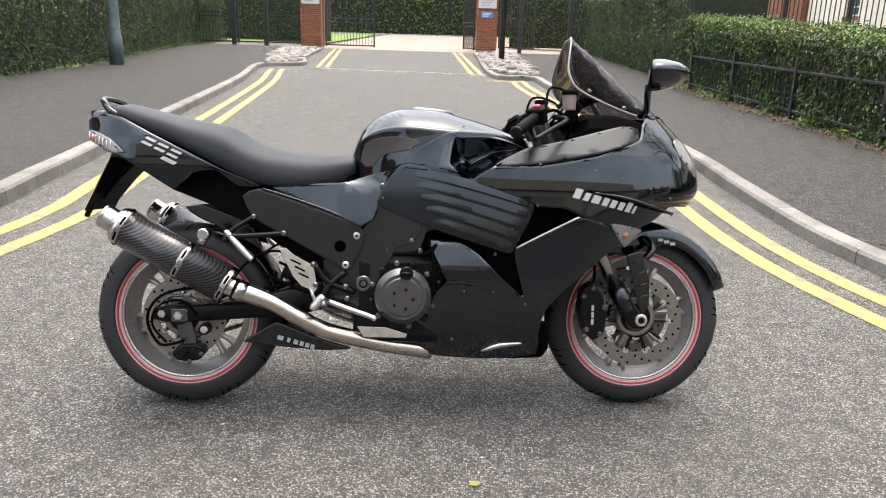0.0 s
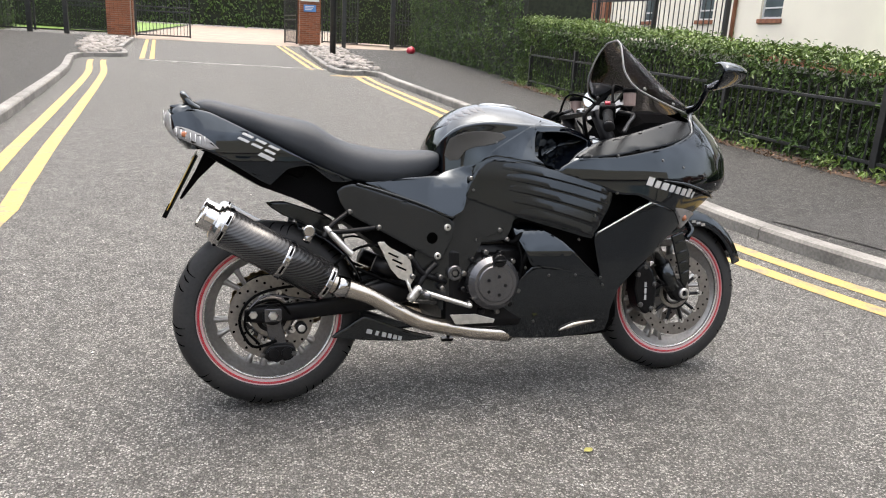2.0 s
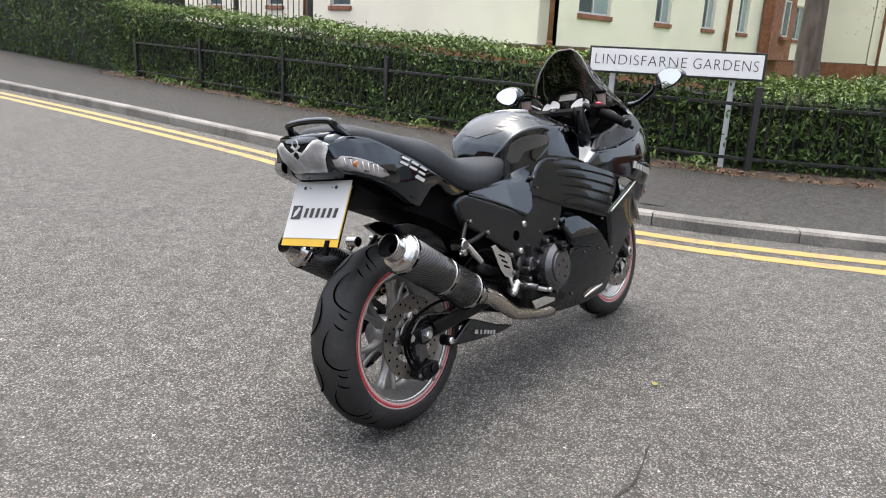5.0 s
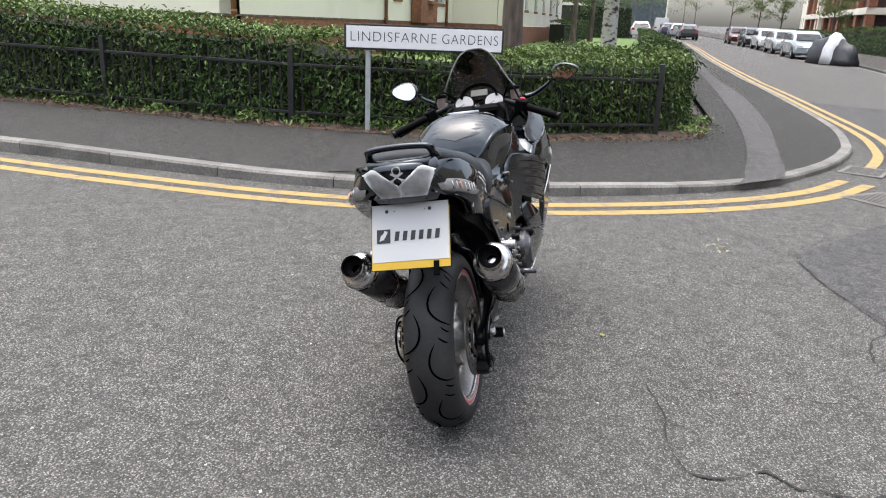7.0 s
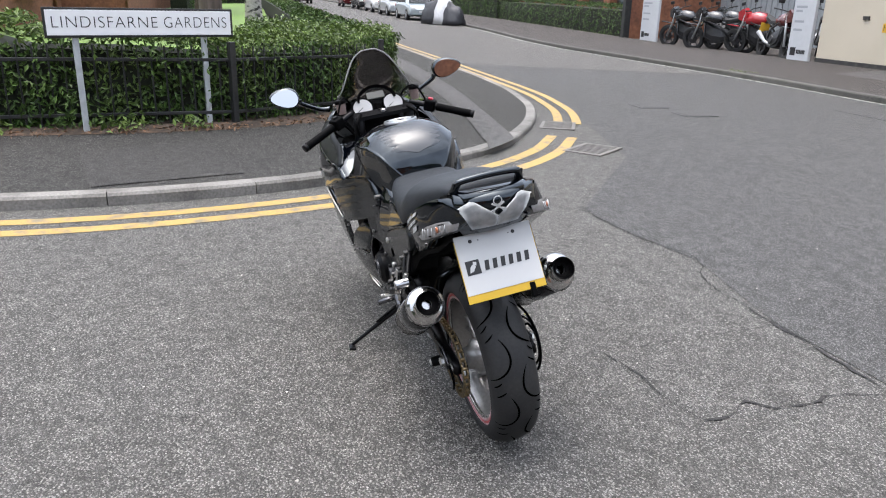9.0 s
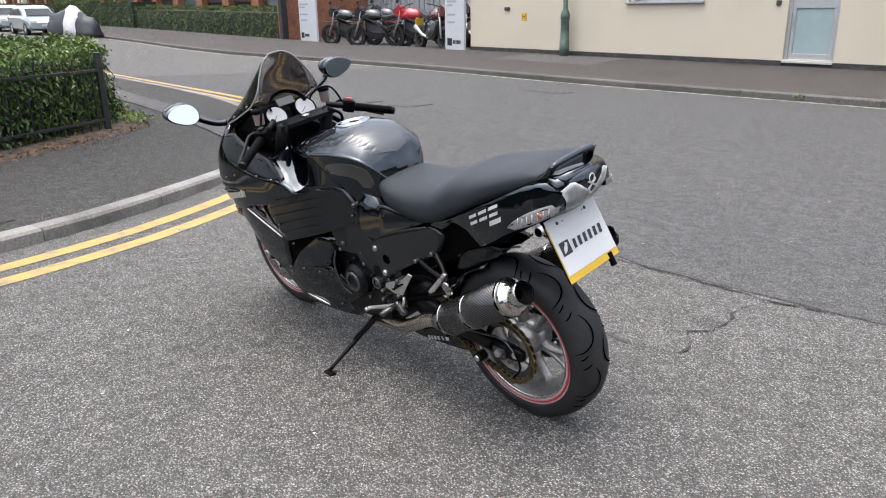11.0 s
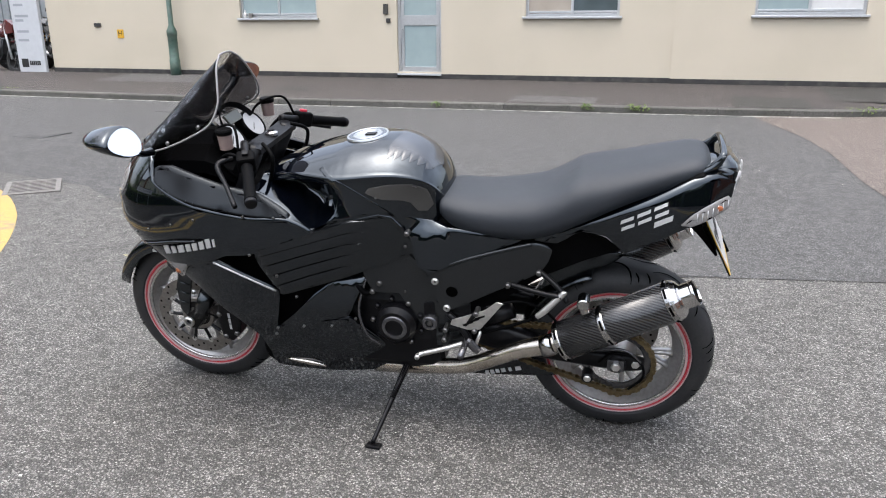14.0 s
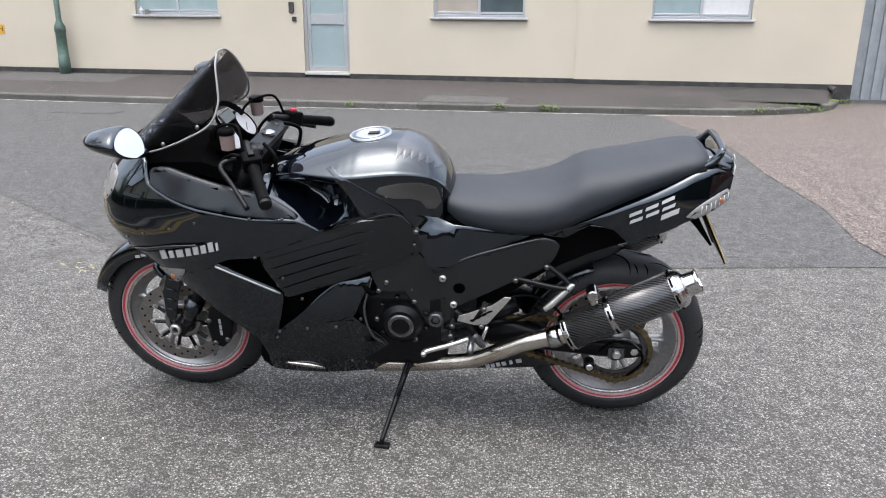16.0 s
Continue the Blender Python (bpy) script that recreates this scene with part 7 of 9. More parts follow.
plate2d("brake_caliper", [(-0.012, 0.176), (0.008, 0.155), (0.03, 0.16), (0.045, 0.154), (0.072, 0.158), (0.09, 0.178), (0.084, 0.2), (0.06, 0.208), (0.01, 0.205)], -0.075, -0.13, ENGINE_M, label="black rear brake caliper", bevel=0.006)
plate2d("caliper_bracket", [(0.0, 0.285), (0.045, 0.285), (0.062, 0.205), (0.05, 0.195), (0.022, 0.2), (0.006, 0.235)], -0.095, -0.115, COVER_M, label="grey caliper bracket", bevel=0.003)
for a in (0.02, 0.06):
    disc_part("piston_housing", a, -0.128, -0.138, 0.181, 0.017, ENGINE_M, seg=20)
for a, b in ((-0.012, 0.18), (0.08, 0.18), (0.045, 0.155)):
    disc_part("caliper_bolt", a, -0.135, -0.141, b, 0.008, BOLT, seg=6)
bar("brake_hose", [(0.03, -0.13, 0.22), (-0.04, -0.14, 0.21), (-0.075, -0.145, 0.29), (-0.03, -0.15, 0.36), (0.08, -0.15, 0.385), (0.2, -0.13, 0.37), (0.36, -0.12, 0.40)], 0.0045, ROUGHBLACK)
disc_part("abs_ring", 0.02, -0.092, -0.097, 0.286, 0.062, DISC_M, seg=40, inner=0.047)
disc_part("sprocket", 0.02, 0.098, 0.104, 0.286, 0.104, COVER_M, seg=44, inner=0.082, label="rear chain sprocket")
# drive chain in single links
links = []
for i in range(12):
    t = i / 12
    links.append((0.02 + t * 0.50, 0.394 - 0.002 * t, math.degrees(math.atan2(-0.002, 0.5))))
    links.append((0.02 + t * 0.50, 0.178 + t * 0.16, math.degrees(math.atan2(0.16, 0.5))))
for i in range(13):
    a = math.pi / 2 + math.pi * i / 12
    links.append((0.02 + 0.108 * math.cos(a), 0.286 + 0.108 * math.sin(a), math.degrees(a) + 90))
bm = bmesh.new()
for dv in (-0.007, 0.007):
    for c in (-0.011, 0.011):
        tube(bm, [(c, dv - 0.002, 0), (c, dv + 0.002, 0)], 0.0085, 8)
    box(bm, -0.011, 0.011, dv - 0.002, dv + 0.002, -0.005, 0.005)
tube(bm, [(0.0, -0.008, 0), (0.0, 0.008, 0)], 0.006, 8)
link = mesh_of(bm, "chain_link", CHAIN_M)
chain = part("chain", bmesh.new(), CHAIN_M, bike, "gold drive chain")
for u, w, r in links:
    part("chain_link", link, None, chain, m=Matrix.Translation((u, 0.112, w)) @ pose(0, 0, 0, 0, -r, 0))
    if r < 100 and r > -20 and len(links) > 30:
        d = Vector((math.cos(math.radians(r)), 0, math.sin(math.radians(r)))) * 0.0215
        part("chain_link", link, None, chain, m=Matrix.Translation((u + d.x, 0.112, w + d.z)) @ pose(0, 0, 0, 0, -r, 0))
panel("hugger", [(0.02, 0.622), (0.076, 0.627), (0.183, 0.59), (0.225, 0.56), (0.25, 0.5), (0.2, 0.52), (0.117, 0.565), (0.06, 0.59)], lambda u, w: 0.07, MATTE, label="black rear hugger")
bm = bmesh.new()
secs = []
for k in range(14):
    a = math.radians(10 + k * 4.9)
    r = 0.300
    c, sn = math.cos(a), math.sin(a)
    secs.append([(0.02 + r * c, v, 0.286 + r * sn - 0.02 * (abs(v) / 0.09) ** 3) for v in (-0.09, -0.06, -0.03, 0, 0.03, 0.06, 0.09)] + [(0.02 + (r - 0.006) * c, v, 0.286 + (r - 0.006) * sn - 0.02 * (abs(v) / 0.09) ** 3) for v in (0.09, 0.06, 0.03, 0, -0.03, -0.06, -0.09)])
loft(bm, secs)
bmesh.ops.recalc_face_normals(bm, faces=bm.faces)
part("rear_mudguard", bm, MATTE, bike, smooth=True)

# -- engine and frame core --
bm = bmesh.new()
box(bm, 0.54, 0.84, -0.165, 0.165, 0.22, 0.5, 0.03)
box(bm, 0.62, 0.9, -0.15, 0.15, 0.42, 0.68, 0.03)
part("engine_block", bm, ENGINE_M, bike)
bm = bmesh.new()
for k in range(5):
    box(bm, 0.66, 0.84, -0.15, 0.15, 0.50 + k * 0.025, 0.509 + k * 0.025, 0.002)
part("cylinder_head", bm, ENGINE_M, bike)
bm = bmesh.new()
box(bm, 0.93, 0.985, -0.19, 0.19, 0.27, 0.66, 0.012, m=Matrix.Translation((0.95, 0, 0.45)) @ pose(0, 0, 0, 0, -12, 0) @ Matrix.Translation((-0.95, 0, -0.45)))
part("radiator", bm, ROUGHBLACK, bike)
bm = bmesh.new()
box(bm, 0.62, 0.84, -0.12, 0.12, 0.62, 0.80, 0.03)
box(bm, 0.83, 1.08, -0.07, 0.07, 0.62, 0.80, 0.02)
box(bm, 1.05, 1.36, -0.17, 0.17, 0.62, 0.80, 0.03)
part("airbox", bm, ROUGHBLACK, bike)
bm = bmesh.new()
box(bm, 0.0, 0.6, -0.105, 0.105, 0.60, 0.72, 0.02, m=Matrix.Translation((0, 0, 0.12)) @ pose(0, 0, 0, 0, 14, 0))
box(bm, -0.2, 0.15, -0.13, 0.13, 0.71, 0.80, 0.02, m=pose(0, 0, -0.005, 0, 22, 0) @ Matrix.Translation((-0.3, 0, -0.02)))
part("undertray", bm, ROUGHBLACK, bike)
# added black infill under the seat; its colour stands for the shaded hollow
bm = bmesh.new()
loft(bm, [[(u, -hw, lo), (u, hw, lo), (u, hw, hi), (u, -hw, hi)] for u, lo, hi, hw in ((-0.15, 0.765, 0.83, 0.10), (0.0, 0.675, 0.79, 0.115), (0.12, 0.63, 0.74, 0.12), (0.24, 0.57, 0.70, 0.125), (0.36, 0.48, 0.69, 0.125), (0.50, 0.40, 0.68, 0.125))])
bmesh.ops.recalc_face_normals(bm, faces=bm.faces)
part("inner_fender", bm, ROUGHBLACK, bike)
bm = bmesh.new()
for s in (-1, 1):
    loft(bm, [[(u, s * (v + 0.03 * i), w + h * j) for i, j in ((-1, -1), (1, -0.8), (1, 0.8), (-1, 1))] for u, w, h, v in ((0.45, 0.40, 0.09, 0.12), (0.56, 0.44, 0.15, 0.13), (0.68, 0.62, 0.10, 0.15), (0.9, 0.655, 0.05, 0.14), (1.1, 0.70, 0.05, 0.1))])
bmesh.ops.recalc_face_normals(bm, faces=bm.faces)
part("main_frame", bm, FRAME_M, bike)
# clutch cover on the right, generator cover on the left
cl = disc_part("clutch_cover", 0.69, -0.16, -0.222, 0.376, 0.084, COVER_M, seg=48, label="round charcoal clutch cover", bevel=0.016)
disc_part("cover_boss", 0.69, -0.222, -0.228, 0.376, 0.058, COVER_M, cl, 40).matrix_local = Matrix.Identity(4)
for k in range(12):
    a = 2 * math.pi * k / 12 + 0.2
    disc_part("cover_bolt", 0.69 + 0.096 * math.cos(a), -0.16, -0.19, 0.376 + 0.096 * math.sin(a), 0.009, BOLT if k % 2 else ENGINE_M, seg=10)
for k in range(5):
    a = 2 * math.pi * k / 5
    disc_part("cover_dimple", 0.69 + 0.03 * math.cos(a), -0.226, -0.2285, 0.37 + 0.03 * math.sin(a), 0.008, ENGINE_M, seg=12)
disc_part("oil_filler_cap", 0.70, -0.20, -0.236, 0.448, 0.02, ENGINE_M, seg=18, label="black oil filler cap")
bar("filler_grip", [(0.683, -0.237, 0.448), (0.717, -0.237, 0.448)], 0.005, ENGINE_M, seg=8)
gl = disc_part("generator_cover", 0.675, 0.155, 0.205, 0.40, 0.064, ENGINE_M, seg=40, label="round black generator cover", bevel=0.014)
disc_part("cover_ring", 0.675, 0.2, 0.211, 0.40, 0.04, COVER_M, inner=0.028, seg=32)
for k in range(9):
    a = 2 * math.pi * k / 9
    disc_part("cover_bolt", 0.675 + 0.078 * math.cos(a), 0.155, 0.178, 0.40 + 0.078 * math.sin(a), 0.008, BOLT if k % 3 == 0 else ENGINE_M, seg=10)
for s in (-1, 1):
    disc_part("frame_bolt", 0.572, s * 0.16, s * 0.182, 0.408, 0.024, COVER_M, seg=28, inner=0.013)
    disc_part("frame_bolt_core", 0.572, s * 0.15, s * 0.179, 0.408, 0.012, BOLT, seg=6)
    for u, w in ((0.645, 0.51), (0.547, 0.547), (0.516, 0.455), (0.625, 0.70), (0.715, 0.54), (0.74, 0.51)):
        disc_part("bolt_head", u, s * 0.15, s * (half_width(u, w) - 0.006 if u < 0.7 else 0.195), w, 0.008, BOLT, seg=12)
    # hoses and wiring in the gap beside the engine
    bar("hose", [(0.78, s * 0.16, 0.56), (0.81, s * 0.19, 0.48), (0.79, s * 0.19, 0.42), (0.83, s * 0.17, 0.34)], 0.011, ROUGHBLACK)
    bar("hose", [(0.72, s * 0.15, 0.52), (0.76, s * 0.185, 0.5), (0.80, s * 0.18, 0.53), (0.86, s * 0.16, 0.50)], 0.009, ROUGHBLACK)
    bar("oil_pipe", [(0.76, s * 0.17, 0.55), (0.785, s * 0.2, 0.45), (0.765, s * 0.2, 0.36), (0.73, s * 0.185, 0.32)], 0.0045, COVER_M if s > 0 else ROUGHBLACK)

# -- exhausts --
for s in (-1, 1):
    a, b = Vector((-0.120, s * 0.206, 0.572)), Vector((0.178, s * 0.194, 0.398))
    d = (a - b).normalized()
    m = Matrix.Translation(b) @ d.to_track_quat("Z", "Y").to_matrix().to_4x4()
    L = (a - b).length
    bm = bmesh.new()
    lathe(bm, [(0.0, 0.0), (0.057, 0.0), (0.057, L), (0.0, L)], 40)
    bmesh.ops.recalc_face_normals(bm, faces=bm.faces)
    can = part("silencer", bm, CARBON, bike, "carbon fibre silencer with steel end caps", m=m)
    for f in can.data.polygons:
        f.use_smooth = abs(f.normal.z) < 0.5
    for z0, z1, r in ((0.0, 0.018, 0.0585), (L - 0.016, L, 0.0585), (0.138, 0.156, 0.0592)):
        bm = bmesh.new()
        lathe(bm, [(0.05, z0), (r - 0.002, z0), (r, z0 + 0.003), (r, z1 - 0.003), (r - 0.002, z1), (0.05, z1)], 40, closed=True)
        bmesh.ops.recalc_face_normals(bm, faces=bm.faces)
        part("silencer_band", bm, CHROME, can, "polished steel band", smooth=False)
    # slots are near-black pieces on the bands, coloured as shade
    for z, n in ((0.009, 7), (L - 0.008, 7), (0.147, 6)):
        for k in range(n):
            a0 = 2 * math.pi * (k + 0.5) / n
            bm = bmesh.new()
            secs = []
            for i in range(5):
                a1 = a0 + (i - 2) * 0.12
                q = Vector((math.cos(a1), math.sin(a1), 0)) * 0.0597
                secs.append([q + Vector((0, 0, z - 0.003)), q + Vector((0, 0, z + 0.003)), q * 0.97 + Vector((0, 0, z + 0.003)), q * 0.97 + Vector((0, 0, z - 0.003))])
            loft(bm, secs)
            bmesh.ops.recalc_face_normals(bm, faces=bm.faces)
            part("band_slot", bm, HOLLOW_BLACK, can)
    bm = bmesh.new()
    lathe(bm, [(0.0565, L - 0.002), (0.0545, L + 0.008), (0.047, L + 0.017), (0.039, L + 0.021), (0.0355, L + 0.024), (0.0345, L + 0.05), (0.036, L + 0.054), (0.036, L + 0.058), (0.0345, L + 0.06), (0.033, L + 0.056), (0.0325, L + 0.005), (0.0, L + 0.005)], 40)
    bmesh.ops.recalc_face_normals(bm, faces=bm.faces)
    part("outlet", bm, OUTLET_M, can, "polished silencer outlet", smooth=False)
    bm = bmesh.new()
    lathe(bm, [(0.014, L + 0.036), (0.024, L + 0.04), (0.0322, L + 0.05), (0.0322, L + 0.02), (0.014, L + 0.02)], 24, closed=True)
    bmesh.ops.recalc_face_normals(bm, faces=bm.faces)
    part("outlet_core", bm, ROUGHBLACK, can)
    disc_part("hanger_bolt", 0.118, s * 0.20, s * 0.245, 0.553, 0.017, CHROME, seg=20)
    bar("hanger", [(0.125, s * 0.225, 0.55), (0.11, s * 0.24, 0.525)], 0.012, CHROME)
    bar("exhaust_pipe", [(0.17, s * 0.2, 0.403), (0.225, s * 0.197, 0.382), (0.30, s * 0.19, 0.352), (0.38, s * 0.178, 0.305), (0.46, s * 0.165, 0.262), (0.55, s * 0.15, 0.236), (0.65, s * 0.13, 0.212), (0.78, s * 0.11, 0.19)],
        [0.030, 0.029, 0.026, 0.025, 0.025, 0.025, 0.026, 0.027], PIPE_M, seg=20, label="heat-tinted steel exhaust pipe")
    bar("pipe_collar", [(0.195, s * 0.199, 0.392), (0.23, s * 0.197, 0.378)], 0.0325, CHROME, seg=20)
    # heel plates and footrests
    plate2d("heel_plate", [(0.325, 0.512), (0.345, 0.513), (0.365, 0.492), (0.425, 0.462), (0.437, 0.395), (0.425, 0.378), (0.41, 0.395), (0.39, 0.40), (0.365, 0.43)] if s < 0 else
            [(0.345, 0.505), (0.365, 0.508), (0.40, 0.475), (0.50, 0.435), (0.505, 0.418), (0.45, 0.405), (0.415, 0.41)], s * 0.186, s * 0.19, STEEL, label="brushed steel heel plate", bevel=0.0015)
    for k in range(3):
        u, w = (0.358 + 0.012 * k, 0.475 - 0.02 * k) if s < 0 else (0.40 + 0.018 * k, 0.455 - 0.012 * k)
        # black bar laid on the plate stands for a shaded slot
        bar("plate_slot", [(u, s * 0.1905, w + 0.004), (u + 0.03, s * 0.1905, w - 0.010)], 0.003, ROUGHBLACK, seg=6)
    bar("footrest_bracket", [(0.515, s * 0.165, 0.44), (0.47, s * 0.18, 0.40), (0.455, s * 0.185, 0.36), (0.51, s * 0.175, 0.34)], 0.010, ENGINE_M)
    bar("footrest_bracket", [(0.43, s * 0.185, 0.46), (0.47, s * 0.18, 0.41), (0.545, s * 0.165, 0.38)], 0.009, ENGINE_M)
    bar("footrest", [(0.46, s * 0.18, 0.36), (0.462, s * 0.26, 0.354)], 0.010, COVER_M, label="ribbed steel footrest")
    bar("foot_lever", [(0.47, s * 0.19, 0.355), (0.53, s * 0.2, 0.335), (0.60, s * 0.205, 0.312), (0.605, s * 0.225, 0.312)], 0.008, STEEL)
    bar("passenger_bracket", [(0.245, s * 0.155, 0.60), (0.19, s * 0.18, 0.565), (0.165, s * 0.195, 0.53)], 0.008, ENGINE_M)
    bar("passenger_bracket", [(0.335, s * 0.155, 0.553), (0.25, s * 0.18, 0.547), (0.18, s * 0.195, 0.545)], 0.008, ENGINE_M)
    bar("passenger_footrest", [(0.172, s * 0.19, 0.562), (0.178, s * 0.192, 0.552), (0.225, s * 0.198, 0.50), (0.248, s * 0.2, 0.478)], [0.006, 0.009, 0.010, 0.008], STEEL)
    for u, w in ((0.247, 0.602), (0.335, 0.554), (0.425, 0.465), (0.432, 0.405), (0.52, 0.40), (0.525, 0.365)):
        disc_part("bolt_head", u, s * 0.16, s * (0.2 if u > 0.4 else 0.176), w, 0.008, BOLT, seg=12)
plate2d("heat_guard", [(0.555, 0.278), (0.64, 0.276), (0.705, 0.256), (0.70, 0.245), (0.575, 0.246)], -0.175, -0.18, STEEL, label="small steel heat guard", bevel=0.001)
panel("belly_guard", [(0.2, 0.212), (0.25, 0.242), (0.30, 0.272), (0.36, 0.25), (0.45, 0.215), (0.53, 0.192), (0.45, 0.186), (0.32, 0.196)], lambda u, w: 0.105, MATTE, label="black chain side guard with white print")
for k, (a, b) in enumerate(((0.315, 0.018), (0.34, 0.01), (0.362, 0.014), (0.38, 0.012), (0.397, 0.012), (0.413, 0.012))):
    for s in (-1, 1):
        bm = bmesh.new()
        box(bm, -b / 2, b / 2, -0.007, 0.007, 0, 0.0008)
        part("print_bar", bm, DECAL, bike, m=face_on(a, 0.224 - 0.28 * (a - 0.32), s, 0.002, lambda u, w: 0.105, -s * -16 if s < 0 else 16))

# -- side stand, its foot on the road --
inv = ROOT_M.inverted()
foot = inv @ Vector((0.697, 0.394, 0.022))
pivot = Vector((0.66, 0.13, 0.235))
stand = bar("side_stand", [pivot, pivot.lerp(foot, 0.35), pivot.lerp(foot, 0.7), foot], [0.012, 0.010, 0.008, 0.007], ENGINE_M, label="black steel side stand")
bm = bmesh.new()
box(bm, -0.028, 0.02, -0.014, 0.014, -0.008, 0.004, 0.004)
part("stand_foot", bm, ENGINE_M, stand, m=Matrix.Translation(inv @ Vector((0.697, 0.396, 0.014))) @ inv.to_3x3().to_4x4())
bar("stand_spring", [pivot + Vector((0.0, 0.03, 0.0)), pivot.lerp(foot, 0.42) + Vector((0.0, 0.024, 0))], 0.005, ENGINE_M, stand)
bar("stand_bracket", [(0.58, 0.14, 0.265), (0.66, 0.15, 0.25), (0.72, 0.15, 0.27)], 0.013, STEEL)

# -- seat and tank --
def body_loft(name, rows, material, label, power=2.6, seg=24, parent=None):
    """A body with rounded cross-sections: rows of u, top, half width, low edge, and the height at which it is widest."""
    bm = bmesh.new()
    secs = []
    for u, top, hw, low, belly in rows:
        ring = []
        for k in range(seg + 1):
            a = math.pi * k / seg
            c, s = math.cos(a), math.sin(a)
            v = hw * (abs(c) ** (2 / power)) * (1 if c > 0 else -1)
            ring.append((u, v, belly + (top - belly) * abs(s) ** (2 / power)))
        for f in (-0.97, -0.85, -0.4, 0.4, 0.85, 0.97):
            ring.append((u, hw * f, low + (0.006 if abs(f) > 0.9 else 0)))
        secs.append(ring)
    loft(bm, secs)
    bmesh.ops.recalc_face_normals(bm, faces=bm.faces)
    return part(name, bm, material, parent or bike, label, smooth=True)


SEAT = [(-0.19, 0.903, 0.06, 0.885, 0.89), (-0.178, 0.922, 0.095, 0.88, 0.892), (-0.14, 0.93, 0.118, 0.868, 0.887), (-0.05, 0.911, 0.136, 0.836, 0.86), (0.04, 0.891, 0.150, 0.798, 0.825), (0.12, 0.878, 0.158, 0.757, 0.79), (0.16, 0.865, 0.162, 0.738, 0.775),
        (0.2, 0.84, 0.164, 0.718, 0.755), (0.25, 0.815, 0.162, 0.70, 0.735), (0.3, 0.803, 0.158, 0.69, 0.725), (0.37, 0.792, 0.15, 0.688, 0.72), (0.44, 0.788, 0.141, 0.692, 0.725), (0.5, 0.79, 0.13, 0.708, 0.74), (0.54, 0.788, 0.112, 0.735, 0.755)]
body_loft("seat", eased(SEAT), SEAT_M, "black vinyl dual seat", 2.9)
# u, height of the top, height of the shoulder crease, half width at it, low edge
TANK = [(0.525, 0.78, 0.762, 0.05, 0.70), (0.535, 0.818, 0.79, 0.088, 0.70), (0.556, 0.858, 0.825, 0.116, 0.70), (0.59, 0.896, 0.852, 0.138, 0.70), (0.64, 0.925, 0.866, 0.157, 0.70), (0.70, 0.938, 0.870, 0.174, 0.70), (0.78, 0.935, 0.864, 0.184, 0.70),
        (0.81, 0.930, 0.862, 0.185, 0.715), (0.832, 0.925, 0.861, 0.184, 0.835), (0.86, 0.917, 0.862, 0.178, 0.846), (0.95, 0.892, 0.86, 0.154, 0.848), (1.02, 0.868, 0.844, 0.128, 0.834), (1.08, 0.842, 0.824, 0.10, 0.815)]
TANK_ROWS = np.array(eased(TANK, 6))
TANK_ROUND = 2.7


def tank_row(u):
    return [float(np.interp(u, TANK_ROWS[:, 0], TANK_ROWS[:, i])) for i in (1, 2, 3, 4)]


def ease(t):
    t = min(1, max(0, t))
    return t * t * (3 - 2 * t)


def tank_width(u, w):
    """Half the tank's width: sloping top facets, a crease, and a hollow side that flares to the fairing."""
    top, crease, hw, low = tank_row(u)
    if w > crease:
        return hw * min(1, max(0.0, (top - w) / (top - crease))) ** (1 / TANK_ROUND)
    d = crease - w
    v = hw - 0.007 * ease(d / 0.07) * ease((u - 0.53) / 0.06) * ease((0.74 - u) / 0.12)
    g = min(1, max(0, d / (crease - 0.752))) ** 1.4 * ease((u - 0.61) / 0.1)
    return v * (1 - g) + (half_width(u, 0.757) - 0.012) * g


def on_tank(u, v, lift):
    """A point on top of the tank, at v from its middle."""
    top, crease, hw, low = tank_row(u)
    return Vector((u - lift * 0.5, v, top - (top - crease) * min(1, abs(v) / hw) ** TANK_ROUND + lift))


bm = bmesh.new()
secs = []
for u in TANK_ROWS[:, 0]:
    top, crease, hw, low = tank_row(u)
    half = [tuple(on_tank(u, hw * f, 0)) for f in (0, 0.12, 0.25, 0.38, 0.5, 0.6, 0.7, 0.79, 0.87, 0.93, 0.965)]
    half += [(u, hw * 0.993, crease + 0.004), (u, hw * 0.9995, crease - 0.004)]
    end = min(low, crease - 0.012)
    half += [(u, tank_width(u, w) - 0.001, w) for w in (crease - 0.012 + (end - crease + 0.012) * k / 9 for k in range(10))]
    half += [(u, half[-1][1] * 0.93, end - 0.003), (u, half[-1][1] * 0.5, end - 0.002)]
    secs.append([(x, -y, z) for x, y, z in half[:0:-1]] + half)
loft(bm, secs)
bmesh.ops.recalc_face_normals(bm, faces=bm.faces)
tank = part("fuel_tank", bm, GLOSS, bike, "gloss black fuel tank", smooth=True)
bm = bmesh.new()
lathe(bm, [(0.0, 0.002), (0.036, 0.002), (0.038, 0.0045), (0.043, 0.0045), (0.045, 0.002), (0.056, 0.002), (0.058, 0.0045), (0.062, 0.004), (0.064, 0.0), (0.064, -0.014)], 48)
cap = part("filler_cap", bm, CAP_M, tank, "round satin steel filler cap", smooth=False, m=Matrix.Translation((0.777, 0, 0.9335)) @ pose(0, 0, 0, 0, 5.5, 0))
bm = bmesh.new()
lathe(bm, [(0.0455, 0.0025), (0.0555, 0.0025), (0.0555, 0.0034), (0.0455, 0.0034)], 40, closed=True)
part("cap_ring", bm, GLOSS, cap)
bm = bmesh.new()
box(bm, -0.028, 0.006, -0.011, 0.011, 0.002, 0.006, 0.002)
part("key_flap", bm, ENGINE_M, cap, "dark key flap")


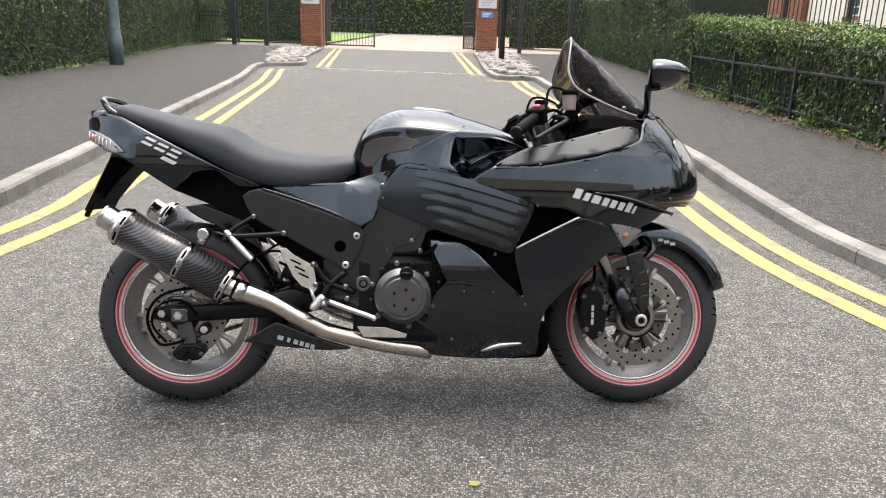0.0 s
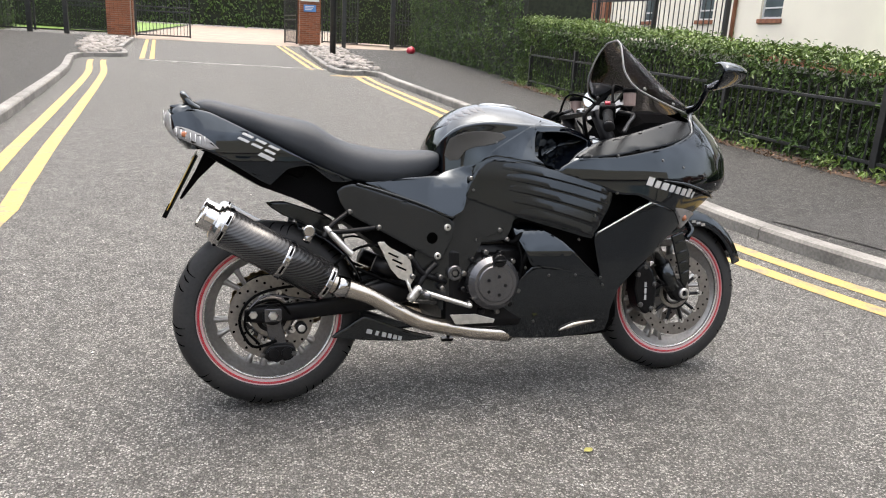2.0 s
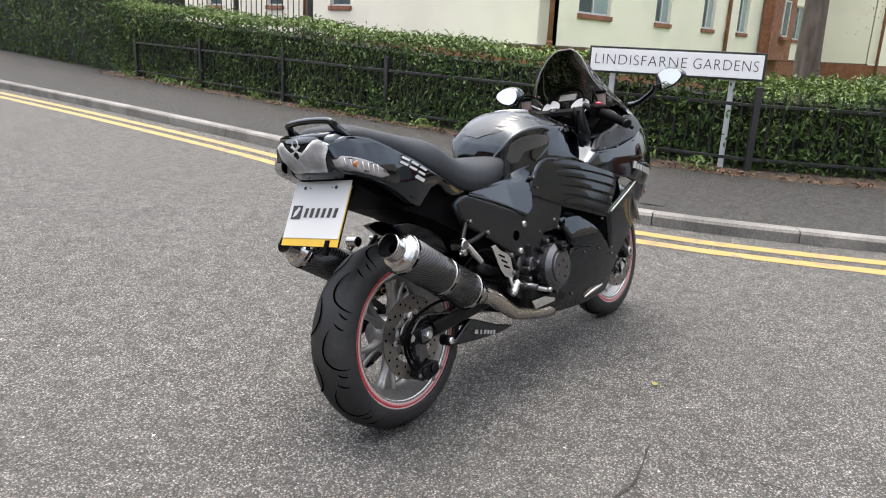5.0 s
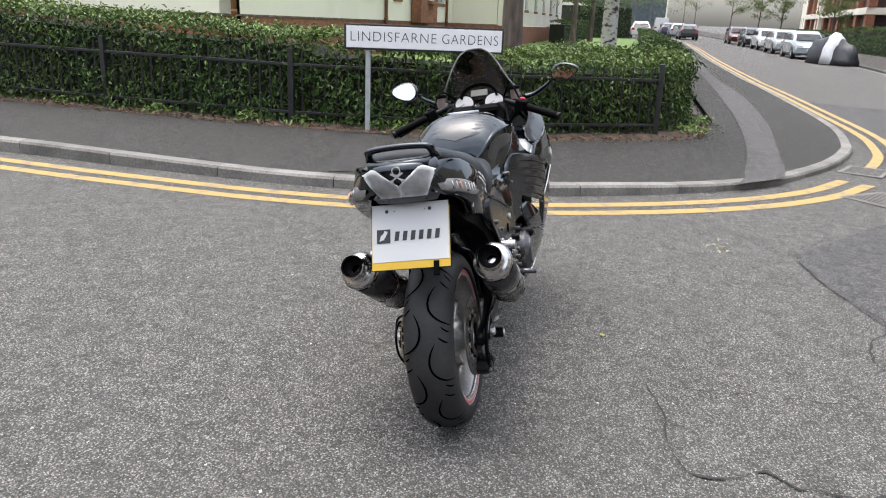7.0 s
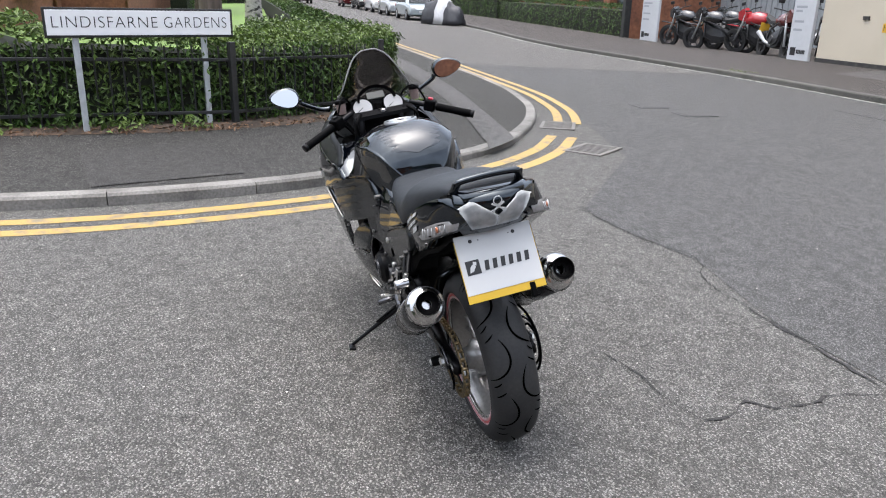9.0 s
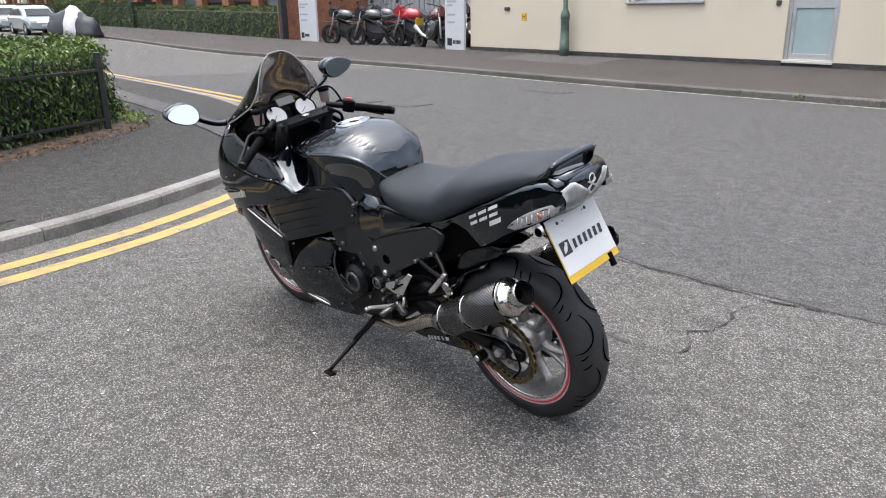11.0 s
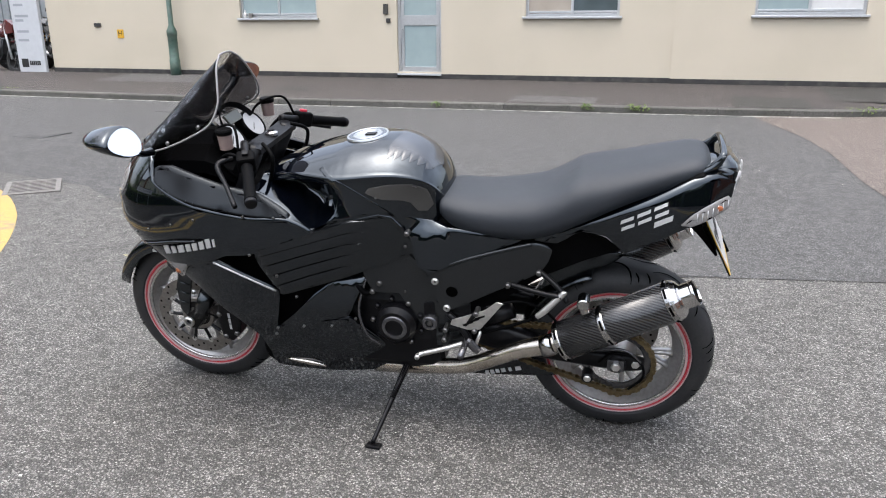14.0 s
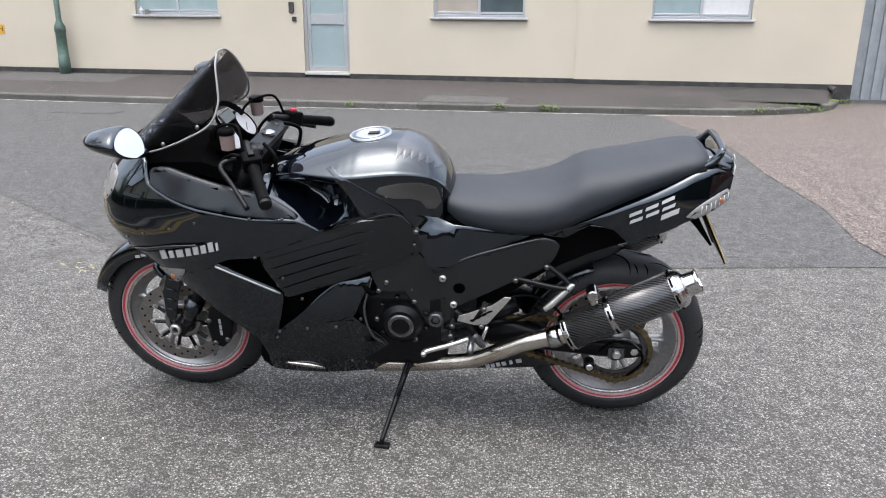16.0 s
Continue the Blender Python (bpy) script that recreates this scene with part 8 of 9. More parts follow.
panel("knee_pad", [(0.556, 0.772), (0.572, 0.755), (0.597, 0.758), (0.615, 0.785), (0.645, 0.797), (0.69, 0.804), (0.735, 0.826), (0.725, 0.838), (0.67, 0.846), (0.61, 0.842), (0.57, 0.822)], tank_width, GRIPPAD, tank, 0.004, 0.006, label="dark grey tank grip pad", step=0.02, deep=0.012, edge=0.003)

PAD = mat("tank_protector_film", (0.04, 0.044, 0.052), 0.16, spec=0.7)


# tank protector with fingers along both edges
bm = bmesh.new()
rows = []
for k in range(49):
    t = k / 48
    u = 0.55 + 0.125 * t
    tooth = (t * 6) % 1.0
    h = 0.06 + 0.045 * t ** 0.7 + (0.026 * tooth ** 0.6 if t < 0.985 else -0.02)
    rows.append([on_tank(u + 0.012 * abs(j) / 6, h * j / 6, 0.0025 if abs(j) < 6 else 0.0004) for j in range(-6, 7)])
loft(bm, rows, closed=False)
bmesh.ops.recalc_face_normals(bm, faces=bm.faces)
if sum(f.normal.z for f in bm.faces) < 0:
    bmesh.ops.reverse_faces(bm, faces=bm.faces)
part("tank_protector", bm, PAD, tank, "glossy dark tank protector with fingered edges", smooth=True)

# -- panels behind and below the seat --
def cover_width(u, w):
    """The side cover: below the seat it leans out, ahead of it it runs up flush into the tank."""
    a = 0.138 + 0.27 * (0.72 - w) - 0.9 * max(0, 0.61 - w) ** 2 + 0.12 * max(0, u - 0.5)
    g = ease((w - 0.69) / 0.06) * ease((u - 0.5) / 0.06)
    return a * (1 - g) + (tank_width(u, w) + 0.002) * g


SPAR = [(0.214, 0.662), (0.26, 0.684), (0.42, 0.634), (0.553, 0.582), (0.575, 0.556), (0.567, 0.518), (0.535, 0.452), (0.508, 0.452), (0.372, 0.527), (0.243, 0.598)]
panel("tail_cowl", [(-0.246, 0.876), (-0.2, 0.895), (-0.142, 0.885), (-0.012, 0.82), (0.153, 0.738), (0.262, 0.694), (0.2, 0.691), (0.136, 0.738), (0.069, 0.728), (0.019, 0.682), (-0.006, 0.694), (-0.112, 0.76), (-0.2, 0.799), (-0.24, 0.842)], tail_width, GLOSS, label="gloss black tail cowl", deep=0.05)
panel("seat_side_cover", [(0.3, 0.688), (0.4, 0.70), (0.52, 0.708), (0.56, 0.722), (0.6, 0.735), (0.648, 0.745), (0.64, 0.72), (0.618, 0.662), (0.596, 0.598), (0.562, 0.578), (0.45, 0.628)], cover_width, GLOSS, label="gloss black side cover")
panel("frame_spar", SPAR, lambda u, w: 0.158 + 0.035 * max(0, u - 0.25) - 0.25 * max(0, w - (0.70 - 0.33 * (u - 0.2))), FRAME_M, label="satin dark grey frame spar", step=0.03, deep=0.03)
panel("frame_cover", [(0.575, 0.59), (0.612, 0.665), (0.76, 0.608), (0.735, 0.51), (0.66, 0.50), (0.612, 0.44), (0.63, 0.33), (0.60, 0.28), (0.535, 0.29), (0.53, 0.43), (0.57, 0.45), (0.592, 0.53)], lambda u, w: half_width(u, 0.6) - 0.018, FRAME_M, label="satin dark grey frame cover", step=0.04)
panel("frame_insert", [(0.604, 0.64), (0.742, 0.592), (0.728, 0.546), (0.672, 0.516), (0.61, 0.555), (0.598, 0.585)], lambda u, w: half_width(u, 0.6) - 0.013, FRAME_M, sides=(-1,), label="dark grey frame insert", edge=0.003, roll=0.006, deep=0.006)
for s in (-1, 1):
    # near-black disc in place of the shaded hole
    disc_part("frame_hole", 0.502, s * 0.14, s * 0.1685, 0.518, 0.019, HOLLOW_BLACK, seg=24)
    # light strip along the top of the frame cover
    bar("frame_edge", [(0.27, s * 0.155, 0.684), (0.34, s * 0.158, 0.664), (0.45, s * 0.162, 0.628), (0.55, s * 0.166, 0.588)], 0.005, FRAME_M, seg=8)
    for u, w in ((0.55, 0.55), (0.518, 0.462)):
        disc_part("spar_bolt", u, s * 0.15, s * 0.175, w, 0.011, STEEL, seg=20, inner=0.004)
        disc_part("bolt_core", u, s * 0.15, s * 0.172, w, 0.005, HOLLOW_BLACK, seg=6)
    # linkage, reservoir and hoses in the dark gap behind the footrest plate
    bar("shock_reservoir", [(0.33, s * 0.11, 0.44), (0.42, s * 0.12, 0.40)], 0.026, ENGINE_M, seg=16)
    bar("brake_line", [(0.44, s * 0.165, 0.43), (0.38, s * 0.17, 0.48), (0.30, s * 0.16, 0.50), (0.22, s * 0.15, 0.46), (0.16, s * 0.145, 0.38)], 0.004, ROUGHBLACK, seg=8)
    bar("wiring", [(0.50, s * 0.15, 0.42), (0.44, s * 0.15, 0.37), (0.36, s * 0.14, 0.39), (0.27, s * 0.14, 0.43)], 0.005, ROUGHBLACK, seg=8)
    bar("linkage_rod", [(0.415, s * 0.185, 0.40), (0.432, s * 0.187, 0.345)], 0.005, STEEL, seg=10)
    bm = bmesh.new()
    lathe(bm, [(0.0, -0.028), (0.010, -0.028), (0.014, -0.018), (0.014, 0.018), (0.010, 0.026), (0.0, 0.026)], 16)
    part("master_cylinder", bm, STEEL if s < 0 else COVER_M, bike, smooth=False, m=Matrix.Translation((0.44, s * 0.188, 0.352)) @ pose(0, 0, 0, 0, 40, 0))
    # cables and clips round the rear axle
    bar("axle_cable", [(0.07, s * 0.14, 0.30), (0.03, s * 0.15, 0.345), (-0.04, s * 0.15, 0.33), (-0.06, s * 0.145, 0.27), (-0.02, s * 0.14, 0.215)], 0.004, ROUGHBLACK, seg=8)
    bar("axle_cable", [(0.15, s * 0.14, 0.335), (0.08, s * 0.15, 0.35), (0.0, s * 0.152, 0.36), (-0.05, s * 0.15, 0.32)], 0.0035, COVER_M, seg=8)
    disc_part("axle_adjuster", -0.035, s * 0.125, s * 0.142, 0.302, 0.013, STEEL, seg=6)

# -- fairing --
SCOOP_U = (0.812, 0.825, 0.845, 0.865, 0.887, 0.91, 0.934, 0.965, 1.0, 1.03, 1.06, 1.075)
SCOOP_LOW = (0.79, 0.764, 0.742, 0.727, 0.716, 0.733, 0.752, 0.776, 0.795, 0.81, 0.822, 0.824)
SCOOP_DEEP = (0.004, 0.045, 0.085, 0.115, 0.14, 0.155, 0.16, 0.16, 0.155, 0.14, 0.12, 0.10)


def scoop(side):
    """The hollow below the front of the tank: a nearly level floor that runs in from the fairing's edge, and an inner wall up to the brow."""
    bm = bmesh.new()
    secs = []
    for k in range(45):
        u = 0.812 + (1.075 - 0.812) * k / 44
        low, deep = (float(np.interp(u, SCOOP_U, c)) for c in (SCOOP_LOW, SCOOP_DEEP))
        top, crease, hw, edge = tank_row(u)
        g = ease((u - 0.93) / 0.03)
        v0 = (tank_width(u, low) if u < 0.86 else half_width(u, low) * (1 - g) + cockpit_width(u, low) * g) - 0.006
        v1 = max(0.06, v0 - deep)
        brow = (hw - 0.008, max(low + 0.02, min(edge, crease - 0.016)))
        rise = (brow[1] - low)
        pts = [(v0 + 0.004, low - 0.012), (v0, low), (v0 - 0.25 * deep, low + 0.05 * rise), (v0 - 0.5 * deep, low + 0.11 * rise), (v0 - 0.75 * deep, low + 0.20 * rise), (v0 - 0.92 * deep, low + 0.33 * rise), (v1, low + 0.5 * rise),
               (v1 + 0.25 * (brow[0] - v1), low + 0.72 * rise), (v1 + 0.6 * (brow[0] - v1), low + 0.9 * rise), brow]
        secs.append([(u, side * v, w) for v, w in pts])
    loft(bm, secs, cap=False, closed=False)
    bmesh.ops.recalc_face_normals(bm, faces=bm.faces)
    if sum(f.normal.y * side for f in bm.faces) < 0:
        bmesh.ops.reverse_faces(bm, faces=bm.faces)
    part("cockpit_scoop", bm, GLOSS, bike, "gloss black scooped inner fairing", smooth=True)


def cockpit_width(u, w):
    low = 0.762 + 0.18 * max(0, u - 1.0)
    d = w - low
    return half_width(u, 0.765) - 0.006 - 0.8 * max(0, d) - 0.3 * max(0, u - 1.25) * max(0, d)


LOUVRE_EDGE = [(0.606, 0.642), (0.62, 0.682), (0.641, 0.72), (0.668, 0.752), (0.70, 0.762), (0.762, 0.752), (0.827, 0.738), (0.887, 0.722), (0.971, 0.692), (1.06, 0.657), (1.05, 0.61), (1.02, 0.55), (1.0, 0.512), (0.944, 0.528), (0.83, 0.562), (0.735, 0.592)]
panel("louvre_panel", LOUVRE_EDGE, half_width, MATTE, off=-0.008, label="satin black louvred side panel")
for s in (-1, 1):
    for u0, w0, u1, slope in ((0.684, 0.738, 1.048, -0.245), (0.698, 0.704, 1.045, -0.247), (0.709, 0.669, 1.036, -0.256), (0.722, 0.634, 1.024, -0.275), (0.745, 0.594, 1.008, -0.29)):
        bm = bmesh.new()
        secs = []
        for k in range(33):
            t = k / 32
            u = u0 + (u1 - u0) * t
            w = w0 + slope * (u - u0) + 0.006 * math.sin(t * 3.14)
            f = min(1, t / 0.45)
            f = f * f * (3 - 2 * f) * min(1, (1 - t) * 14) ** 0.5
            ht = 0.034 * (0.35 + 0.65 * min(1, t * 4))
            secs.append([side_point(u, w + ht * a, s, -0.009 + b * f) for a, b in ((1.0, -0.006), (0.9, -0.006), (0.82, 0.005), (0.5, 0.0075), (0.08, 0.0105), (0.0, 0.0095), (-0.03, 0.006), (-0.02, -0.006))])
        loft(bm, secs)
        bmesh.ops.recalc_face_normals(bm, faces=bm.faces)
        ob = part("louvre", bm, MATTE, bike, smooth=True)
        ob.data.set_sharp_from_angle(angle=radians(32))
panel("tank_side_panel", [(0.652, 0.748), (0.69, 0.783), (0.735, 0.814), (0.784, 0.844), (0.83, 0.868), (0.868, 0.886), (0.878, 0.878), (0.856, 0.866), (0.835, 0.852), (0.82, 0.83), (0.814, 0.80), (0.822, 0.768), (0.848, 0.742), (0.884, 0.724), (0.83, 0.745), (0.77, 0.757), (0.70, 0.768), (0.67, 0.758)],
      tank_width, GLOSS, tank, 0.002, 0.008, step=0.02, edge=0.002, deep=0.008, label="gloss black panel beside the tank")
for s in (-1, 1):
    scoop(s)
panel("inner_cockpit_panel", [(0.948, 0.766), (1.081, 0.772), (1.227, 0.80), (1.308, 0.824), (1.365, 0.85), (1.37, 0.882), (1.321, 0.887), (1.224, 0.862), (1.144, 0.84), (1.045, 0.818)], cockpit_width, COCKPIT_M, label="satin black cockpit side panel", step=0.02, edge=0.004)
UPPER = [(0.885, 0.722), (0.951, 0.762), (1.081, 0.767), (1.227, 0.794), (1.308, 0.82), (1.375, 0.85), (1.392, 0.895), (1.43, 0.93), (1.495, 0.925), (1.53, 0.893), (1.584, 0.838), (1.62, 0.778), (1.63, 0.72), (1.622, 0.675), (1.57, 0.652), (1.475, 0.655), (1.436, 0.62), (1.339, 0.563), (1.282, 0.6), (1.196, 0.628), (1.146, 0.648), (1.075, 0.653), (0.97, 0.69)]
panel("upper_fairing", UPPER, half_width, GLOSS, label="gloss black upper fairing", step=0.028)
LOWER = [(1.192, 0.624), (1.28, 0.597), (1.336, 0.56), (1.259, 0.493), (1.163, 0.407), (1.108, 0.338), (1.097, 0.27), (1.097, 0.198), (0.927, 0.177), (0.729, 0.187), (0.668, 0.235), (0.70, 0.29), (0.728, 0.315), (0.82, 0.42), (0.885, 0.42), (0.96, 0.405), (1.045, 0.38), (1.03, 0.44), (1.013, 0.525), (1.1, 0.575)]
panel("lower_fairing", LOWER, half_width, GLOSS, off=-0.004, label="gloss black lower fairing", step=0.03)
panel("middle_fairing", [(0.742, 0.603), (0.80, 0.576), (0.85, 0.548), (0.913, 0.503), (0.985, 0.432), (1.045, 0.377), (0.95, 0.392), (0.90, 0.412), (0.82, 0.425), (0.798, 0.47), (0.772, 0.525)], lambda u, w: half_width(u, w) - 0.42 * max(0, w - 0.47) - 0.5 * max(0, w - 0.54), GLOSS, off=-0.006, label="gloss black middle fairing", step=0.024)
# added black panel closes the see-through vents, standing for the shade inside
panel("inner_liner", [(0.72, 0.30), (0.74, 0.62), (0.9, 0.70), (1.2, 0.68), (1.26, 0.58), (1.1, 0.40), (1.06, 0.24), (0.85, 0.24)], lambda u, w: min(0.19, half_width(u, w) - 0.055), ROUGHBLACK, step=0.06)
panel("belly_inner", [(0.70, 0.18), (1.12, 0.18), (1.12, 0.30), (0.95, 0.33), (0.75, 0.29)], lambda u, w: half_width(u, w) - 0.03, ROUGHBLACK)
bm = bmesh.new()
loft(bm, [[(u, -hw, w), (u, hw, w), (u, hw * 0.9, w + 0.012), (u, -hw * 0.9, w + 0.012)] for u, hw, w in ((0.66, 0.10, 0.225), (0.73, 0.12, 0.192), (0.93, 0.145, 0.184), (1.09, 0.15, 0.2), (1.1, 0.15, 0.28))])
bmesh.ops.recalc_face_normals(bm, faces=bm.faces)
part("belly_pan", bm, GLOSS, bike)
bar("collector_pipe", [(0.72, 0.02, 0.19), (0.85, 0.05, 0.185), (1.0, 0.04, 0.21)], 0.035, PIPE_M, seg=16)
for s in (-1, 1):
    # silver edge round the side vent, and belly outlet
    bar("vent_edge", [side_point(1.015, 0.53, s, -0.004), side_point(1.1, 0.577, s, -0.003), side_point(1.19, 0.624, s, -0.002)], 0.003, STEEL, seg=6)
    bar("belly_slot", [side_point(0.93, 0.205, s, 0.0), side_point(0.98, 0.225, s, 0.0), side_point(1.05, 0.235, s, -0.004)], [0.004, 0.009, 0.004], PIPE_M, seg=8)
    for u, w in ((0.705, 0.812), (0.628, 0.665), (1.07, 0.655), (0.795, 0.42), (0.87, 0.395), (1.05, 0.36), (0.955, 0.51), (1.04, 0.385), (1.23, 0.757), (1.31, 0.735), (1.4, 0.708), (1.47, 0.68), (0.985, 0.77), (1.075, 0.772), (0.84, 0.24), (0.955, 0.395), (1.0, 0.585)):
        bm = bmesh.new()
        lathe(bm, [(0.0, 0.002), (0.0032, 0.002), (0.0042, 0.0), (0.0042, -0.006)], 10)
        part("screw", bm, BOLT, bike, m=face_on(u, w, s, 0.001 if w < 0.8 else 0.002, half_width if w < 0.8 else tank_width))
    # maker's name as a row of plain bars
    x = 0.0
    for i, wd in enumerate((0.026, 0.02, 0.028, 0.02, 0.02, 0.02, 0.019, 0.009)):
        u0 = 1.168 + x + wd / 2
        x += wd + 0.0035
        if s > 0:
            u0 = 1.168 + 0.186 - x + wd / 2 + 0.0035
        h = 0.028 if i in (0, 6) else 0.023
        bm = bmesh.new()
        wd *= 0.8
        prism(bm, [(-wd / 2 - 0.002, -0.012), (wd / 2 - 0.002, -0.012), (wd / 2 + 0.003, h - 0.012), (-wd / 2 + 0.003, h - 0.012)], 0, 0.003)
        part("name_bar", bm, DECAL_S, bike, "silver raised name bar", m=face_on(u0, 0.6925 - 0.245 * (u0 - 1.168), s, 0.001, half_width, 13 if s > 0 else -13))
    # pale slanted print on the tail
    rise = math.radians(27 if s > 0 else 25)
    strokes = [(0.02 + 0.046 * k + x, y, 0.036, 0.0085, 0) for k in range(3) for x, y in ((0.003, 0.0215), (-0.003, 0.003))] + [(0.105, -0.017, 0.05, 0.013, 0)]
    small = 1.0 if s > 0 else 0.85
    for x, y, ln, h, tw in strokes:
        x, y, ln, h = x * small, y * small, ln * small, h * small
        bm = bmesh.new()
        prism(bm, [(-ln / 2 - 0.3 * h, -h / 2), (ln / 2 - 0.3 * h, -h / 2), (ln / 2 + 0.3 * h, h / 2), (-ln / 2 + 0.3 * h, h / 2)], 0, 0.001)
        u0, w0 = (0.028, 0.758) if s > 0 else (-0.066, 0.812)
        u = u0 - s * x * math.cos(rise) + y * math.sin(rise)
        w = w0 + s * x * math.sin(rise) + y * math.cos(rise)
        part("tail_print", bm, DECAL, bike, "pale slanted print on the tail", m=face_on(u, w, s, 0.002, tail_width, s * math.degrees(rise) + tw))
    # front indicator
    panel("front_indicator", [(1.285, 0.606), (1.39, 0.585), (1.34, 0.535)], half_width, LENS, off=0.005, sides=(s,), label="clear front indicator with amber bulb", step=0.02, edge=0.004)
    bm = bmesh.new()
    bmesh.ops.create_uvsphere(bm, u_segments=10, v_segments=8, radius=0.011)
    part("bulb", bm, AMBER, bike, "amber indicator bulb", smooth=True, m=Matrix.Translation(side_point(1.332, 0.572, s, 0.001)))
    # headlamp
    panel("headlamp", [(1.535, 0.86), (1.59, 0.80), (1.612, 0.745), (1.575, 0.745), (1.51, 0.805), (1.495, 0.85)], half_width, LENS, off=0.003, sides=(s,), label="clear slanted headlamp", step=0.02)
    # two gills below the nose, near-black panels coloured as shaded slots, parted by a gloss blade
    panel("nose_gill", [(1.20, 0.702), (1.29, 0.695), (1.38, 0.672), (1.46, 0.645), (1.505, 0.63), (1.43, 0.642), (1.34, 0.662), (1.26, 0.683)], half_width, ROUGHBLACK, off=0.0015, sides=(s,), step=0.02, edge=0.0, deep=0.004)
    bar("gill_blade", [side_point(1.23, 0.694, s, 0.003), side_point(1.32, 0.681, s, 0.004), side_point(1.42, 0.654, s, 0.004), side_point(1.49, 0.634, s, 0.003)], [0.002, 0.0055, 0.005, 0.002], GLOSS, seg=8)
    # rear indicator
    panel("rear_indicator", [(-0.118, 0.783), (-0.138, 0.803), (-0.165, 0.822), (-0.2, 0.838), (-0.23, 0.846), (-0.238, 0.836), (-0.234, 0.818), (-0.19, 0.797), (-0.142, 0.779)], tail_width, LENS, off=0.012, sides=(s,), label="clear rear indicator with amber bulb", step=0.02, deep=0.03)
    bm = bmesh.new()
    bmesh.ops.create_uvsphere(bm, u_segments=10, v_segments=8, radius=0.006)
    part("bulb", bm, AMBER, bike, "amber indicator bulb", smooth=True, m=Matrix.Translation(side_point(-0.205, 0.822, s, 0.0095, tail_width)) @ Matrix.Diagonal((2.2, 0.6, 1.4, 1)))
    for k in range(7):
        u = -0.155 - 0.0125 * k
        low, top = (float(np.interp(u, (-0.235, -0.165), c)) for c in ((0.822, 0.794), (0.842, 0.816)))
        bar("lens_rib", [side_point(u, low, s, 0.0125, tail_width), side_point(u, top, s, 0.0125, tail_width)], 0.0011, LENS_TAIL, seg=5)

# -- tail face, lamp, plate --
bm = bmesh.new()
loft(bm, [[(u + 2.4 * v * v, v, w) for v in (-b, -b * 0.5, 0, b * 0.5, b)] + [(u + 0.07, v, w) for v in (b, b * 0.5, 0, -b * 0.5, -b)] for u, w, b in ((-0.21, 0.785, 0.085), (-0.228, 0.805, 0.098), (-0.258, 0.844, 0.109), (-0.265, 0.88, 0.112), (-0.26, 0.897, 0.106), (-0.24, 0.908, 0.1), (-0.15, 0.905, 0.105))])
bmesh.ops.recalc_face_normals(bm, faces=bm.faces)
part("tail_face", bm, GLOSS, bike, smooth=True)


def rear_face(v, w, lift=0.0):
    u = float(np.interp(w, (0.785, 0.805, 0.844, 0.88, 0.897), (-0.21, -0.228, -0.258, -0.265, -0.26)))
    return Vector((u - lift + 2.4 * v * v, v, w))


for s in (-1, 1):
    bm = bmesh.new()
    rows = []
    for i in range(9):
        t = i / 8
        low = Vector((0.0004 + 0.066 * t, 0.807 - 0.002 * t))
        top = Vector((0.0004 + 0.067 * t / 0.7, 0.844 + 0.053 * t / 0.7)) if t < 0.7 else Vector((0.067 + 0.039 * (t - 0.7) / 0.3, 0.897 - 0.018 * (t - 0.7) / 0.3))
        rows.append([rear_face(s * (low.x + (top.x - low.x) * k / 6), low.y + (top.y - low.y) * k / 6, 0.006) for k in range(7)])
    loft(bm, rows, closed=False)
    bmesh.ops.solidify(bm, geom=bm.faces[:], thickness=0.004)
    bmesh.ops.recalc_face_normals(bm, faces=bm.faces)
    part("tail_lens", bm, LENS_TAIL, bike, "clear pale V-shaped tail lamp", smooth=True)
# small white emblem of plain shapes on the tail
em = Matrix.Translation(rear_face(0, 0.881, 0.003)) @ pose(0, 0, 0, 90, 0, -90)
bm = bmesh.new()
lathe(bm, [(0.010, 0), (0.0125, 0), (0.0125, 0.002), (0.010, 0.002)], 20, m=Matrix.Translation((0, 0.005, 0)), closed=True)
for s in (-1, 1):
    box(bm, -0.02, 0.02, -0.0022, 0.0022, 0, 0.002, m=Matrix.Translation((0, -0.012, 0)) @ pose(0, 0, 0, 0, 0, 32 * s))
    lathe(bm, [(0.003, 0), (0.0055, 0), (0.0055, 0.002), (0.003, 0.002)], 12, m=Matrix.Translation((s * 0.016, -0.023, 0)), closed=True)
bmesh.ops.recalc_face_normals(bm, faces=bm.faces)
part("emblem", bm, DECAL, bike, "small white round emblem on the tail", m=em)
# grab rail
grab = bar("grab_rail", [(-0.155, 0.098, 0.89), (-0.187, 0.096, 0.906), (-0.207, 0.087, 0.931), (-0.212, 0.074, 0.94), (-0.214, 0, 0.944), (-0.212, -0.074, 0.94), (-0.207, -0.087, 0.931), (-0.187, -0.096, 0.906), (-0.155, -0.098, 0.89)], [0.009, 0.011, 0.010, 0.009, 0.009, 0.009, 0.010, 0.011, 0.009], GLOSS, label="black grab rail")
for s in (-1, 1):
    plate2d("grab_bracket", [(-0.13, 0.89), (-0.16, 0.885), (-0.2, 0.9), (-0.218, 0.941), (-0.205, 0.939), (-0.184, 0.913), (-0.15, 0.902)], s * 0.086, s * 0.1, GLOSS, grab, bevel=0.004)
bm = bmesh.new()
loft(bm, [[(u, v, w) for v in (-b, 0, b)] + [(u, v, w - 0.015) for v in (b, 0, -b)] for u, w, b in ((-0.247, 0.905, 0.085), (-0.22, 0.911, 0.09), (-0.15, 0.91, 0.1))])
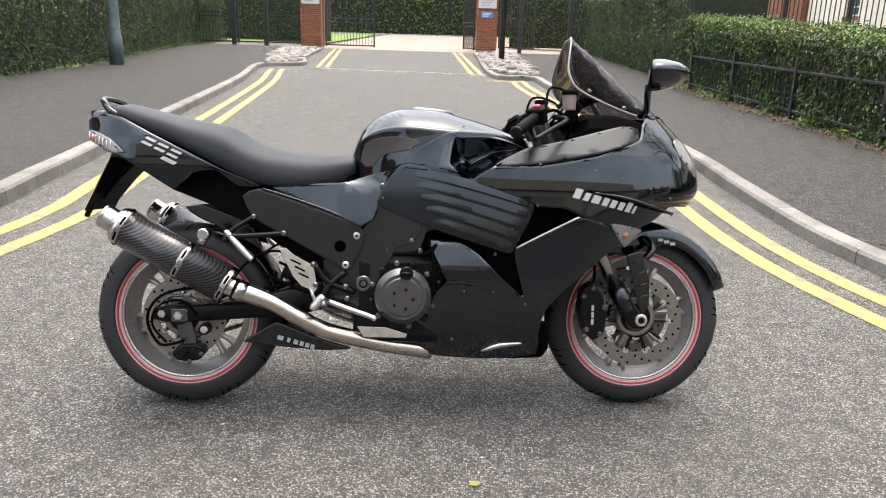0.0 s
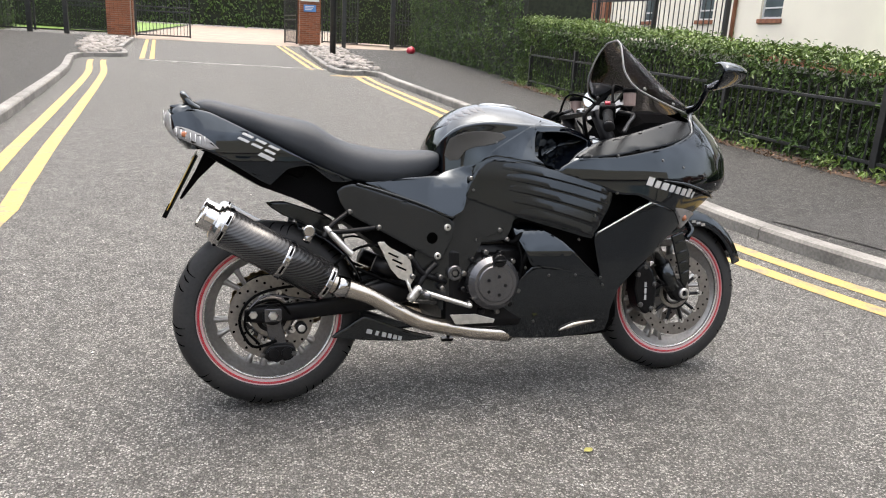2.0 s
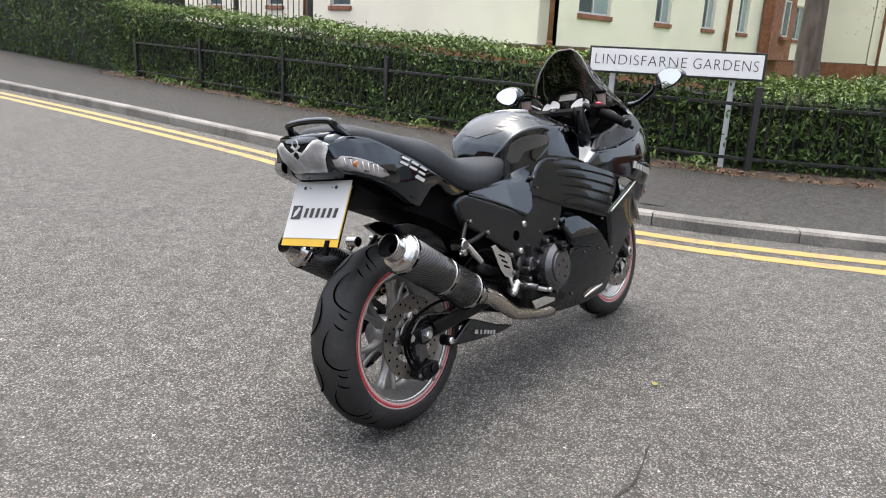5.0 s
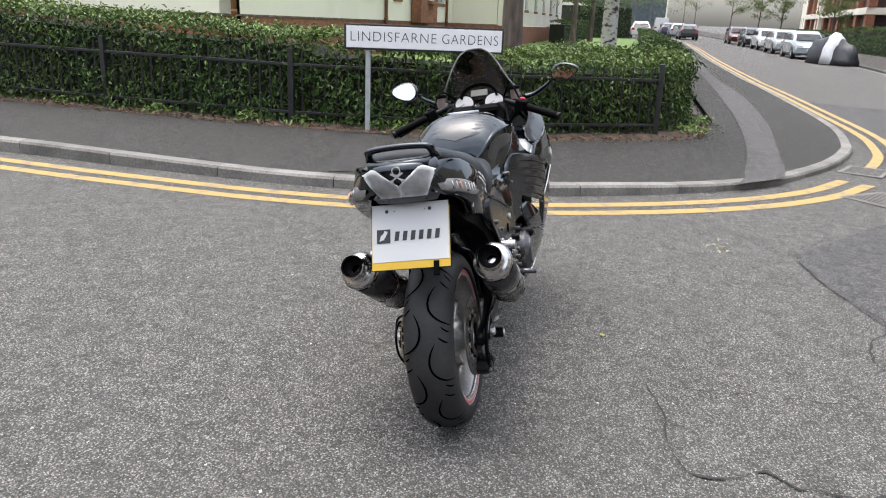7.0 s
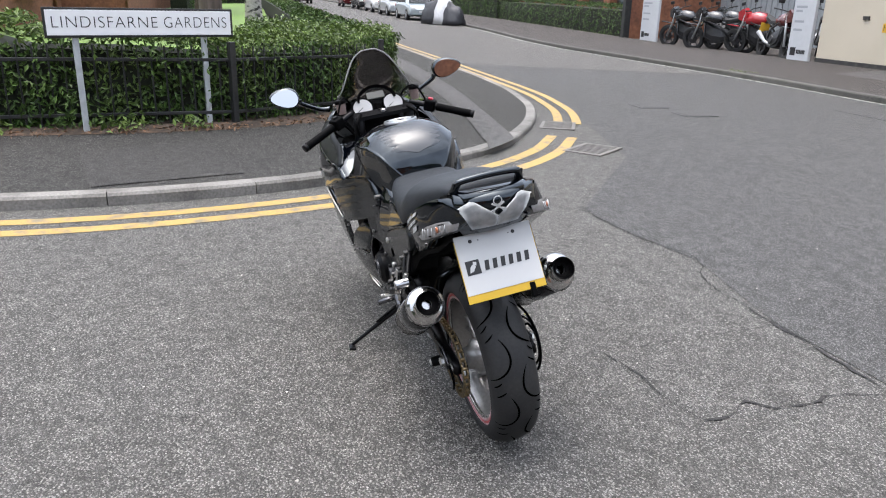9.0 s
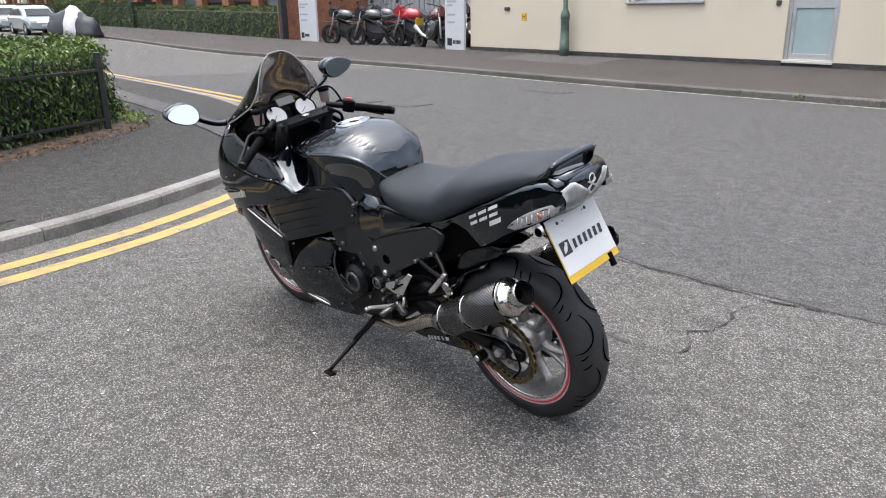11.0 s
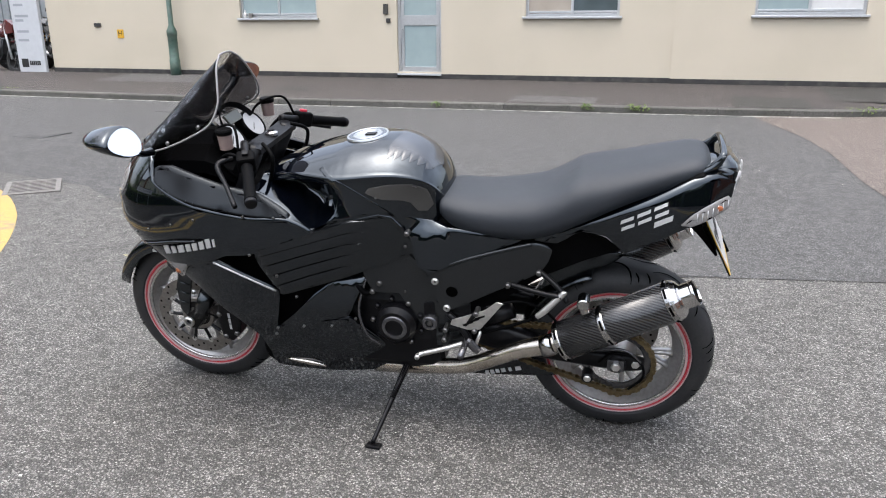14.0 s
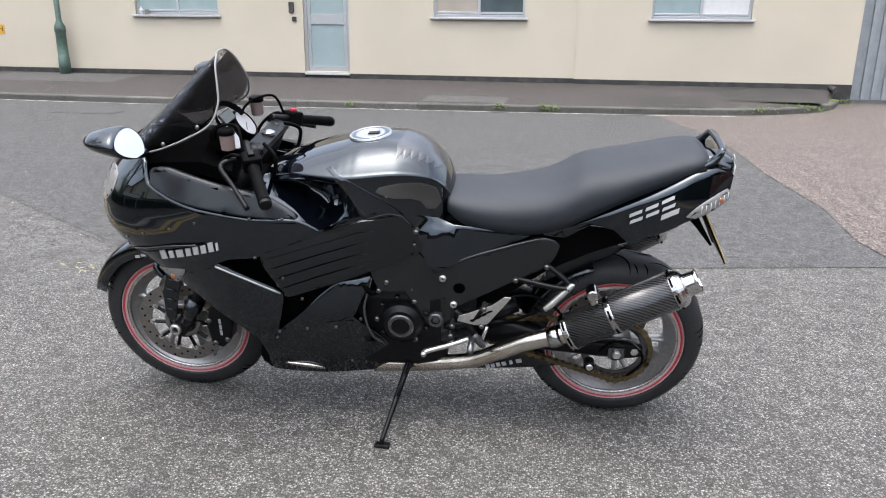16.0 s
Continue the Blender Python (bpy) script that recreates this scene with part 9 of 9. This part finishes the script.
bmesh.ops.recalc_face_normals(bm, faces=bm.faces)
part("tail_top", bm, GLOSS, bike, smooth=True)
# plate hanger, yellow plate edge, white show plate with dealer's bars
pm = Matrix.Translation((-0.222, 0, 0.694)) @ pose(0, 0, 0, 0, 27.0, 0) @ pose(0, 0, 0, 90, 0, -90)
hang = plate2d("plate_hanger", [(-0.10, 0.79), (-0.155, 0.785), (-0.186, 0.72), (-0.232, 0.642), (-0.224, 0.64), (-0.176, 0.70), (-0.12, 0.755)], -0.07, 0.07, ROUGHBLACK, label="black plate hanger", bevel=0.004)
bm = bmesh.new()
box(bm, -0.114, 0.114, -0.094, 0.08, -0.0016, 0.0, 0.0004)
part("rear_plate", bm, PLATE_Y, bike, "yellow plate behind the white show plate", m=pm)
bm = bmesh.new()
box(bm, -0.116, 0.116, -0.095, 0.085, -0.006, -0.002, 0.001)
part("plate_backing", bm, ROUGHBLACK, bike, "black plate backing", m=pm)
bm = bmesh.new()
box(bm, -0.112, 0.112, -0.072, 0.094, 0.0005, 0.002, 0.0004)
wp = part("show_plate", bm, PLATE_W, bike, "white show plate with black emblem and bars", m=pm)
bm = bmesh.new()
box(bm, -0.098, -0.058, -0.018, 0.022, 0.003, 0.0036)
part("plate_emblem", bm, INK, wp)
for pts in ([(-0.09, -0.012), (-0.078, -0.008), (-0.07, 0.004), (-0.076, 0.012), (-0.086, 0.004)], [(-0.078, 0.009), (-0.068, 0.006), (-0.066, 0.015), (-0.075, 0.018)]):
    bm = bmesh.new()
    prism(bm, pts, 0.0036, 0.0041)
    part("emblem_patch", bm, PLATE_W, wp)
for i in range(6):
    bm = bmesh.new()
    x0 = -0.046 + i * 0.0235
    prism(bm, [(x0, -0.013), (x0 + 0.0125, -0.013), (x0 + 0.016, 0.014), (x0 + 0.0035, 0.014)], 0.003, 0.0036)
    part("plate_bar", bm, INK, wp)
for x, y, r in ((-0.068, 0.074, 0.0055), (0.058, 0.074, 0.0055), (-0.045, 0.073, 0.002), (0.044, 0.073, 0.002)):
    bm = bmesh.new()
    lathe(bm, [(0, 0.005), (r * 0.7, 0.005), (r, 0.003)], 12)
    part("plate_screw", bm, INK, wp, m=Matrix.Translation((x, y, 0)))
bm = bmesh.new()
box(bm, 0.066, 0.082, -0.118, -0.076, -0.008, 0.0045, 0.002)
part("plate_strap", bm, ROUGHBLACK, bike, m=pm)

# -- screen, cockpit, bars, mirrors --
rows = []
SCREEN = [((1.485, 0.922), (1.40, 0.915), 0.165), ((1.455, 0.952), (1.335, 0.935), 0.172), ((1.41, 0.99), (1.262, 0.965), 0.168), ((1.36, 1.035), (1.2, 1.0), 0.155), ((1.295, 1.095), (1.178, 1.05), 0.128), ((1.245, 1.135), (1.183, 1.1), 0.102), ((1.215, 1.16), (1.194, 1.145), 0.07), ((1.206, 1.171), (1.2, 1.168), 0.035)]
fine = eased([(a[0], a[1], b[0], b[1], h) for a, b, h in SCREEN], 5)
for cu, cw, eu, ew, h in fine:
    row = []
    for k in range(25):
        th = math.pi * k / 24 - math.pi / 2
        f = 1 - math.cos(th)
        row.append((cu + (eu - cu) * f, h * math.sin(th), cw + (ew - cw) * f))
    rows.append(row)
bm = bmesh.new()
loft(bm, rows, closed=False)
bmesh.ops.solidify(bm, geom=bm.faces[:], thickness=0.003)
bmesh.ops.recalc_face_normals(bm, faces=bm.faces)
screen = part("windscreen", bm, SCREEN_M, bike, "smoked double-bubble windscreen", smooth=True)
rim = [r[0] for r in rows] + rows[-1][1:-1] + [r[-1] for r in reversed(rows)]
bar("screen_edge", rim, 0.0028, SCREEN_EDGE, screen, 6)
for s in (-1, 1):
    for u, w in ((1.338, 0.944), (1.235, 0.992)):
        bm = bmesh.new()
        bmesh.ops.create_uvsphere(bm, u_segments=10, v_segments=6, radius=0.007)
        part("screen_screw", bm, BOLT, screen, smooth=True, m=Matrix.Translation((u, s * (0.168 if u > 1.3 else 0.156), w)))
bm = bmesh.new()
loft(bm, [[(u, v * b, w - 0.05 * abs(v) ** 2) for v in (-1, -0.6, 0, 0.6, 1)] + [(u, v * b, w - 0.09) for v in (1, 0, -1)] for u, w, b in ((1.17, 0.90, 0.12), (1.25, 0.935, 0.14), (1.36, 0.935, 0.15), (1.44, 0.915, 0.12))])
bmesh.ops.recalc_face_normals(bm, faces=bm.faces)
dash = part("dashboard", bm, ROUGHBLACK, bike, "black instrument dashboard", smooth=False)
dm = Matrix.Translation((1.19, 0, 0.945)) @ pose(0, 0, 0, 0, -52, 0) @ pose(0, 0, 0, 0, 0, -90)
for v in (-0.068, 0.068):
    bm = bmesh.new()
    lathe(bm, [(0.0, 0.0), (0.042, 0.0), (0.042, 0.004), (0.046, 0.006), (0.05, 0.0), (0.05, -0.03)], 32)
    part("dial_rim", bm, ROUGHBLACK, dash, m=dm @ Matrix.Translation((v, -0.012, 0)), smooth=False)
    bm = bmesh.new()
    lathe(bm, [(0.0, 0.003), (0.041, 0.003), (0.041, 0.0)], 32)
    part("dial", bm, DIAL, dash, "white dial", m=dm @ Matrix.Translation((v, -0.012, 0)))
    bm = bmesh.new()
    box(bm, -0.001, 0.03, -0.0012, 0.0012, 0.0035, 0.0045, m=pose(0, 0, 0, 0, 0, 215))
    part("needle", bm, INK, dash, m=dm @ Matrix.Translation((v, -0.012, 0)))
bm = bmesh.new()
box(bm, -0.04, 0.04, -0.016, 0.02, -0.005, 0.004, 0.003)
part("display", bm, LCD, dash, "green-grey display", m=dm @ Matrix.Translation((0, 0.035, 0.004)))
bm = bmesh.new()
lathe(bm, [(0.07, 0), (0.078, 0.01), (0.078, 0.016), (0.068, 0.005)], 24, closed=True)
bmesh.ops.bisect_plane(bm, geom=bm.verts[:] + bm.edges[:] + bm.faces[:], plane_co=(0, 0, 0), plane_no=(0, -1, 0), clear_outer=True)
bmesh.ops.recalc_face_normals(bm, faces=bm.faces)
part("dash_hood", bm, ROUGHBLACK, dash, m=dm @ Matrix.Translation((0, 0.012, 0.0)) @ Matrix.Diagonal((1.1, 0.9, 1, 1)))
# fork, yoke
for s in (-1, 1):
    bar("fork_leg", [(1.085, s * 0.108, 0.925), (1.22, s * 0.108, 0.66)], 0.0235, ENGINE_M, seg=20)
    bar("fork_tube", [(1.22, s * 0.108, 0.66), (1.35, s * 0.108, 0.408)], 0.0215, CHROME if s else STEEL, seg=20, label="polished fork tube")
    bar("fork_slider", [(1.352, s * 0.108, 0.404), (1.40, s * 0.108, 0.315)], 0.028, MATTE, seg=20, label="black fork slider")
    plate2d("axle_clamp", [(1.375, 0.34), (1.41, 0.345), (1.455, 0.30), (1.445, 0.27), (1.41, 0.268), (1.385, 0.30)], s * 0.088, s * 0.13, ENGINE_M, bevel=0.006)
    disc_part("axle_end", 1.432, s * 0.125, s * 0.14, 0.297, 0.019, STEEL, inner=0.011)
    plate2d("brake_caliper", [(1.255, 0.255), (1.238, 0.32), (1.246, 0.39), (1.28, 0.415), (1.312, 0.38), (1.328, 0.31), (1.318, 0.245), (1.285, 0.228)], s * 0.065, s * 0.128, ENGINE_M, label="black radial front brake caliper", bevel=0.008)
    for k in range(3):
        bm = bmesh.new()
        box(bm, -0.004, 0.004, -0.009, 0.009, 0, 0.001)
        part("caliper_print", bm, DECAL, bike, m=Matrix.Translation((1.28, s * 0.1285, 0.29 + 0.022 * k)) @ pose(0, 0, 0, 90, 0, 0 if s < 0 else 180))
    for u, w in ((1.262, 0.265), (1.278, 0.395), (1.25, 0.37), (1.305, 0.25), (1.315, 0.335)):
        disc_part("caliper_bolt", u, s * 0.12, s * 0.134, w, 0.009, BOLT, seg=12)
    bar("brake_hose", [(1.27, s * 0.12, 0.38), (1.285, s * 0.115, 0.45), (1.25, s * 0.12, 0.55), (1.2, s * 0.12, 0.68)], 0.005, ROUGHBLACK)
    bar("sensor_cable", [(1.41, s * 0.12, 0.32), (1.35, s * 0.125, 0.33), (1.31, s * 0.12, 0.31), (1.29, s * 0.12, 0.36)], 0.003, ROUGHBLACK)
    disc_part("abs_ring", 1.432, s * 0.074, s * 0.078, 0.297, 0.062, DISC_M, inner=0.048, seg=40)
bm = bmesh.new()
loft(bm, [[(1.065, v, 0.905), (1.115, v, 0.918), (1.115, v, 0.932), (1.065, v, 0.92)] for v in (-0.125, -0.1, 0, 0.1, 0.125)])
bmesh.ops.recalc_face_normals(bm, faces=bm.faces)
part("top_yoke", bm, ENGINE_M, bike)
disc_m = Matrix.Translation((1.088, 0, 0.925)) @ pose(0, 0, 0, 0, 0, 0)
bm = bmesh.new()
lathe(bm, [(0, 0.012), (0.012, 0.012), (0.02, 0.008), (0.02, 0)], 16)
part("steering_nut", bm, CHROME, bike, m=disc_m)
for s in (-1, 1):
    a, b = Vector((1.115, s * 0.125, 0.938)), Vector((0.995, s * 0.352, 0.858))
    bar("handlebar", [a, a.lerp(b, 0.35), a.lerp(b, 0.5)], 0.012, ENGINE_M)
    d = (b - a).normalized()
    bar("grip", [a.lerp(b, 0.45), a.lerp(b, 0.5), a.lerp(b, 0.93), b], [0.019, 0.0165, 0.0165, 0.018], ROUGHBLACK, seg=16, label="black rubber grip")
    bar("bar_end", [b, b + d * 0.012, b + d * 0.016], [0.016, 0.017, 0.012], ENGINE_M, seg=16)
    c = a.lerp(b, 0.34)
    bm = bmesh.new()
    box(bm, -0.026, 0.026, -0.024, 0.024, -0.022, 0.026, 0.008)
    sw = part("switch_box", bm, ROUGHBLACK, bike, m=Matrix.Translation(c) @ d.to_track_quat("Y", "Z").to_matrix().to_4x4())
    bm = bmesh.new()
    box(bm, -0.009, 0.009, -0.012, 0.008, 0.024, 0.034, 0.003)
    part("switch_button", bm, RED_SACK if s < 0 else ENGINE_M, sw, "red engine stop switch" if s < 0 else "", m=Matrix.Identity(4))
    L0 = a.lerp(b, 0.25) + Vector((0.04, 0, -0.005))
    bar("lever", [L0, L0.lerp(b, 0.2) + Vector((0.06, 0, 0)), L0.lerp(b, 0.6) + Vector((0.055, 0, -0.01)), b + Vector((0.05, 0, -0.02))], [0.009, 0.008, 0.0065, 0.007], ENGINE_M, label="brake lever" if s < 0 else "clutch lever")
    bm = bmesh.new()
    lathe(bm, [(0, 0), (0.019, 0), (0.021, 0.045), (0.0, 0.045)], 20)
    q = Vector((1.175, s * 0.165, 0.935)) if s < 0 else Vector((1.15, s * 0.165, 0.935))
    cup = part("fluid_cup", bm, FLUID, bike, "translucent pinkish fluid cup", m=Matrix.Translation(q), smooth=False)
    bm = bmesh.new()
    lathe(bm, [(0, 0.043), (0.023, 0.043), (0.024, 0.053), (0.021, 0.058), (0, 0.058)], 20)
    part("cup_lid", bm, ROUGHBLACK, cup, m=Matrix.Identity(4))
    bar("cable", [a.lerp(b, 0.3) + Vector((0.02, 0, 0.02)), Vector((1.12, s * 0.16, 1.0)), Vector((1.2, s * 0.12, 0.97)), Vector((1.22, s * 0.08, 0.86))], 0.004, ROUGHBLACK)
    bar("cable", [a.lerp(b, 0.3), Vector((1.13, s * 0.2, 0.93)), Vector((1.18, s * 0.16, 0.88)), Vector((1.15, s * 0.1, 0.80))], 0.005, ROUGHBLACK)
    bar("cable", [Vector((1.07, s * 0.1, 0.93)), Vector((1.03, s * 0.13, 0.90)), Vector((1.05, s * 0.12, 0.83)), Vector((1.1, s * 0.08, 0.78))], 0.006, ROUGHBLACK)
    # mirror
    root_p, top_p = Vector((1.385, s * 0.185, 0.925)), Vector((1.365, s * 0.315, 0.995))
    back, yaw_k, tilt_k = (1.32, 0.04, 0.34) if s > 0 else (1.3415, -0.25, 0.15)
    mb = part("mirror", bmesh.new(), GLOSS, bike, "black wing mirror")
    bar("mirror_stalk", [root_p, root_p + Vector((0.0, s * 0.05, 0.01)), top_p - Vector((0, s * 0.01, 0.02)), top_p], [0.013, 0.010, 0.010, 0.012], GLOSS, mb)
    bm = bmesh.new()
    ring = []
    for k in range(28):
        a2 = 2 * math.pi * k / 28
        x = math.cos(a2)
        y = math.sin(a2)
        ring.append((0.062 * x, (0.039 - 0.011 * x) * y + 0.006 * x))
    secs = [[Vector((0.0, s * (0.378 + x), 1.017 + y)) for x, y in ring]]
    for f, dx in ((1.05, 0.012), (1.0, 0.035), (0.8, 0.07), (0.5, 0.095), (0.12, 0.108)):
        secs.append([Vector((dx, s * (0.378 + x * f), 1.017 + y * f + 0.004 * dx * 10)) for x, y in ring])
    loft(bm, [[Vector((back + 0.0035 + p.x + (abs(p.y) - 0.378) * yaw_k + (p.z - 1.017) * tilt_k, p.y, p.z)) for p in sec] for sec in secs])
    bmesh.ops.recalc_face_normals(bm, faces=bm.faces)
    part("mirror_shell", bm, GLOSS, mb, smooth=True)
    bm = bmesh.new()
    vs = [bm.verts.new((back + x * yaw_k + y * tilt_k, s * (0.378 + x * 0.93), 1.017 + y * 0.92)) for x, y in ring]
    f = bm.faces.new(vs)
    bm.normal_update()
    if f.normal.x > 0:
        bmesh.ops.reverse_faces(bm, faces=bm.faces)
    part("mirror_glass", bm, MIRROR_M, mb, "mirror glass")
# front mudguard
bm = bmesh.new()
secs = []
for k in range(17):
    a = math.radians(21 + k * 7.35)
    hw = 0.058 + 0.022 * math.sin(math.pi * k / 16)
    drop = 0.045 + 0.055 * math.exp(-((k - 10.5) / 3.0) ** 2)
    r = 0.318
    c, sn = math.cos(a), math.sin(a)
    row = []
    for x in (-1, -0.97, -0.8, -0.4, 0, 0.4, 0.8, 0.97, 1):
        rr = r - (drop if abs(x) == 1 else 0.014 if abs(x) > 0.9 else 0.006 if abs(x) > 0.7 else 0)
        row.append((FW[0] + rr * c, hw * x, FW[1] + rr * sn))
    row += [(FW[0] + (math.hypot(p[0] - FW[0], p[2] - FW[1]) - 0.004) * c, p[1] * 0.97, FW[1] + (math.hypot(p[0] - FW[0], p[2] - FW[1]) - 0.004) * sn) for p in reversed(row)]
    secs.append(row)
loft(bm, secs)
bmesh.ops.recalc_face_normals(bm, faces=bm.faces)
mg = part("front_mudguard", bm, GLOSS, bike, "gloss black front mudguard", smooth=True)
for s in (-1, 1):
    guard = plate2d("fork_guard", [(1.378, 0.50), (1.425, 0.515), (1.455, 0.43), (1.458, 0.345), (1.442, 0.315), (1.425, 0.335), (1.405, 0.42)], s * 0.118, s * 0.128, MATTE, label="black fork guard", bevel=0.004)
    for i in range(4):
        bar("guard_rib", [(1.396 + 0.009 * i, s * 0.129, 0.475 - 0.036 * i), (1.43 + 0.007 * i, s * 0.129, 0.485 - 0.036 * i)], 0.003, MATTE, guard, 6)
    bar("mudguard_stay", [(1.44, s * 0.09, 0.555), (1.462, s * 0.118, 0.52), (1.44, s * 0.124, 0.49)], 0.012, GLOSS, mg, 8)
    for i in range(3):
        bm = bmesh.new()
        box(bm, -0.008, 0.008, -0.0045, 0.0045, 0, 0.001)
        part("mudguard_print", bm, DECAL_S, mg, m=Matrix.Translation((1.50 + 0.02 * i, s * 0.0795, 0.545 - 0.006 * i)) @ pose(0, 0, 0, 90, 0, 0 if s < 0 else 180))

# ---- the main road climbs beyond the forecourt, its slope set to fit the camera's view: lift all that stands there with it ----
def rise(x):
    return 0.0125 * max(0.0, x - 22)


for ob in list(bpy.data.objects):
    if ob.parent or ob.type not in ("MESH", "EMPTY"):
        continue
    if ob.children and not ob.name.startswith(("kerb", "hedge")):
        ob.location.z += rise(ob.matrix_world.translation.x)
        continue
    for o in [ob] + list(ob.children):
        if o.type == "MESH":
            m = o.matrix_world
            if max((m @ Vector(c)).x for c in o.bound_box) > 22:
                for v in o.data.vertices:
                    v.co.z += rise((m @ v.co).x)
